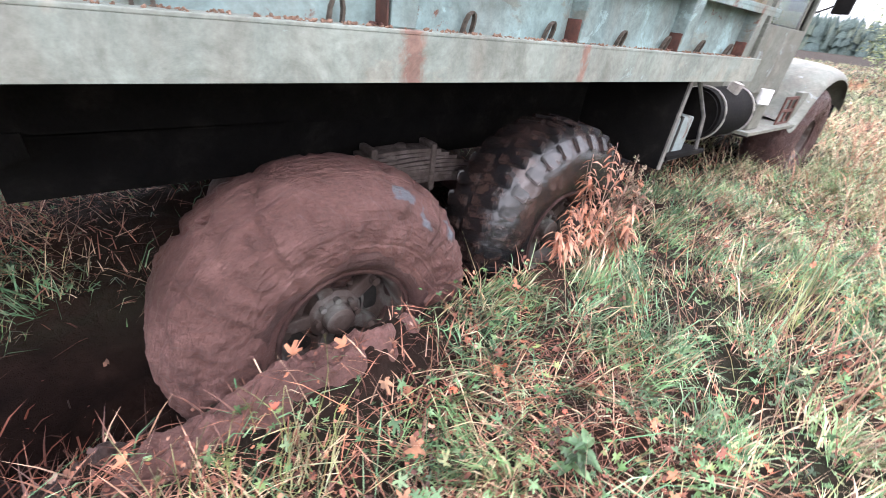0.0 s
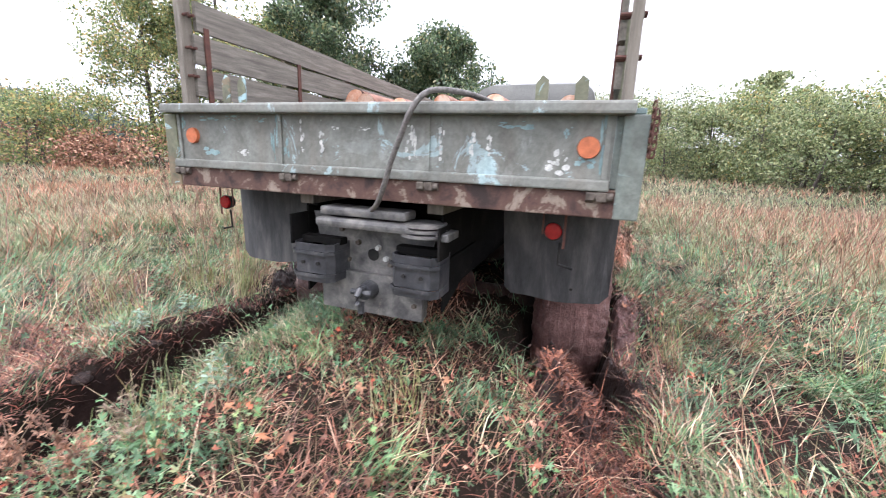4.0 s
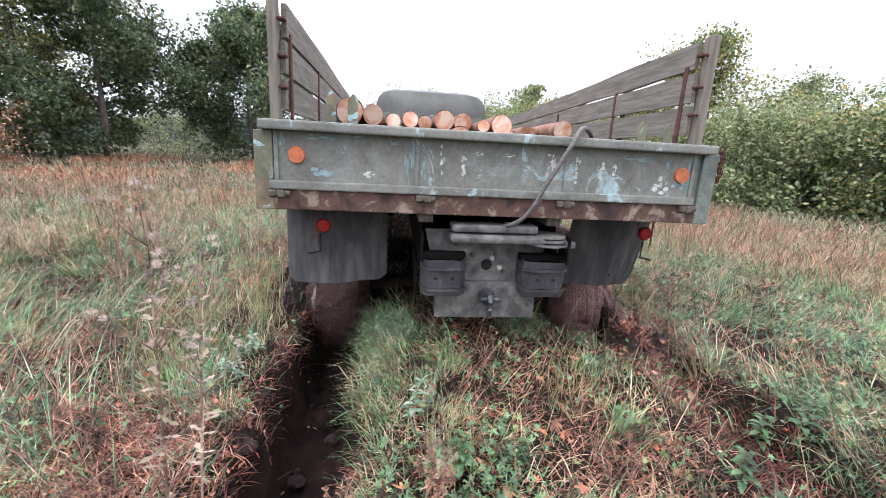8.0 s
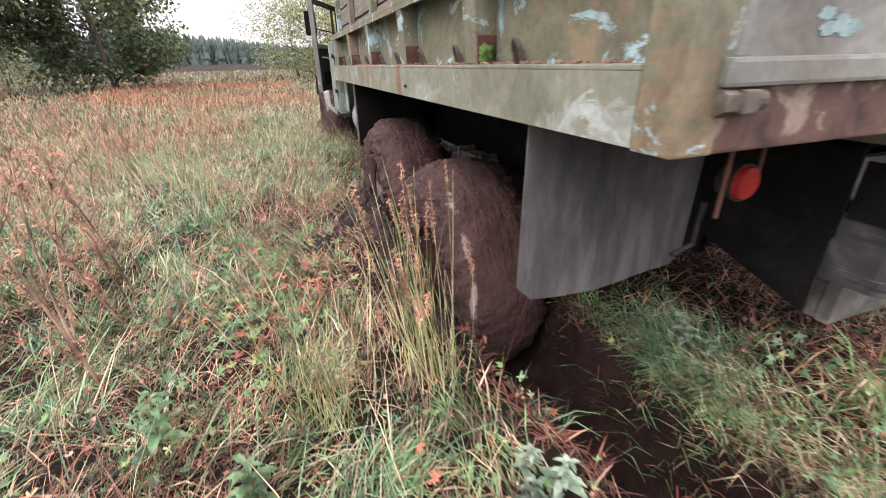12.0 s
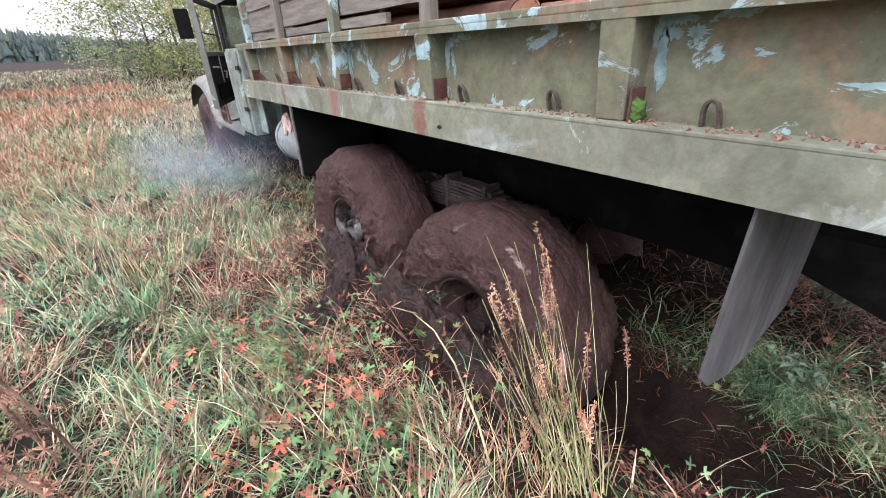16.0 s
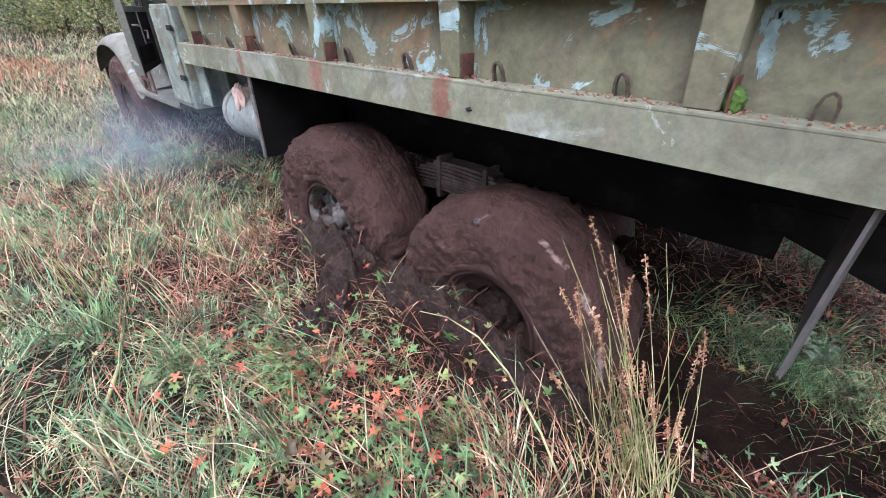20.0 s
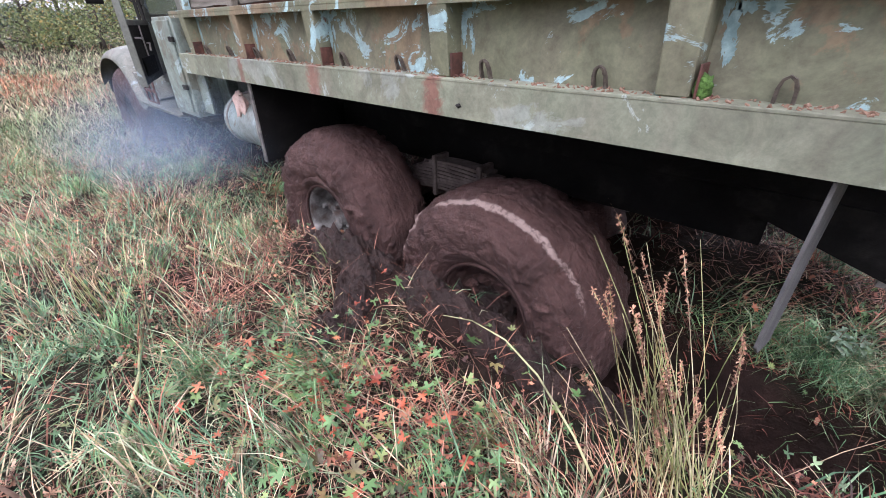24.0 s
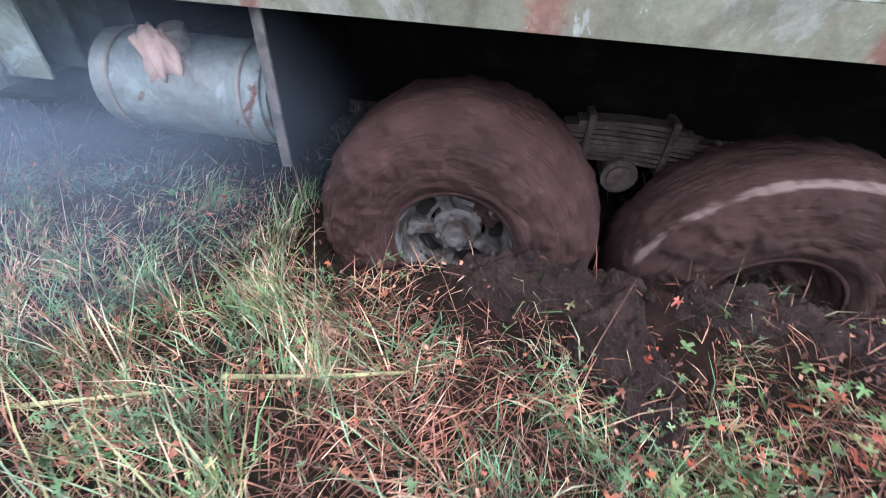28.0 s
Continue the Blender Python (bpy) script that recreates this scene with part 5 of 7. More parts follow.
for s in (1, -1):
    for k in range(6):
        part("louvre", box(bmesh.new(), 7.0 + 0.13 * k, 7.08 + 0.13 * k, s * 0.55, s * 0.58, 1.05, 1.25, 0.006), M_DARK, bonnet)
    # front wing: a swept sheet over the wheel
    bm = bmesh.new()
    line = [(6.55, 0.62), (6.72, 0.66), (6.84, 0.84), (6.98, 1.02), (7.20, 1.13), (7.50, 1.17), (7.85, 1.15), (8.12, 1.07), (8.30, 0.92), (8.38, 0.74)]
    rows = []
    for x, z in line:
        rows.append([bm.verts.new((x, s * y, z + dz)) for y, dz in ((0.50, 0.05), (0.85, 0.045), (1.15, 0.02), (1.28, -0.03), (1.32, -0.11))])
    for a, b in zip(rows, rows[1:]):
        for k in range(4):
            bm.faces.new((a[k], a[k + 1], b[k + 1], b[k]))
    wing = part("front_wing", bm, M_CAB, truck, "swept pale grey front wing", True)
    wing.modifiers.new("thickness", "SOLIDIFY").thickness = 0.012
    wing.modifiers.new("round", "SUBSURF").levels = 2
    wing.modifiers["round"].render_levels = 2
    part("headlamp", lathe(bmesh.new(), [(0, 0.001), (0, 0.10), (0.05, 0.125), (0.10, 0.125), (0.10, 0.11), (0.06, 0.09), (0.03, 0.001)], 24), M_DARK, wing, "dark headlamp shell", True).matrix_basis = pose(8.40, s * 1.06, 0.88, 0, 0, -90)
    # step board and ladder-like side step
    bm = box(bmesh.new(), 5.38, 6.80, s * 0.92, s * 1.30, 0.585, 0.615, 0.004)
    board_ob = part("running_board", bm, M_CAB, truck, "bent steel running board")
    bm = bmesh.new()
    for x in (6.28, 6.46, 6.64):
        box(bm, x - 0.02, x + 0.02, s * 1.22, s * 1.235, 0.615, 0.88, 0.003)
    for z in (0.62, 0.75, 0.87):
        box(bm, 6.26, 6.66, s * 1.222, s * 1.233, z - 0.015, z + 0.015, 0.003)
    part("step_frame", bm, M_RUST, board_ob, "brown rusted step frame")
    part("step_panel", box(bmesh.new(), 6.66, 6.90, s * 1.18, s * 1.24, 0.615, 0.92, 0.01), M_CAB, board_ob)
    # mirror on a bent arm
    arm = part("mirror_arm", tube(bmesh.new(), [(6.70, s * 0.97, 1.60), (6.78, s * 1.06, 1.66), (6.78, s * (1.36 if s > 0 else 1.16), 1.72)], 0.010, 6), M_DARK, truck, "bent mirror arm")
    bm = box(bmesh.new(), 6.76, 6.80, s * (1.30 if s > 0 else 1.10), s * (1.46 if s > 0 else 1.25), 1.62, 1.95 if s > 0 else 1.86, 0.012)
    part("mirror", bm, M_FRAME, arm, "rectangular side mirror")
part("bumper", box(bmesh.new(), 8.55, 8.65, -1.2, 1.2, 0.55, 0.78, 0.015), M_FRAME, truck, "steel front bumper")
part("radiator", box(bmesh.new(), 8.45, 8.5, -0.36, 0.36, 0.75, 1.25, 0.01), M_DARK, bonnet)
# locker behind the cab
locker = part("locker", box(bmesh.new(), 4.80, 5.30, 0.70, 1.31, 0.66, 1.47, 0.008), M_LOCKER, truck, "tall pale turquoise steel locker")
part("locker_door", box(bmesh.new(), 4.86, 5.27, 1.311, 1.328, 0.70, 1.44, 0.005), M_LOCKER, locker)
for z in (0.92, 1.30):
    part("hasp", box(bmesh.new(), 4.80, 4.90, 1.325, 1.345, z - 0.02, z + 0.02, 0.004), M_DARK, locker)
bm = bmesh.new()
for x in (4.84, 4.94, 5.04, 5.14):
    box(bm, 4.60, 4.797, 0.72 + (x - 4.84) * 1.7, 0.735 + (x - 4.84) * 1.7, 0.70, 1.05, 0.003)
part("locker_rib", bm, M_LOCKER, locker)
part("locker_shelf", box(bmesh.new(), 4.55, 5.30, 0.70, 1.30, 0.625, 0.655, 0.004), M_FRAME, locker)
# fuel tanks
for s, label in ((1, "dented pale blue fuel tank with a rag on its filler"), (-1, "dull black fuel tank")):
    x0, x1 = (3.70, 4.46) if s > 0 else (4.75, 5.55)
    cy, cz, r = s * 1.03, 0.665 if s > 0 else 0.745, 0.205
    bm = bmesh.new()
    cyl(bm, (x0, cy, cz), (x1, cy, cz), r, None, 40)
    bmesh.ops.bevel(bm, geom=[e for e in bm.edges if e.calc_face_angle(0) > 1], offset=0.02, segments=2, affect="EDGES")
    tank = part("fuel_tank", bm, M_TANK if s > 0 else M_FRAME, truck, label, False)
    for x in (x0 + 0.10, x1 - 0.10):
        bm = bmesh.new()
        tube(bm, [(x, cy + (r + 0.006) * math.cos(a), cz + (r + 0.006) * math.sin(a)) for a in [k * math.pi / 14 for k in range(29)]], 0.009, 6)
        part("tank_strap", bm, M_STEEL, tank)
        part("tank_bracket", box(bmesh.new(), x - 0.02, x + 0.02, s * 0.44, s * 0.82, cz - 0.12, cz + 0.12, 0.006), M_FRAME, tank)
    part("filler_cap", cyl(bmesh.new(), ((x0 + x1) / 2, cy + s * 0.08, cz + r - 0.03), ((x0 + x1) / 2, cy + s * 0.10, cz + r + 0.05), 0.05, None, 20), M_STEEL, tank)
bm = bmesh.new()
v = bmesh.ops.create_icosphere(bm, subdivisions=4, radius=1)["verts"]
for q in v:
    p = q.co.copy()
    k = 1 + 0.35 * noise.noise(p * 2.1) + 0.18 * noise.noise(p * 5 + Vector((4, 0, 0)))
    q.co = Vector((4.12 + p.x * 0.085 * k, 1.185 + p.y * 0.045 * k, 0.835 + p.z * 0.085 * k - 0.06 * max(0, -p.z) * k + 0.02 * math.sin(9 * p.x)))
rag = tagged(finish("rag", bm, M_CLOTH, True), "crumpled dirty pink rag on the fuel tank", "rag")
# guard plates ahead of the middle wheels
for s in (1, -1):
    gx = 3.585 if s > 0 else 3.84
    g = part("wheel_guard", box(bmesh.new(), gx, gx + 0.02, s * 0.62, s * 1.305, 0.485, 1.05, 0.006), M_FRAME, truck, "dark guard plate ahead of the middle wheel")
    part("guard_edge", box(bmesh.new(), gx, gx + 0.04, s * 1.306, s * 1.318, 0.485, 1.05, 0.003), M_BUFFER, g)
bm = box(bmesh.new(), 3.95, 4.55, -1.30, -0.95, 0.53, 0.56, 0.004)
part("side_step", bm, M_FRAME, truck, "bent steel step")
bm = cyl(bmesh.new(), (5.62, -1.22, 0.84), (5.62, -1.22, 0.96), 0.055, 0.05, 20)
part("air_cap", bm, M_WHITE, truck, "white enamelled cap")
tb = part("tool_box", box(bmesh.new(), 5.50, 5.75, -1.24, -1.02, 0.62, 0.84, 0.01), M_CAB, truck, "small grey tool box on the running board")
battery_box = part("battery_box", box(bmesh.new(), 3.92, 4.30, -1.24, -0.92, 0.485, 0.80, 0.02), M_TANK, truck, "pale blue battery box")
part("box_strap", box(bmesh.new(), 4.09, 4.12, -1.246, -0.91, 0.48, 0.806, 0.003), M_DARK, battery_box)
part("box_hanger", box(bmesh.new(), 4.08, 4.13, -1.0, -0.95, 0.80, 1.12, 0.004), M_FRAME, battery_box)
part("step_strut", tube(bmesh.new(), [(4.22, -1.20, 1.04), (4.36, -1.27, 0.80), (4.40, -1.29, 0.57)], 0.013, 6), M_BUFFER, truck, "bent steel step strut")
bm = bmesh.new()
tube(bm, [(5.0, 0.25, 0.62), (4.9, 0.55, 0.60), (4.85, 0.80, 0.58)], 0.045, 14)
part("exhaust_pipe", bm, M_RUST, truck, "rusty exhaust pipe", True)

# ---- logs ----
LOGS = []


def log(x0, x1, y, z, r, seed):
    bm = bmesh.new()
    rnd = random.Random(seed)
    n, seg = 12, 20
    rings = []
    for i in range(n + 1):
        x = x0 + (x1 - x0) * i / n
        ring = []
        for k in range(seg):
            a = 2 * math.pi * k / seg
            rr = r * (1 - 0.1 * i / n) * (1 + 0.10 * noise.noise(Vector((x * 2, math.cos(a), math.sin(a) + seed))) + 0.05 * noise.noise(Vector((x * 7, 3 * math.cos(a), 3 * math.sin(a) + seed))))
            ring.append(bm.verts.new((x + 0.02 * math.sin(a + seed) * (i == 0), y + rr * math.cos(a), z + rr * math.sin(a))))
        rings.append(ring)
    for a, b in zip(rings, rings[1:]):
        for k in range(seg):
            bm.faces.new((a[k], a[(k + 1) % seg], b[(k + 1) % seg], b[k]))
    ob = finish("log", bm, M_BARK, True)
    LOGS.append(ob)
    tagged(ob, "freshly sawn log with brown bark lying in the truck bed", "log", "logs in the truck bed")
    for i in (0, n):
        e = bmesh.new()
        vs = [e.verts.new(v) for v in [Vector((x0 + 0.02 * math.sin(2 * math.pi * k / seg + seed) - 0.002 if i == 0 else x1 + 0.002, y + r * (0.98 if i == 0 else 0.88) * math.cos(2 * math.pi * k / seg), z + r * (0.98 if i == 0 else 0.88) * math.sin(2 * math.pi * k / seg))) for k in range(seg)]]
        e.faces.new(vs)
        part("cut_end", e, M_CUT, ob, "orange sawn end")


rnd = random.Random(4)
heap = []
y = -1.06
layer = 0
for layer, zb in ((0, 1.195), (1, 1.41), (2, 1.60)):
    y = -1.10 + 0.05 * layer
    while y < (1.05 if layer < 2 else 0.95):
        t = (y + 1.1) / 2.2
        r = rnd.choice((0.065, 0.075, 0.09, 0.105, 0.12)) * (0.68 + 0.36 * t if layer == 2 else 1)
        zz = zb + r + (0.0 if layer < 2 else 0.0)
        if layer == 2 and t < 0.30:
            zz -= 0.03
        log(1.45 + rnd.uniform(-0.2, 0.3) + 0.08 * layer, 4.35 + rnd.uniform(-0.3, 0.2), y + r, zz, r, rnd.random() * 50)
        y += 2 * r + 0.012

# ---- vegetation ----
rng = np.random.default_rng(7)


def mesh_from(name, co, faces3, faces4, mat, label, category, kind="stuff"):
    me = bpy.data.meshes.new(name)
    co = np.asarray(co, np.float32).reshape(-1, 3)
    nq, nt = len(faces4), len(faces3)
    me.vertices.add(len(co))
    me.vertices.foreach_set("co", co.ravel())
    idx = np.concatenate([np.asarray(faces4, np.int32).ravel(), np.asarray(faces3, np.int32).ravel()])
    me.loops.add(len(idx))
    me.loops.foreach_set("vertex_index", idx)
    me.polygons.add(nq + nt)
    start = np.concatenate([np.arange(nq) * 4, nq * 4 + np.arange(nt) * 3]).astype(np.int32)
    me.polygons.foreach_set("loop_start", start)
    me.update(calc_edges=True)
    me.materials.append(mat)
    ob = new(name, me)
    return tagged(ob, label, category, kind=kind)


def clear_of_wheels(p):
    x, y = p[:, 0], p[:, 1]
    near = np.zeros(len(p), bool)
    for wx, r in ((1.575, 0.60), (2.96, 0.60), (7.5, 0.6)):
        near |= (np.abs(x - wx) < r) & (np.abs(np.abs(y) - 1.065) < 0.31)
    return ~near


def blades(name, p, h, width, lean, mat, label, az=None, droop=0.8, sink=0.015, category="grass"):
    n = len(p)
    h = np.broadcast_to(h, n) * np.ones(n)
    width = np.broadcast_to(width, n) * np.ones(n)
    z = height(p[:, 0], p[:, 1]) - sink
    a = rng.uniform(0, 2 * np.pi, n) if az is None else az
    ln = lean * rng.uniform(0.35, 1.25, n)
    d = np.stack([np.cos(a), np.sin(a), np.zeros(n)], 1)
    t = rng.uniform(0, 2 * np.pi, n)
    s = np.stack([np.cos(t), np.sin(t), np.zeros(n)], 1) * (width / 2)[:, None]
    up = np.array([0, 0, 1.0])
    b = np.stack([p[:, 0], p[:, 1], z], 1)
    l1, l2 = np.minimum(ln, 1.45), np.minimum(ln * (1 + droop), 1.75)
    m = b + (d * np.sin(l1)[:, None] + up * np.cos(l1)[:, None]) * (h * 0.55)[:, None]
    e = m + (d * np.sin(l2)[:, None] + up * np.cos(l2)[:, None]) * (h * 0.45)[:, None]
    co = np.stack([b - s, b + s, m + s * 0.8, m - s * 0.8, e], 1)
    i = np.arange(n)[:, None] * 5
    return mesh_from(name, co, i + np.array([[3, 2, 4]]), i + np.array([[0, 1, 2, 3]]), mat, label, category)


def grain(p, jitter=0.55):
    """Direction in which the grass lies, the same over a stretch of meadow."""
    x, y = p[:, 0], p[:, 1]
    return 2.2 * wave(x, y, 0.8, 0.3) + 1.1 * wave(x, y, 2.1, 1.1) + rng.normal(0, jitter, len(p))


def hollow(p):
    """True in the small gaps between the tussocks."""
    x, y = p[:, 0], p[:, 1]
    g = wave(x, y, 6.3, 0.7) + 0.7 * wave(x + 0.3 * y, y - 0.4 * x, 10.1, 2.2) + 0.6 * wave(x, y, 2.3, 4.0)
    return (g < -0.31) & (rng.random(len(p)) < 0.88)


def shaded(p):
    """True for most places under the truck, where little grows."""
    return (np.abs(p[:, 1]) < 0.92) & (p[:, 0] > 0.8) & (p[:, 0] < 8.3) & (rng.random(len(p)) < 0.8)


def scatter(n, x0, x1, y0, y1, keep=1.0):
    p = np.stack([rng.uniform(x0, x1, n), rng.uniform(y0, y1, n)], 1)
    k = rng.random(n) > bare(p[:, 0], p[:, 1]) * keep
    return p[k & clear_of_wheels(p) & ~hollow(p) & ~shaded(p)]


def off_rut(p, reach):
    """Keeps long blades from lying across the ruts."""
    x, y = p[:, 0], p[:, 1]
    d = np.minimum(np.where(x < 3.7, np.abs(y - rut_left(x)), 9), np.where((x > 0) & (x < 3.7), np.abs(y + 1.07), 9))
    return (d > 0.25 + reach) | (rng.random(len(p)) < 0.15 * (d > 0.27))


def clumped(n, c, x0, x1, y0, y1, spread):
    ctr = np.stack([rng.uniform(x0, x1, c), rng.uniform(y0, y1, c)], 1)
    k = rng.integers(0, c, n)
    p = ctr[k] + rng.normal(0, spread, (n, 2))
    ok = (rng.random(n) > bare(p[:, 0], p[:, 1]) * 1.05) & clear_of_wheels(p) & ~hollow(p) & ~shaded(p)
    return p[ok], k[ok]


GREEN_PATCHES = ((-0.64, -1.5, 0.22, 420), (0.23, -2.6, 0.28, 380), (-1.0, 0.3, 0.2, 380), (-0.2, -0.3, 0.22, 260), (0.67, 2.5, 0.10, 70), (2.6, 2.84, 0.14, 110), (3.8, 2.4, 0.25, 220), (-0.5, 2.6, 0.3, 260), (1.6, -2.2, 0.3, 330), (2.8, -2.6, 0.35, 330), (-1.3, -1.2, 0.3, 280), (0.1, 0.55, 0.2, 200), (1.0, -3.3, 0.22, 520), (2.3, -3.5, 0.28, 620), (3.7, -3.2, 0.28, 560), (4.8, -2.7, 0.3, 520), (5.6, -4.0, 0.35, 560), (0.0, -3.6, 0.25, 420))
RED_PATCHES = ((-0.84, 1.6, 0.22, 2600), (-0.48, 2.13, 0.25, 1800), (0.2, -1.25, 0.2, 2600), (-0.9, -0.5, 0.25, 1500), (1.6, 1.95, 0.25, 1600), (2.9, 2.0, 0.3, 2200), (0.6, -1.7, 0.22, 1500), (0.4, 2.6, 0.25, 1500), (2.0, -1.9, 0.3, 1800), (4.2, 2.2, 0.35, 1800), (0.2, 0.1, 0.3, 1500))
# short turf, leaning clumps, matted straw
p = np.concatenate([scatter(22000, -4.2, 7.5, -4.6, 5.2), clumped(140000, 2800, -4.2, 7.5, -4.6, 5.2, 0.040)[0]])
under = (np.abs(p[:, 1]) < 1.3) & (p[:, 0] > 0.2) & (p[:, 0] < 8.5)
p = p[~under | (rng.random(len(p)) < 0.5)]
far = np.hypot(np.maximum(0, np.abs(p[:, 0] - 1) - 2.5), np.maximum(0, np.abs(p[:, 1]) - 2.5))
blades("short_grass", p, rng.uniform(0.05, 0.16, len(p)) * np.where(np.abs(p[:, 1]) < 1.3, 0.75, 1), rng.uniform(0.003, 0.0065, len(p)) + 0.002 * far, 0.85, M_GRASS, "short damp meadow grass, green and straw-coloured", grain(p, 0.9))
p, k = clumped(56000, 520, -4.2, 8.0, -5.0, 6.0, 0.05)
ok = off_rut(p, 0.10)
p, k = p[ok], k[ok]
az = grain(p, 0.25) + rng.normal(0, 0.8, 620)[k] + rng.normal(0, 0.5, len(p))
tall = rng.uniform(0.6, 1.15, 620)[k]
blades("tussock_grass", p, rng.uniform(0.12, 0.36, len(p)) * tall, rng.uniform(0.004, 0.009, len(p)), 0.95, M_GRASS, "leaning tussocks of long grass", az, 1.2)
p = scatter(60000, -4.0, 7.0, -4.5, 5.0, 1.0)
p = p[off_rut(p, 0.16)]
blades("matted_straw", p, rng.uniform(0.05, 0.22, len(p)), rng.uniform(0.002, 0.005, len(p)), 1.55, M_STRAW, "matted dead grass lying flat", grain(p, 0.8), 0.35, -0.015)
p = scatter(6500, -4.0, 7.0, -4.5, 5.0, 1.0)
p = p[off_rut(p, 0.2)]
blades("dry_stalks", p, rng.uniform(0.25, 0.6, len(p)), 0.0032, 0.7, M_STRAW, "thin dry grass stalks", None, 0.3)
# long strands lying over one another on the left bank and in front of the right wheels
for mat, label, n in ((M_STRAW, "long dead grass strands lying over the turf", 2600), (M_LUSH, "long green grass strands lying over the turf", 3600)):
    p = np.concatenate([scatter(n, -1.0, 5.5, 1.75, 4.4), scatter(n // 2, -2.5, 4.5, -4.0, -1.6)])
    blades("long_strands", p, rng.uniform(0.25, 0.55, len(p)), rng.uniform(0.0035, 0.0065, len(p)), 1.15, mat, label, grain(p, 0.6), 0.5)
# brown thatch of dead stems and leaves under the grass, also in the hollows
p = np.stack([rng.uniform(-4.2, 7.5, 50000), rng.uniform(-4.6, 5.2, 50000)], 1)
p = p[(rng.random(len(p)) > bare(p[:, 0], p[:, 1]) * 1.05) & clear_of_wheels(p) & off_rut(p, 0.02)]
p = p[~hollow(p) | (rng.random(len(p)) < 0.35)]
blades("brown_thatch", p, rng.uniform(0.03, 0.14, len(p)), rng.uniform(0.003, 0.008, len(p)), 1.5, M_THATCH, "brown thatch of withered stems under the grass", None, 0.2, -0.012)
# meadow further off, coarser with distance
r = 4.4 * np.exp(2.7 * rng.random(300000) ** 1.35)
a = rng.uniform(-np.pi, np.pi, 300000)
p = np.stack([1.5 + r * np.cos(a), 0.3 + r * np.sin(a)], 1)
inset = rng.random(len(p)) ** 2 * 1.6
p = p[((np.abs(p[:, 0] - 1.6) > 5.6 - inset) | (np.abs(p[:, 1] - 0.3) > 4.6 - inset)) & clear_of_wheels(p) & ~shaded(p)]
d = np.hypot(p[:, 0] - 1.5, p[:, 1])
blades("far_grass", p, rng.uniform(0.14, 0.40, len(p)), 0.004 + 0.0011 * d, 0.85, M_FARGRASS, "rough autumn meadow grass")
p = p[rng.random(len(p)) < 0.12] + rng.normal(0, 0.4, (1, 2))
f = np.array([noise.noise((q[0] * 0.13, q[1] * 0.13, 5.0)) for q in p])
p = p[f > 0.02]
blades("russet_herbs", p, rng.uniform(0.25, 0.6, len(p)), 0.004 + 0.0013 * np.hypot(p[:, 0] - 1.5, p[:, 1]), 0.6, M_RUSSET, "patches of russet withered herbs")


def leaves(name, p, zoff, size, mat, label, lobes=7, tilt=0.6, category="herb", notch=0.52):
    """Lobed leaves, each a small fan with a notched outline."""
    n, m = len(p), lobes * 3 + 1
    z = height(p[:, 0], p[:, 1]) + zoff
    a0 = rng.uniform(0, 6.28, n)
    tl, ta = rng.normal(0, tilt, n), rng.uniform(0, 6.28, n)
    ang = np.linspace(-2.5, 2.5, m)
    rad = np.where(np.arange(m) % 3 == 0, notch, 0.95)
    rad = rad * (0.74 + 0.26 * np.cos(ang * 0.6))
    rr = rad[None, :] * size[:, None] * rng.uniform(0.72, 1.12, (n, m))
    u, v = np.cos(ang)[None, :] * rr, np.sin(ang)[None, :] * rr * rng.uniform(0.6, 1.0, n)[:, None]
    x = u * np.cos(a0)[:, None] - v * np.sin(a0)[:, None]
    y = u * np.sin(a0)[:, None] + v * np.cos(a0)[:, None]
    w = (x * np.cos(ta)[:, None] + y * np.sin(ta)[:, None]) * np.sin(tl)[:, None]
    w = w - rng.uniform(-0.3, 0.8, n)[:, None] * (u ** 2 + v ** 2) / size[:, None] + rng.uniform(0, 0.9, n)[:, None] * np.abs(v)
    co = np.zeros((n, m + 1, 3))
    co[:, 1:, 0], co[:, 1:, 1], co[:, 1:, 2] = x, y, w
    co += np.stack([p[:, 0], p[:, 1], z], 1)[:, None, :]
    i = np.arange(n)[:, None, None] * (m + 1)
    t = np.stack([np.zeros(m - 1, int), np.arange(1, m), np.arange(2, m + 1)], 1)[None]
    return mesh_from(name, co, (i + t).reshape(-1, 3), np.zeros((0, 4), int), mat, label, category)


p, k = clumped(9500, 520, -4.0, 7.0, -4.6, 5.0, 0.13)
leaves("lobed_herbs", p, rng.uniform(0.03, 0.17, len(p)), rng.uniform(0.012, 0.028, len(p)), M_HERB, "low lobed herb leaves, green turning orange and red")
p, k = clumped(21000, 420, -4.0, 7.5, -4.6, 5.2, 0.09)
leaves("green_herbs", p, rng.uniform(0.02, 0.15, len(p)), rng.uniform(0.008, 0.026, len(p)), M_GREENLEAF, "clumps of green herb leaves", 4, 0.9, "herb", 0.30)
p = scatter(1400, -3.5, 6.0, -4.0, 4.6, 0.6)
leaves("fallen_leaves", p, rng.uniform(0.02, 0.10, len(p)), rng.uniform(0.010, 0.022, len(p)), M_RUSSET, "curled brown and orange fallen leaves", 2, 1.1, "leaves")
p = np.concatenate([scatter(150, -2.0, 2.5, -3.0, -1.4, 0.6), scatter(60, -2.0, 0.0, -1.0, 0.6, 0.6)])
leaves("orange_fallen_leaves", p, rng.uniform(0.06, 0.14, len(p)), rng.uniform(0.025, 0.048, len(p)), M_BRACKEN, "large orange and tan fallen leaves", 5, 0.5, "leaves", 0.5)
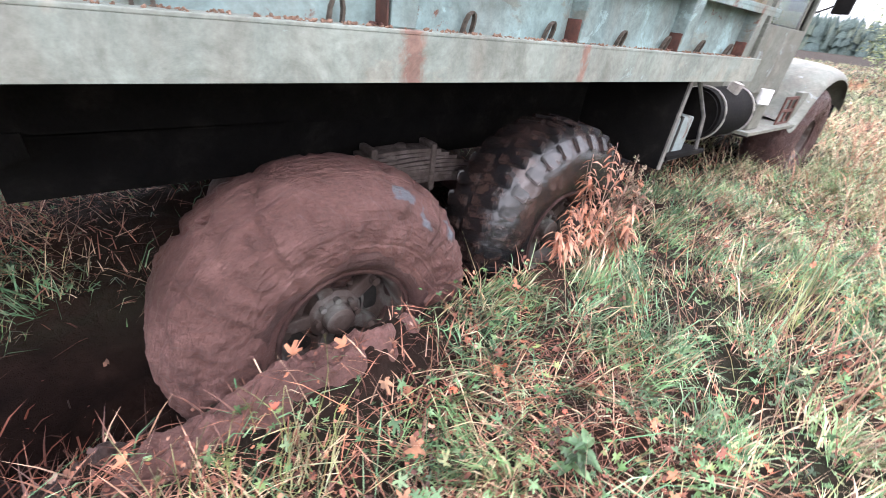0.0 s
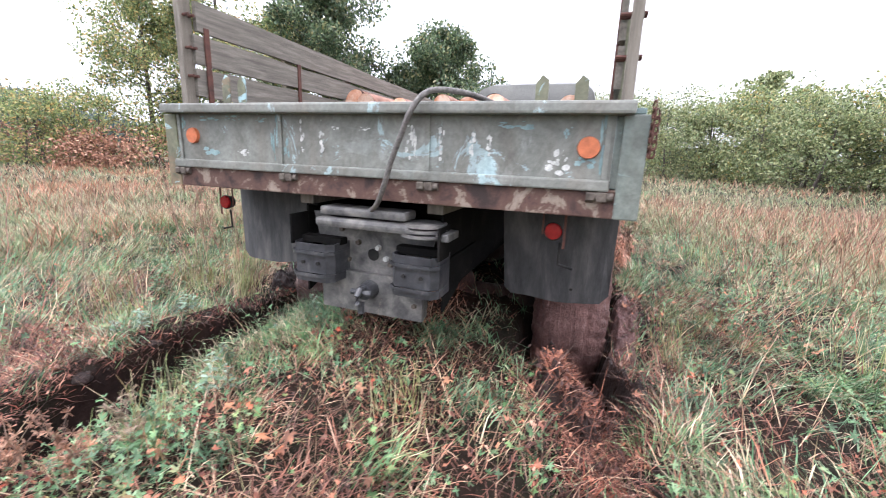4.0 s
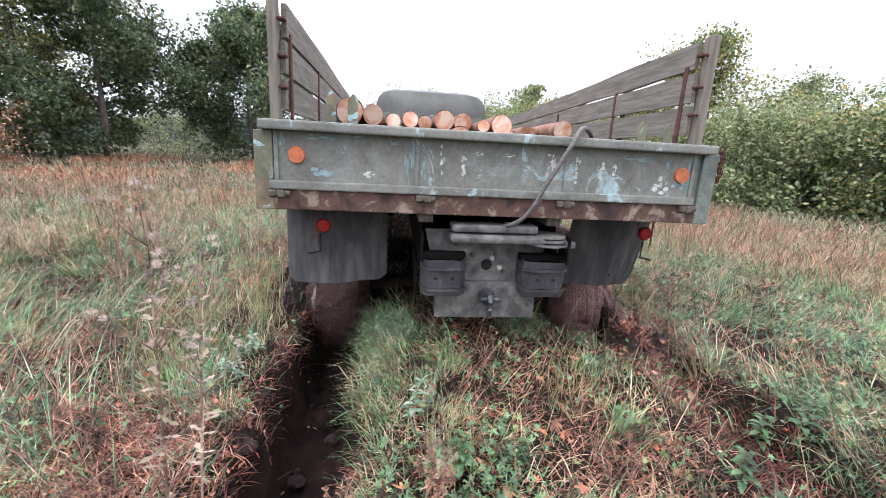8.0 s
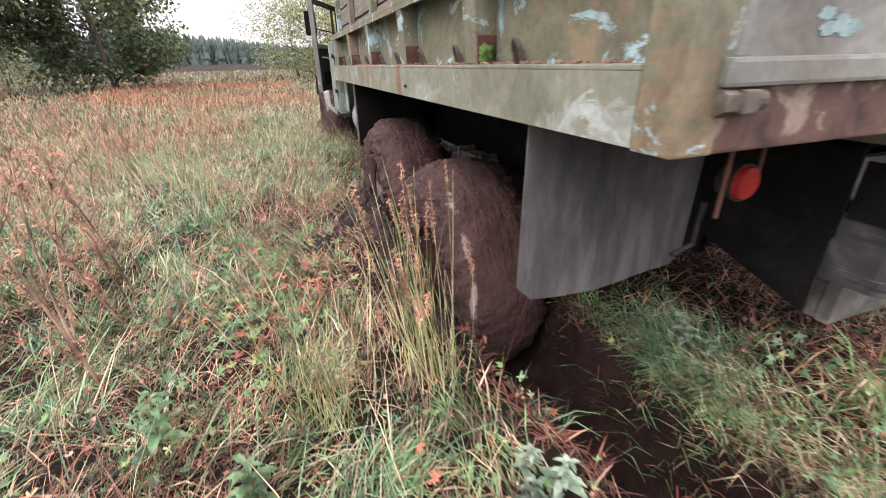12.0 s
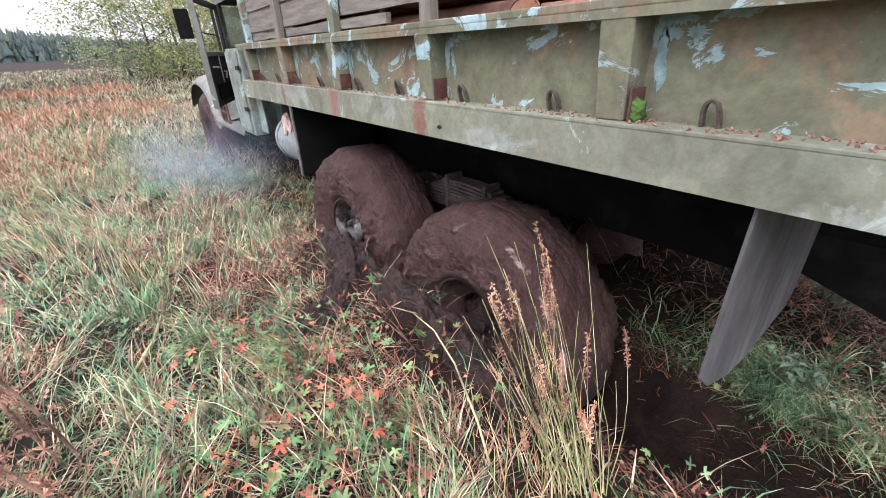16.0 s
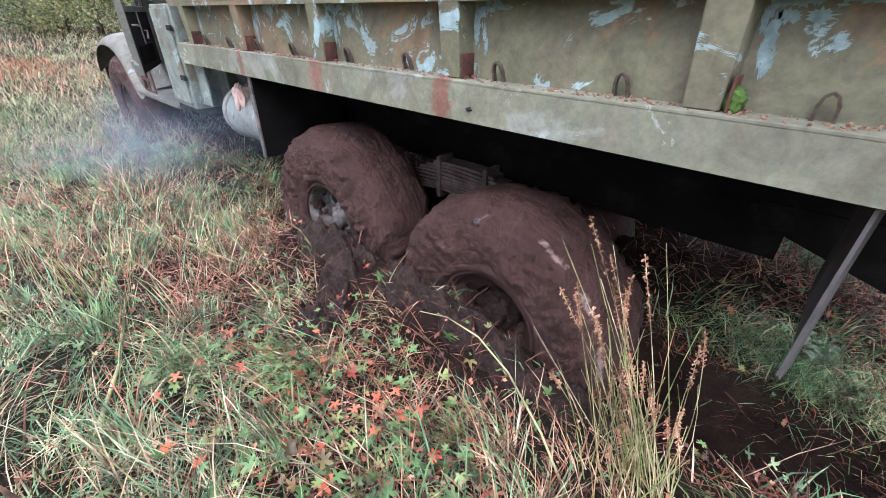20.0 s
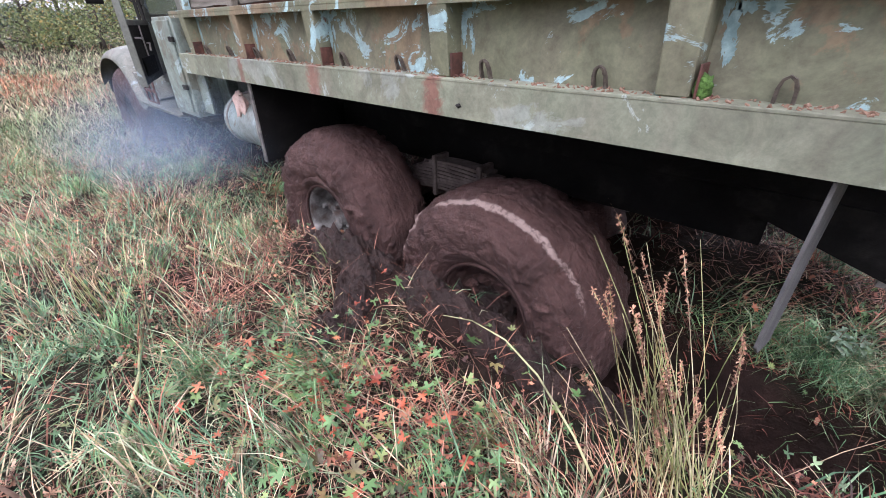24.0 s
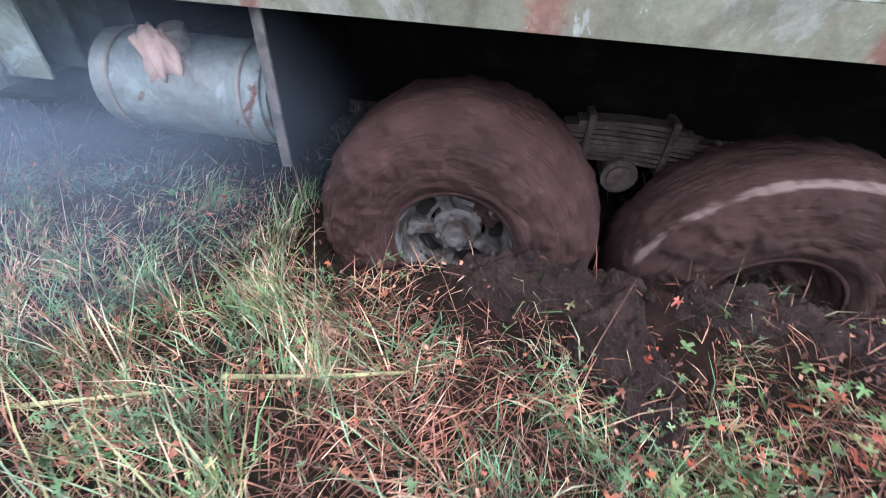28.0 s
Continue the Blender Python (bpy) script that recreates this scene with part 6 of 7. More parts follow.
# green tussocks beside the tracks
p, k = clumped(60000, 520, -3.4, 6.0, -3.8, 4.4, 0.075)
az = rng.uniform(0, 6.28, 520)[k] + rng.normal(0, 0.9, len(p))
blades("green_tussocks", p, rng.uniform(0.08, 0.26, len(p)), rng.uniform(0.004, 0.008, len(p)), 0.85, M_LUSH, "lush green tussocks among the dead grass", az, 1.4)
# withered dock and bracken litter
p, k = clumped(20000, 240, -4.0, 6.5, -4.4, 4.8, 0.13)
leaves("withered_litter", p, rng.uniform(0.01, 0.10, len(p)), rng.uniform(0.008, 0.020, len(p)), M_LITTER, "curled red-brown withered leaves", 2, 1.2, "leaves")
# red creeping leaves beside the left wheels
c = np.array([[1.62, 2.25], [1.9, 2.12], [1.35, 2.0], [2.2, 2.3], [1.15, 2.2], [1.75, 1.95], [1.45, 2.4]])
p = c[rng.integers(0, 7, 420)] + rng.normal(0, 0.19, (420, 2))
leaves("creeping_herbs", p, rng.uniform(0.05, 0.16, 420), rng.uniform(0.020, 0.045, 420), M_HERB, "red and green cut-leaved creeping herbs beside the wheel", 5, 0.5, "herb", 0.42)

# broad-leaved herbs standing in bright green patches
for hx, hy, hr, hn in GREEN_PATCHES:
    p = np.array([[hx, hy]]) + rng.normal(0, hr, (int(hn * 0.6), 2))
    p = p[(bare(p[:, 0], p[:, 1]) < 0.4) & clear_of_wheels(p)]
    leaves("leafy_herb", p, rng.uniform(0.04, 0.24, len(p)), rng.uniform(0.013, 0.030, len(p)), M_GREENLEAF, "patch of bright green broad-leaved herbs", 5, 0.8, "herb", 0.36)
# withered red-brown bracken and leaves lying in patches
for hx, hy, hr, hn in RED_PATCHES:
    p = np.array([[hx, hy]]) + rng.normal(0, 1, (hn, 2)) * np.array([[hr * 1.4, hr]])
    p = p[clear_of_wheels(p) & (bare(p[:, 0], p[:, 1]) < 0.95)]
    q = len(p) // 5
    leaves("withered_bracken", p[:q], rng.uniform(0.02, 0.10, q), rng.uniform(0.008, 0.020, q), M_LITTER, "patch of withered red-brown leaves", 2, 1.2, "leaves")
    blades("withered_fronds", p[q:], rng.uniform(0.05, 0.2, len(p) - q), 0.005, 1.4, M_THATCH, "withered brown fronds lying flat", None, 0.3, -0.03, "fronds")
# grass hanging over the inner wall of the left rut
x = rng.uniform(-1.2, 0.95, 1100)
p = np.stack([x, rut_left(x) - rng.normal(0.36, 0.06, 1100)], 1)
blades("overhanging_grass", p, rng.uniform(0.06, 0.22, 1100), rng.uniform(0.003, 0.006, 1100), 1.1, M_GRASS, "grass hanging over the rut", 1.57 + rng.normal(0, 1.4, 1100), 1.2)

for tx, ty, tn in ((0.36, 0.56, 1500), (0.12, 0.62, 700), (-0.35, 0.60, 500)):
    p = np.array([[tx, ty]]) + rng.normal(0, 1, (tn, 2)) * np.array([[0.14, 0.09]])
    blades("rut_tussock", p, rng.uniform(0.10, 0.30, tn), rng.uniform(0.0025, 0.005, tn), 0.9, M_LUSH if tx > 0.2 else M_GRASS, "grey-green tussock drooping into the rut", rng.normal(1.3, 0.9, tn), 1.5)
# torn fibres and roots along the walls of the ruts
x = rng.uniform(-4.0, 1.0, 5200)
p = np.stack([x, rut_left(x) + rng.choice([-1, 1], 5200) * rng.normal(0.27, 0.04, 5200)], 1)
blades("rut_fibres", p, rng.uniform(0.03, 0.13, 5200), 0.006, 1.5, M_PEAT, "torn brown roots along the rut wall", None, 0.6, 0.0, "roots")

# mud clods thrown up round the wheels and along the ruts
def mud_sheet(cx, cy, rx, ry, h, turn, seed, label):
    """Squeezed-out mud: one torn, folded sheet that sinks into the turf at its ragged edge."""
    n = 116
    u = np.linspace(-1.15, 1.15, n)
    U, V = np.meshgrid(u, u, indexing="ij")
    c, s2 = math.cos(turn), math.sin(turn)
    X, Y = cx + rx * U * c - ry * V * s2, cy + rx * U * s2 + ry * V * c
    Z = np.zeros_like(X)
    for i in range(n):
        for j in range(n):
            q = Vector((X[i, j], Y[i, j], seed))
            edge = 1.0 - math.hypot(U[i, j], V[i, j]) + 0.45 * noise.noise(q * 4.5) + 0.2 * noise.noise(q * 13)
            e = smooth1(edge * 2.4)
            fold = 1 - abs(noise.noise(q * 7.0 + Vector((3, 0, 0)))) * 2.2
            lump = 0.55 + 0.5 * noise.noise(q * 5.2) + 0.45 * fold + 0.42 * noise.noise(q * 19) + 0.24 * noise.noise(q * 44)
            Z[i, j] = -0.05 + e * (0.05 + h * max(0.08, lump))
    Z += height(X, Y)
    i = np.arange(n * n).reshape(n, n)
    q = np.stack([i[:-1, :-1], i[1:, :-1], i[1:, 1:], i[:-1, 1:]], -1).reshape(-1, 4)
    ob = mesh_from("mud_heap", np.stack([X, Y, Z], -1), np.zeros((0, 3), int), q, M_TYREDRY if cy < -1.3 else M_MUD, label, "mud", "stuff")
    ob.data.polygons.foreach_set("use_smooth", [True] * len(ob.data.polygons))


mud_sheet(2.55, 1.47, 0.60, 0.16, 0.11, 0.0, 1.0, "heap of squeezed-out wet mud beside the middle wheel")
mud_sheet(2.22, 1.75, 0.34, 0.15, 0.10, 2.0, 2.0, "tongue of wet mud fallen on the grass")
mud_sheet(1.50, 1.47, 0.60, 0.14, 0.10, 0.05, 3.0, "churned mud round the sunken rear wheel")
mud_sheet(1.35, -1.46, 0.60, 0.13, 0.065, 0.0, 4.0, "torn mud beside the sunken rear wheel")
mud_sheet(0.50, -1.30, 0.42, 0.28, 0.07, 0.2, 5.0, "crumbling peat behind the sunken wheel")
mud_sheet(0.20, -1.15, 0.20, 0.20, 0.24, 0.4, 7.0, "torn lump of red-brown peat behind the sunken wheel")
mud_sheet(2.0, 1.10, 0.30, 0.20, 0.16, 0.0, 6.0, "wet mud packed between the wheels")
rnd = random.Random(31)
for n, box_, rr, label in ((40, (-3.5, 0.8, 0.80, 1.30), (0.012, 0.045), "peat crumbs along the rut"),
                           (30, (1.0, 3.1, 1.40, 1.85), (0.010, 0.035), "small mud crumbs on the grass")):
    bm = bmesh.new()
    for k in range(n):
        x, y = rnd.uniform(box_[0], box_[1]), rnd.uniform(box_[2], box_[3])
        r = rnd.uniform(*rr)
        clod(bm, (x, y, float(height(x, y)) + r * 0.3), r, k + x, rnd.uniform(0.4, 0.75), 2)
    tagged(finish("mud_crumbs", bm, M_MUD, False), label, "mud", kind="stuff")
# torn russet peat and roots behind the right wheel
x = rng.uniform(-1.5, 0.75, 3800)
c = np.stack([x, track_right(x) + rng.normal(0, 0.13, 3800)], 1)
blades("torn_roots", c, rng.uniform(0.05, 0.20, 3800), 0.008, 1.3, M_PEAT, "torn russet peat fibres behind the wheel", None, 0.5, 0.0, "roots")


p = np.array([[0.19, -1.15]]) + rng.normal(0, 1, (900, 2)) * np.array([[0.075, 0.07]])
blades("torn_fronds", p, rng.uniform(0.05, 0.14, 900), 0.007, 1.3, M_LITTER, "torn red-brown fronds on the peat lump", None, 0.5, -0.19, "fronds")
leaves("torn_leaves", p[:260], rng.uniform(0.18, 0.28, 260), rng.uniform(0.010, 0.024, 260), M_LITTER, "torn red-brown leaves on the peat lump", 2, 1.2, "leaves")


# ---- single plants ----
def plant_mesh(stems, mat, name, parent, label=""):
    bm = bmesh.new()
    for pts, r in stems:
        tube(bm, pts, r, 5)
    return part(name, bm, mat, parent, label, True) if parent else finish(name, bm, mat, True)


def curve_stem(base, top, bend, n=7, r0=0.004, r1=0.0015):
    base, top = Vector(base), Vector(top)
    pts = [base.lerp(top, i / n) + Vector((bend[0], bend[1], 0)) * math.sin(math.pi * i / n) for i in range(n + 1)]
    return pts, [r0 + (r1 - r0) * i / n for i in range(n + 1)]


def fuzz(bm, c, r, n, rnd, stretch=1.0, wide=0.06):
    for k in range(n):
        d = Vector((rnd.gauss(0, 1), rnd.gauss(0, 1), rnd.gauss(0, stretch))).normalized()
        s = d.orthogonal().normalized() * r * wide
        a = Vector(c) + d * r * 0.1
        e = Vector(c) + d * r * rnd.uniform(0.6, 1.1)
        vs = [bm.verts.new(q) for q in (a - s * 0.3, a + s * 0.3, e + s, e - s * 0.6)]
        bm.faces.new(vs)


def thistle(x, y, h, seed, lean=(0, 0)):
    rnd = random.Random(seed)
    z = float(height(x, y))
    root = Vector((x, y, z))
    topp = Vector((x + lean[0], y + lean[1], h))
    stem = plant_mesh([curve_stem(root, topp, (0.02, 0.01), 9, 0.0055, 0.002)], M_STEM, "thistle", None)
    tagged(stem, "withered thistle with pale fluffy seed heads", "thistle")
    heads = bmesh.new()
    lv = bmesh.new()
    br = bmesh.new()
    for k in range(15):
        f = rnd.uniform(0.66, 0.98)
        b = root.lerp(topp, f)
        a = rnd.uniform(0, 6.28)
        L = rnd.uniform(0.10, 0.30) * (1.25 - f * 0.7)
        e = b + Vector((math.cos(a) * L * 0.7, math.sin(a) * L * 0.7, L))
        pts, rr = curve_stem(b, e, (0.01 * math.cos(a), 0.01 * math.sin(a)), 4, 0.002, 0.001)
        tube(br, pts, rr, 4)
        for q in range(rnd.randint(1, 3)):
            fuzz(heads, e + Vector((rnd.uniform(-0.025, 0.025), rnd.uniform(-0.025, 0.025), rnd.uniform(-0.01, 0.03))), rnd.uniform(0.008, 0.014), 120, rnd, 1.6)
    for k in range(44):
        f = rnd.uniform(0.2, 0.95)
        b = root.lerp(topp, f)
        a = rnd.uniform(0, 6.28)
        L = rnd.uniform(0.02, 0.065)
        d = Vector((math.cos(a), math.sin(a), rnd.uniform(-0.4, 0.5))) * L
        s = Vector((-math.sin(a), math.cos(a), 0)) * L * 0.16
        pts = [b, b + d * 0.3 + s, b + d * 0.4 + s * 0.3, b + d * 0.7 + s * 1.1, b + d, b + d * 0.7 - s * 1.1, b + d * 0.4 - s * 0.3, b + d * 0.3 - s]
        lv.faces.new([lv.verts.new(q) for q in pts])
    tagged(part("branch", br, M_STEM, stem, "", True), kind="stuff")
    tagged(part("foliage", lv, M_DEADLEAF, stem), kind="stuff")
    tagged(part("seed_fluff", heads, M_FLUFF, stem, "pale fluffy seed heads"), kind="stuff")


def dead_stem(x, y, h, seed, lean=(0, 0), twigs=14):
    rnd = random.Random(seed)
    root = Vector((x, y, float(height(x, y))))
    topp = root + Vector((lean[0], lean[1], h))
    ob = plant_mesh([curve_stem(root, topp, (0.03 * rnd.uniform(-1, 1), 0.03 * rnd.uniform(-1, 1)), 9, 0.008, 0.003)], M_STEM, "dead_stem", None)
    tagged(ob, "tall brown dead herb stem with small dry tufts", "plant")
    br, tf = bmesh.new(), bmesh.new()
    for k in range(twigs):
        f = rnd.uniform(0.15, 1.0)
        b = root.lerp(topp, f)
        a = rnd.uniform(0, 6.28)
        L = rnd.uniform(0.05, 0.16)
        e = b + Vector((math.cos(a) * L * 0.6, math.sin(a) * L * 0.6, L * 0.8))
        pts, rr = curve_stem(b, e, (0, 0), 3, 0.002, 0.001)
        tube(br, pts, rr, 4)
        fuzz(tf, b.lerp(e, 0.8), 0.024, 12, rnd, 1.8, 0.16)
        fuzz(tf, b, 0.020, 9, rnd, 1.5, 0.16)
    tagged(part("twig", br, M_STEM, ob, "", True), kind="stuff")
    tagged(part("dry_tuft", tf, M_RUSSET if seed % 3 else M_DEADLEAF, ob), kind="stuff")


def reed_tuft(x, y, n, h, seed, spread=0.06, lean=(0.15, 0.0), heads=True, mat=None):
    rnd = random.Random(seed)
    st, hd = bmesh.new(), bmesh.new()
    for k in range(n):
        bx, by = x + rnd.gauss(0, spread), y + rnd.gauss(0, spread)
        hh = h * rnd.uniform(0.45, 1.0)
        e = Vector((bx + lean[0] * hh + rnd.gauss(0, 0.16) * hh, by + lean[1] * hh + rnd.gauss(0, 0.16) * hh, float(height(bx, by)) + hh))
        pts, rr = curve_stem((bx, by, float(height(bx, by)) - 0.01), e, (rnd.gauss(0, 0.02), rnd.gauss(0, 0.02)), 5, 0.0021, 0.0008)
        tube(st, pts, rr, 4)
        if heads and rnd.random() < 0.38:
            for q in range(9):
                fuzz(hd, pts[-1].lerp(pts[-2], q / 8), 0.013, 10, rnd, 1.3, 0.22)
    ob = tagged(finish("reed_tuft", st, mat or M_REED), "tuft of pale reed stems with russet seed spikes", "reeds")
    if heads:
        tagged(part("seed_spike", hd, M_RUSSET, ob), kind="stuff")
    return ob

reed_tuft(0.67, 1.54, 46, 0.84, 1, 0.045, (0.26, 0.06))
reed_tuft(0.74, 1.62, 34, 0.66, 2, 0.06, (0.2, 0.05))
reed_tuft(0.62, 1.97, 70, 0.52, 3, 0.075, (-0.05, 0.06), False)
reed_tuft(-0.14, 1.86, 46, 0.52, 4, 0.08, (-0.1, 0.1), False)
reed_tuft(-0.95, 0.36, 34, 0.36, 5, 0.08, (0.1, 0.1), False)
reed_tuft(-0.35, -0.42, 40, 0.30, 6, 0.09, (0.0, 0.0), False)
reed_tuft(1.2, -1.78, 34, 0.34, 7, 0.08, (0.1, 0.0), False)
reed_tuft(0.9, -1.75, 30, 0.30, 8, 0.07, (0.1, 0.1), False)
reed_tuft(3.2, 2.6, 30, 0.5, 9, 0.08, (0.1, 0.1), False)
reed_tuft(4.2, 3.1, 36, 0.55, 10, 0.1, (0.1, 0.1), False)
reed_tuft(3.0, 4.2, 40, 0.65, 11, 0.1, (0.0, 0.2), True)
reed_tuft(1.2, -2.9, 40, 0.5, 12, 0.1, (0.1, 0.0), False)
reed_tuft(3.4, -2.4, 40, 0.5, 13, 0.1, (0.2, 0.0), False)
thistle(-1.275, 1.25, 1.20, 1, (0.02, -0.03))
thistle(-1.235, 1.20, 1.08, 3, (0.05, -0.07))
for x, y, h, sd in ((1.36, 2.95, 0.95, 1), (1.55, 3.05, 0.8, 2), (1.94, 2.9, 0.75, 4), (1.62, 3.12, 0.85, 5), (2.6, 3.3, 0.7, 6), (5.0, 3.4, 1.0, 7), (4.4, 3.9, 0.9, 8), (0.6, 3.6, 0.9, 9), (6.2, 4.2, 0.8, 10), (3.2, 5.0, 0.9, 11), (3.6, -2.9, 0.6, 12), (4.5, -2.4, 0.6, 13), (0.4, 4.4, 0.8, 14)):
    dead_stem(x, y, h, sd, (0.12 * math.sin(sd), 0.12 * math.cos(sd * 1.7)))
for x, y, h, sd in ((-1.02, 0.83, 0.28, 21), (-1.20, 0.80, 0.30, 22), (-1.16, 0.44, 0.26, 23), (-0.98, 0.38, 0.22, 24), (-1.3, 0.62, 0.25, 25), (3.15, -1.45, 0.52, 27), (3.0, -1.50, 0.48, 28), (3.3, -1.52, 0.45, 30)):
    dead_stem(x, y, h, sd, (0.05 * math.sin(sd), 0.05 * math.cos(sd)), 26)
for x, y, h, sd, ln in ((1.12, 2.80, 1.15, 41, (-0.06, 0.16)), (1.60, 2.84, 0.85, 43, (-0.10, 0.14)), (1.95, 2.95, 0.9, 44, (0.0, 0.12))):
    dead_stem(x, y, h, sd, ln, 34)
def withered_bush(x, y, h, seed, lean, stems=7):
    """Dead herb with curled russet leaves hanging along its stems."""
    rnd = random.Random(seed)
    root = Vector((x, y, float(height(x, y))))
    lines, lv = [], bmesh.new()
    for k in range(stems):
        f = 1.0 if k == 0 else rnd.uniform(0.45, 0.9)
        tip = root + Vector((lean[0] * f + rnd.uniform(-0.10, 0.10) * (k > 0), lean[1] * f + rnd.uniform(-0.08, 0.08) * (k > 0), h * f))
        lines.append(curve_stem(root, tip, (rnd.uniform(-0.03, 0.03), rnd.uniform(-0.03, 0.03)), 7, 0.005, 0.0015))
        for q in range(int(34 * f)):
            b = root.lerp(tip, rnd.uniform(0.3, 1.0))
            a = rnd.uniform(0, 6.28)
            L, w = rnd.uniform(0.03, 0.085), rnd.uniform(0.004, 0.010)
            out, side = Vector((math.cos(a), math.sin(a), 0)), Vector((-math.sin(a), math.cos(a), 0.3))
            pts = [b + out * (L * u) + Vector((0, 0, L * (0.5 * u - 1.1 * u * u))) for u in (0, 0.35, 0.7, 1.0)]
            row = [(lv.verts.new(p - side * w * m), lv.verts.new(p + side * w * m)) for p, m in zip(pts, (0.3, 1.0, 0.8, 0.15))]
            for c, e in zip(row, row[1:]):
                lv.faces.new((c[0], c[1], e[1], e[0]))
    ob = plant_mesh(lines, M_STEM, "withered_bush", None)
    tagged(ob, "withered herb with curled russet leaves beside the wheel", "plant")
    tagged(part("foliage", lv, M_WITHERED, ob), kind="stuff")


withered_bush(2.93, -1.47, 0.64, 61, (0.10, 0.05), 9)
withered_bush(3.12, -1.52, 0.45, 62, (0.05, -0.05), 7)
withered_bush(2.72, -1.50, 0.34, 63, (-0.02, 0.02), 6)
SPRIGS = ((0.05, 1.42, 0.17), (0.05, 1.50, 0.14), (0.16, 1.46, 0.15), (0.39, 0.58, 0.20), (0.30, 0.52, 0.16), (-0.30, 0.66, 0.13), (-0.60, 0.50, 0.26), (-0.52, 0.42, 0.20), (-0.28, 1.41, 0.16), (-0.20, 1.47, 0.13), (-0.36, 1.52, 0.15))
BROADLEAVES = ((0.66, 2.50, 0.28), (-0.70, -1.55, 0.26), (-0.62, -1.42, 0.22), (1.9, -2.2, 0.24), (0.35, 2.2, 0.18), (-1.0, 0.32, 0.2), (-1.05, -0.9, 0.2))


def leafy_sprig(x, y, h, seed, leaf, mat, label):
    """Upright herb with pairs of pointed leaves up its stem."""
    rnd = random.Random(seed)
    root = Vector((x, y, float(height(x, y))))
    tip = root + Vector((rnd.uniform(-0.05, 0.05), rnd.uniform(-0.05, 0.05), h))
    lv = bmesh.new()
    for k in range(18):
        b = root.lerp(tip, 0.25 + 0.75 * k / 17)
        a = k * 2.4 + rnd.uniform(-0.4, 0.4)
        L = leaf * rnd.uniform(0.7, 1.15) * (1.15 - 0.5 * k / 17)
        out, side = Vector((math.cos(a), math.sin(a), 0)), Vector((-math.sin(a), math.cos(a), 0))
        mid = [b + out * (L * u) + Vector((0, 0, L * (0.7 * u - 0.75 * u * u))) for u in (0, 0.3, 0.65, 1.0)]
        row = [(lv.verts.new(p - side * L * m), lv.verts.new(p - Vector((0, 0, L * 0.05))), lv.verts.new(p + side * L * m)) for p, m in zip(mid, (0.03, 0.20, 0.17, 0.01))]
        for c, e in zip(row, row[1:]):
            lv.faces.new((c[0], c[1], e[1], e[0]))
            lv.faces.new((c[1], c[2], e[2], e[1]))
    ob = plant_mesh([curve_stem(root, tip, (0.01, 0.01), 6, 0.003, 0.001)], M_STEM, "leafy_herb", None)
    tagged(ob, label, "herb")
    tagged(part("foliage", lv, mat, ob), kind="stuff")


for k, (x, y, h) in enumerate(SPRIGS):
    leafy_sprig(x, y, h, 80 + k, 0.05 if k % 3 else 0.065, M_SPRIG, "grey-green leafy sprig on the bank of the rut")
for k, (x, y, h) in enumerate(BROADLEAVES):
    leafy_sprig(x, y, h, 120 + k, 0.085, M_GREENLEAF, "bright green broad-leaved herb in the dead grass")
# long arching dry stem beside the left wheel
root = (0.80, 1.80, float(height(0.80, 1.80)))
bm = bmesh.new()
tube(bm, [(0.80, 1.80, root[2]), (0.98, 1.74, root[2] + 0.17), (1.15, 1.70, root[2] + 0.29), (1.30, 1.68, root[2] + 0.345), (1.45, 1.68, root[2] + 0.35), (1.58, 1.70, root[2] + 0.32)], [0.005, 0.0045, 0.004, 0.003, 0.0025, 0.0015], 6)
tagged(finish("bent_stem", bm, M_REED, True), "pale dry stem arching over beside the wheel", "stem")
for pts, label in (([(3.55, 2.05, 0.10), (3.25, 1.97, 0.11), (2.95, 1.88, 0.13)], "broken reed stick lying on the grass"), ([(2.2, 2.75, 0.09), (2.55, 2.6, 0.10), (3.0, 2.45, 0.10)], "dry stick on the flattened grass"), ([(4.3, 2.3, 0.10), (4.0, 2.2, 0.12), (3.6, 2.1, 0.12)], "dry stick on the flattened grass")):
    bm = bmesh.new()
    tube(bm, [(x, y, float(height(x, y)) + 0.05) for x, y, z in pts], [0.010, 0.008, 0.006], 7)
    tagged(finish("stick", bm, M_REED, True), label, "stick")


# ---- trees and scrub ----
def leaf_cloud(centres, radii, n, size, squash=0.8):
    """Leaf quads round limb ends, thinned by noise so that gaps show."""
    k = rng.integers(0, len(centres), int(n * 1.5))
    d = rng.normal(0, 1, (len(k), 3))
    d /= np.linalg.norm(d, axis=1)[:, None]
    rad = rng.random(len(k)) ** 0.45
    p = np.asarray(centres)[k] + d * (np.asarray(radii)[k] * rad)[:, None] * np.array([1, 1, squash])
    g = np.array([noise.noise(q * 0.9) for q in p])
    p = p[g > -0.2][:n]
    n = len(p)
    a, b = rng.normal(0, 1, (n, 3)), rng.normal(0, 1, (n, 3))
    a /= np.linalg.norm(a, axis=1)[:, None]
    b -= a * (a * b).sum(1)[:, None]
    b /= np.linalg.norm(b, axis=1)[:, None]
    s = size * rng.uniform(0.6, 1.3, n)[:, None]
    co = np.stack([p - a * s, p + b * s * 0.55, p + a * s, p - b * s * 0.55], 1)
    return co, np.arange(n)[:, None] * 4 + np.array([[0, 1, 2, 3]])


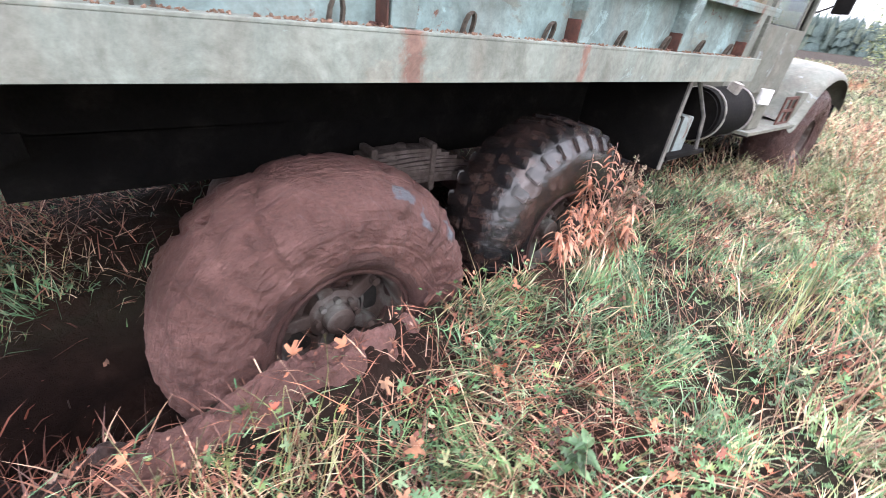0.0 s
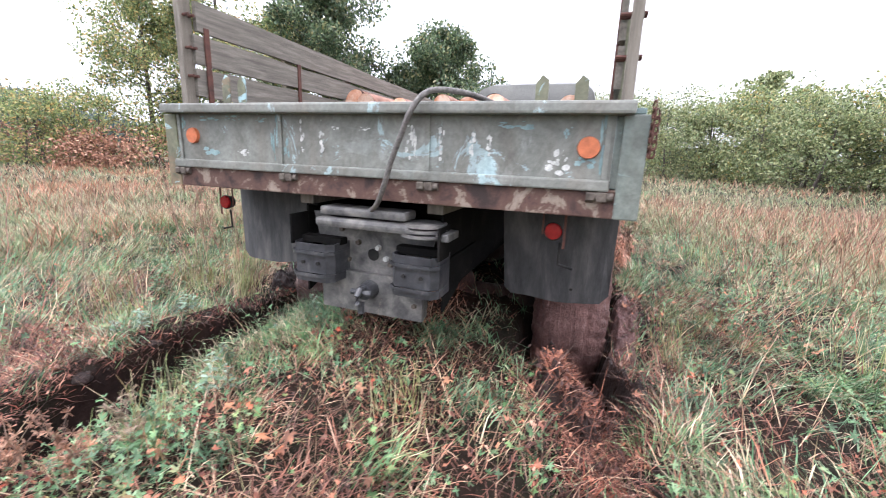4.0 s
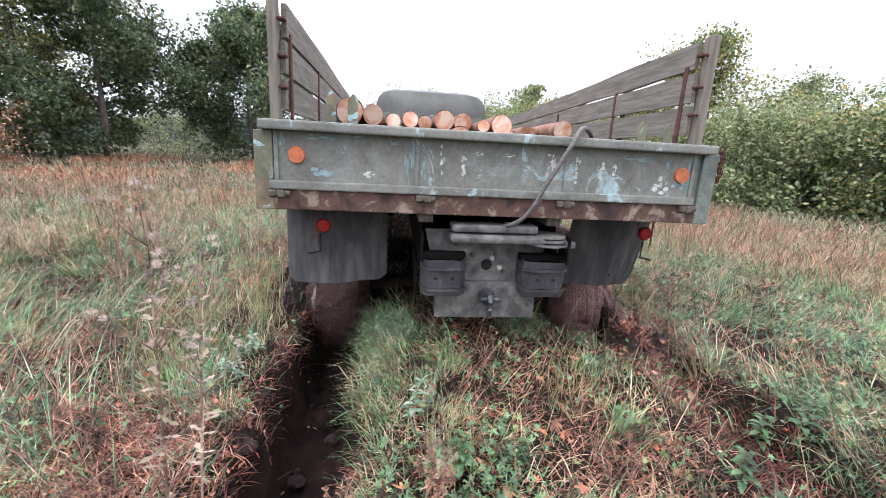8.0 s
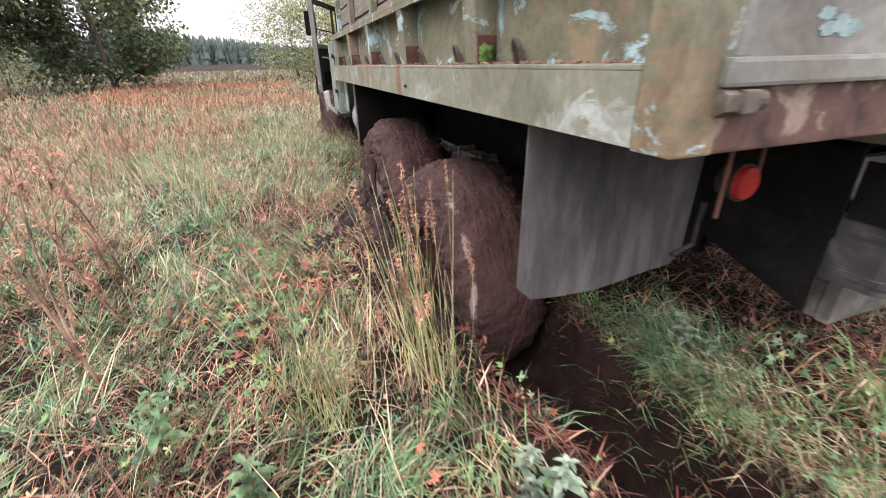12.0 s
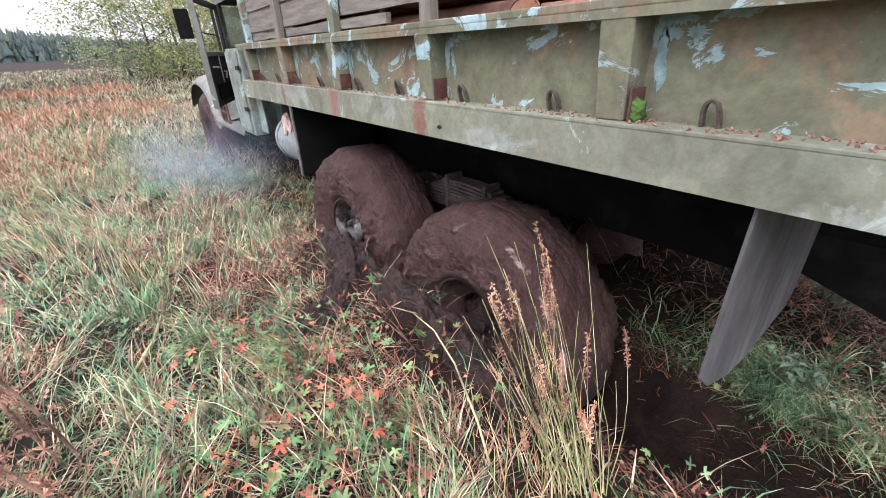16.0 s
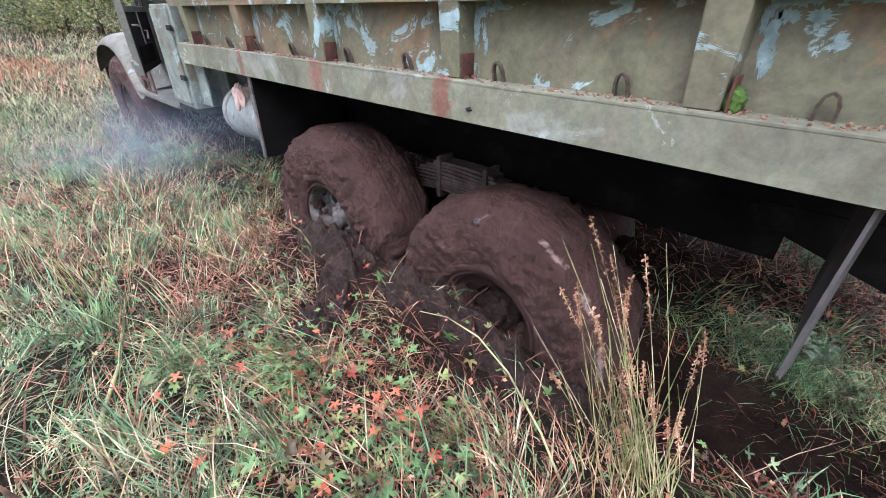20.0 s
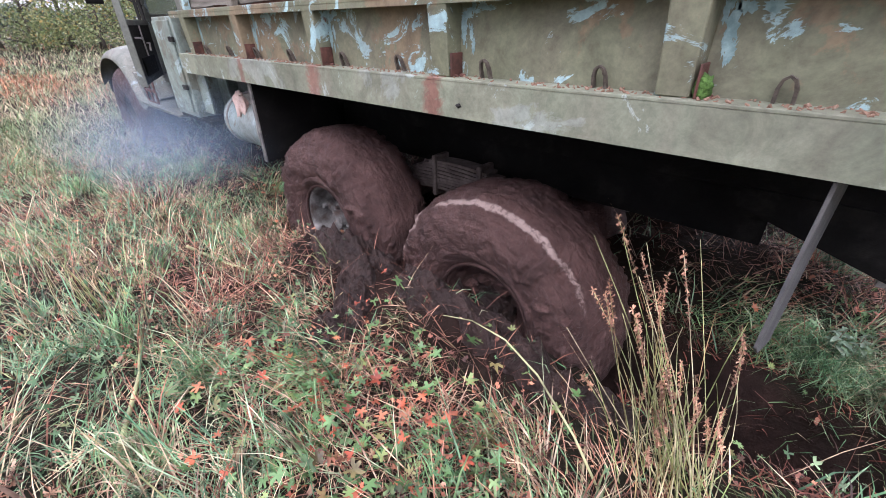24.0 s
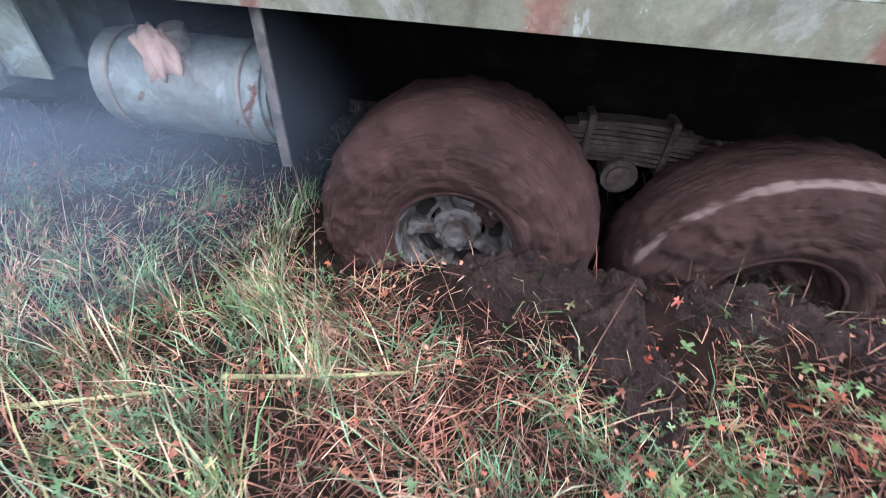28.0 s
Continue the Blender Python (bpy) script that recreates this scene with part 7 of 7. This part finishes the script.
def tree(name, x, y, h, width, mat, leaves_n, size, label, category="tree", low=0.05, shape=1.0, squash=0.8, trunks=1):
    rnd = random.Random(int(x * 7 + y * 13) & 1023)
    z = float(height(x, y)) - 0.05
    bm = bmesh.new()
    centres, radii = [], []
    for t in range(trunks):
        bx, by = x + (rnd.uniform(-1, 1) * width * 0.25 if trunks > 1 else 0), y + (rnd.uniform(-1, 1) * width * 0.25 if trunks > 1 else 0)
        top = Vector((bx + rnd.uniform(-0.3, 0.3), by + rnd.uniform(-0.3, 0.3), z + h * rnd.uniform(0.8, 0.97)))
        pts, rr = curve_stem((bx, by, z), top, (rnd.uniform(-0.2, 0.2), rnd.uniform(-0.2, 0.2)), 8, h * 0.017, h * 0.003)
        tube(bm, pts, rr, 7)
        for k in range(26 if trunks == 1 else 12):
            f = low + (0.97 - low) * (k + rnd.random()) / (26 if trunks == 1 else 12)
            b = Vector(pts[0]).lerp(top, f)
            a = rnd.uniform(0, 6.28)
            prof = (math.sin(math.pi * min(1, 0.18 + 0.82 * ((f - low) / (1 - low)) ** 0.8))) ** shape
            L = width * 0.5 * prof * rnd.uniform(0.55, 1.15) + 0.15
            e = b + Vector((math.cos(a) * L, math.sin(a) * L, L * rnd.uniform(0.1, 0.6)))
            q, qr = curve_stem(b, e, (0, 0), 3, h * 0.006 * (1.1 - f), h * 0.0015)
            tube(bm, q, qr, 4)
            for m in (0.45, 0.75, 1.0):
                centres.append(b.lerp(e, m) + Vector((rnd.uniform(-0.2, 0.2), rnd.uniform(-0.2, 0.2), rnd.uniform(-0.1, 0.2))))
                radii.append(width * rnd.uniform(0.10, 0.22))
        if trunks > 1:
            # leafy skirt down to the grass
            for k in range(9):
                a = rnd.uniform(0, 6.28)
                centres.append(Vector((bx + width * 0.3 * math.cos(a), by + width * 0.3 * math.sin(a), z + h * rnd.uniform(0.08, 0.3))))
                radii.append(width * rnd.uniform(0.12, 0.2))
        centres.append(top)
        radii.append(width * 0.1)
    ob = tagged(finish(name, bm, M_TRUNK, True), label, category)
    co, f4 = leaf_cloud([tuple(c) for c in centres], radii, leaves_n, size, squash)
    crown = mesh_from("crown", co, np.zeros((0, 3), int), f4, mat, "", "", "")
    crown.parent = ob


def at(bearing, dist, ox=-2.0, oy=0.3):
    return ox + dist * math.cos(radians(bearing)), oy + dist * math.sin(radians(bearing))


for b, dist, h, w, mat, n, s, lb in (
        (18.5, 30, 10.5, 8.5, M_TREE, 42000, 0.125, "broad dark green tree on the meadow edge"),
        (33, 29, 12.5, 7.5, M_TREE, 36000, 0.125, "tall dark green tree on the meadow edge"),
        (39, 31, 12.0, 6.5, M_AUTUMN, 21000, 0.095, "slender tree with yellowing leaves"),
        (46, 28, 12.5, 7.5, M_AUTUMN, 24000, 0.095, "tall tree with thinning autumn leaves"),
        (53, 31, 11.0, 7.0, M_AUTUMN, 21000, 0.095, "yellowing tree at the meadow edge"),
        (-37.5, 24, 7.2, 6.5, M_AUTUMN, 20000, 0.085, "rounded autumn tree on the meadow edge"),
        (-46, 34, 7.5, 6.5, M_WILLOW, 12500, 0.085, "grey-green tree behind the scrub"),
        (-17, 60, 11, 8.0, M_WILLOW, 3500, 0.28, "far rounded tree beyond the meadow"),
        (-20, 64, 10, 7.0, M_AUTUMN, 3000, 0.28, "far autumn tree beyond the meadow")):
    x, y = at(b, dist)
    tree("tree", x, y, h, w * 1.1, mat, n, s, lb)
for b, dist, h, w, mat, n in (
        (-1.5, 38, 6.3, 9.0, M_WILLOW, 7000), (-7.5, 36, 5.2, 8.0, M_AUTUMN, 6000), (-13, 30, 4.6, 7.5, M_WILLOW, 6500), (-19, 30, 5.2, 7.5, M_AUTUMN, 6500), (-25, 27, 4.4, 7.0, M_WILLOW, 6500),
        (-31, 29, 4.6, 7.0, M_AUTUMN, 5500), (-42, 20, 3.2, 6.0, M_WILLOW, 7000), (-49, 19, 3.0, 6.0, M_WILLOW, 7000), (-57, 18, 3.3, 6.5, M_AUTUMN, 7000), (-66, 19, 3.4, 6.5, M_WILLOW, 6000), (-76, 21, 3.6, 7, M_WILLOW, 4000),
        (60, 26, 3.4, 6.0, M_AUTUMN, 4500), (66, 34, 1.6, 6.0, M_RUSSET, 2500), (26, 40, 3.2, 7.0, M_WILLOW, 3000), (44, 24, 2.2, 5.0, M_RUSSET, 2500), (57, 24, 1.3, 4.0, M_RUSSET, 1800)):
    x, y = at(b, dist)
    tree("bush", x, y, h, w, mat, int(n * 2.4), 0.08, "dense scrub bush in autumn leaf" if mat is not M_RUSSET else "russet withered bush on the meadow", "bush", 0.05, 0.7, 0.75, 4)
x, y = at(-66, 26)
tree("tree", x, y, 6.2, 3.0, M_WILLOW, 90, 0.08, "bare dead tree behind the scrub", "tree", 0.3)
# band of rust-red withered herbs across the meadow
b = rng.uniform(2, 62, 26000)
dist = 9.0 + 22 * rng.random(26000) ** 0.9
p = np.stack([-2 + dist * np.cos(np.radians(b)), 0.3 + dist * np.sin(np.radians(b))], 1)
f = np.array([noise.noise((q[0] * 0.22, q[1] * 0.22, 9.0)) for q in p])
p = p[(f > 0.03) & ((np.abs(p[:, 1]) > 2.6) | (p[:, 0] > 10))]
blades("rust_red_herbs", p, rng.uniform(0.25, 0.6, len(p)), 0.004 + 0.0010 * np.hypot(p[:, 0], p[:, 1]), 0.9, M_BRACKEN, "band of rust-red withered herbs", None, 0.9)
# dry russet stalks standing in the meadow on both sides
for x0, x1, y0, y1, n, c in ((1.5, 11.0, -9.0, -2.6, 5200, 110), (3.0, 12.0, 3.6, 9.0, 2600, 70)):
    p, k = clumped(n, c, x0, x1, y0, y1, 0.22)
    blades("russet_stalks", p, rng.uniform(0.25, 0.62, len(p)), 0.004 + 0.0008 * np.hypot(p[:, 0], p[:, 1]), 0.45, M_STALK, "thin dry russet stalks in the meadow", None, 0.7)
# far forest edge
cs = []
for k in range(8000):
    b = rng.uniform(-180, 180) if k % 3 == 0 else rng.uniform(-12, 85)
    dist = rng.uniform(190, 235)
    x, y = at(b, dist)
    cs.append((x, y, rng.uniform(8, 11.5) * (0.8 + 0.3 * math.sin(b * 0.11)) * (1 + 0.7 * float(smoothstep(52, 70, b)))))
tri, co = [], []
for x, y, h in cs:
    z0 = float(height(x, y)) - 1
    w = h * rng.uniform(0.12, 0.22)
    for lay in range(4):
        zb, zt = z0 + h * (0.05 + 0.2 * lay), z0 + h * (0.55 + 0.15 * lay)
        rr = w * (1 - 0.2 * lay)
        i0 = len(co)
        for q in range(6):
            a = q * 1.047 + lay
            k2 = rng.uniform(0.6, 1.3)
            co.append((x + rr * k2 * math.cos(a), y + rr * k2 * math.sin(a), zb + rng.uniform(-0.8, 0.8)))
        co.append((x + rng.uniform(-0.4, 0.4), y + rng.uniform(-0.4, 0.4), zt))
        tri += [(i0 + q, i0 + (q + 1) % 6, i0 + 6) for q in range(6)]
mesh_from("forest_edge", co, tri, np.zeros((0, 4), int), M_FOREST, "distant mixed forest edge, haze tinted into its colour", "forest")


# ---- exhaust smoke ----
def smoke_material():
    m = bpy.data.materials.new("thin_blue_exhaust_smoke")
    m.use_nodes = True
    n, l = m.node_tree.nodes, m.node_tree.links
    n.remove(n["Principled BSDF"])
    v = coords(n, l, (1, 1, 1))
    ln = n.new("ShaderNodeVectorMath")
    ln.operation = "LENGTH"
    l.new(v, ln.inputs[0])
    edge = ramp(n, l, ln.outputs["Value"], [(0.0, (1, 1, 1)), (0.94, (0, 0, 0))], "EASE")
    wisp = ramp(n, l, noise_node(n, l, 1.7, 5, 0.55, v, 0.8), [(0.20, (0.1, 0.1, 0.1)), (0.80, (1, 1, 1))])
    a = mixc(n, l, 1.0, edge, wisp, "MULTIPLY")
    sc = mixc(n, l, 1.0, a, (0.50, 0.50, 0.50), "MULTIPLY")
    tr = n.new("ShaderNodeBsdfTransparent")
    di = n.new("ShaderNodeBsdfDiffuse")
    di.inputs["Color"].default_value = (0.27, 0.36, 0.475, 1)
    tl = n.new("ShaderNodeBsdfTranslucent")
    tl.inputs["Color"].default_value = (0.27, 0.36, 0.475, 1)
    ad = n.new("ShaderNodeMixShader")
    ad.inputs["Fac"].default_value = 0.5
    l.new(di.outputs["BSDF"], ad.inputs[1])
    l.new(tl.outputs["BSDF"], ad.inputs[2])
    mx = n.new("ShaderNodeMixShader")
    l.new(sc, mx.inputs["Fac"])
    l.new(tr.outputs["BSDF"], mx.inputs[1])
    l.new(ad.outputs["Shader"], mx.inputs[2])
    l.new(mx.outputs["Shader"], n["Material Output"].inputs["Surface"])
    return m


M_SMOKE = smoke_material()
smoke = tagged(new("exhaust_smoke"), "thin bluish exhaust smoke drifting from under the cab", "smoke", kind="stuff")
PUFFS = []
rnd = random.Random(17)
for k in range(6):
    bm = bmesh.new()
    vs = bmesh.ops.create_grid(bm, x_segments=18, y_segments=18, size=1.0)["verts"]
    for v in vs:
        r2 = v.co.x ** 2 + v.co.y ** 2
        v.co.z = 0.35 * (1 - r2) * (1 if k % 2 else -1) + 0.22 * noise.noise(Vector((v.co.x * 1.6 + k * 3, v.co.y * 1.6, k)))
    bmesh.ops.delete(bm, geom=[v for v in bm.verts if v.co.xy.length > 1.02], context="VERTS")
    ob = part("puff", bm, M_SMOKE, smoke, "", True)
    ob.visible_shadow = False
    PUFFS.append((ob, 4.30 + 0.32 * k + rnd.uniform(-0.1, 0.1), rnd.uniform(1.3, 1.85), rnd.uniform(0.32, 0.62), rnd.uniform(0.75, 1.15)))


# ---- movement ----
# the truck rocks forwards and back in its ruts once the wheels spin: seconds, metres forwards
ROCKING = ((0.0, 0.0), (21.05, 0.0), (21.5, 0.09), (22.0, 0.03), (22.5, 0.12), (23.0, 0.05), (23.5, 0.085), (24.0, 0.15), (24.5, 0.075),
           (25.0, 0.165), (25.5, 0.06), (26.0, 0.11), (26.5, -0.03), (27.0, 0.06), (27.5, -0.055), (28.0, 0.015))


def motions():
    for ob in [truck, cable, chain, rag] + LOGS:
        base = ob.matrix_basis.copy()
        walk(ob, [(t, Matrix.Translation((dx, 0, 0)) @ base) for t, dx in ROCKING])
    # the left wheels stand until 21 s, then spin in bursts as the driver rocks the truck
    times = (0, 21.05, 21.5, 23.6, 23.95, 24.55, 24.9, 26.1, 26.4, 26.6, 26.9, 28.0)
    speeds = (0, 0, 370, 370, 0, 0, 370, 370, 0, 0, 370, 370)
    for key in ("rear_left", "mid_left"):
        w, x, y, z, turn = WHEELS[key]
        rows, t, a = [(0.0, pose(x, y, z)), (21.05, pose(x, y, z))], 21.05, 0.0
        while t < 28.0 - 1e-6:
            dt = min(0.15, 28.0 - t)
            a += float(np.interp(t + dt / 2, times, speeds)) * dt
            t += dt
            rows.append((t, pose(x, y, z, 0, a, 0)))
        walk(w, rows)
    # smoke curls out from under the cab and drifts along the meadow
    for k, (ob, x, y, z, s) in enumerate(PUFFS):
        turn = (90 + 12 * math.sin(k * 2.1), 0, 25 + 14 * math.cos(k * 1.3))
        rows = [(0.0, pose(5.6, 0.0, 0.45, *turn)), (12.6, pose(5.6, 0.1, 0.45, *turn)), (13.6 + 0.1 * k, pose(0.4 * 5.6 + 0.6 * x, 0.65 * y, z, turn[0], 0, turn[2] + 8))]
        for t in (15, 16.5, 18, 19.5, 21, 22.5, 24, 25.5, 27, 28):
            dx, dy, dz = 0.22 * math.sin(t * 0.9 + k * 1.7), 0.16 * math.cos(t * 1.1 + k * 2.3), 0.07 * math.sin(t * 1.3 + k)
            hid = (k % 2) and t < 24
            rows.append((t, pose(x + dx + (0.25 if t < 22 else 0.1 if t < 25 else -0.3), 0.4 + 0.2 * dy if hid else y + dy, z + dz + (-0.12 if t < 22 else 0.0 if t < 25 else 0.12), turn[0] + 8 * math.sin(t + k), 6 * math.cos(t * 0.7 + k), turn[2] + 10 * math.sin(t * 0.5 + k))))
        ob.scale = (s * 1.35, s * 0.68, s)
        walk(ob, rows)


motions()
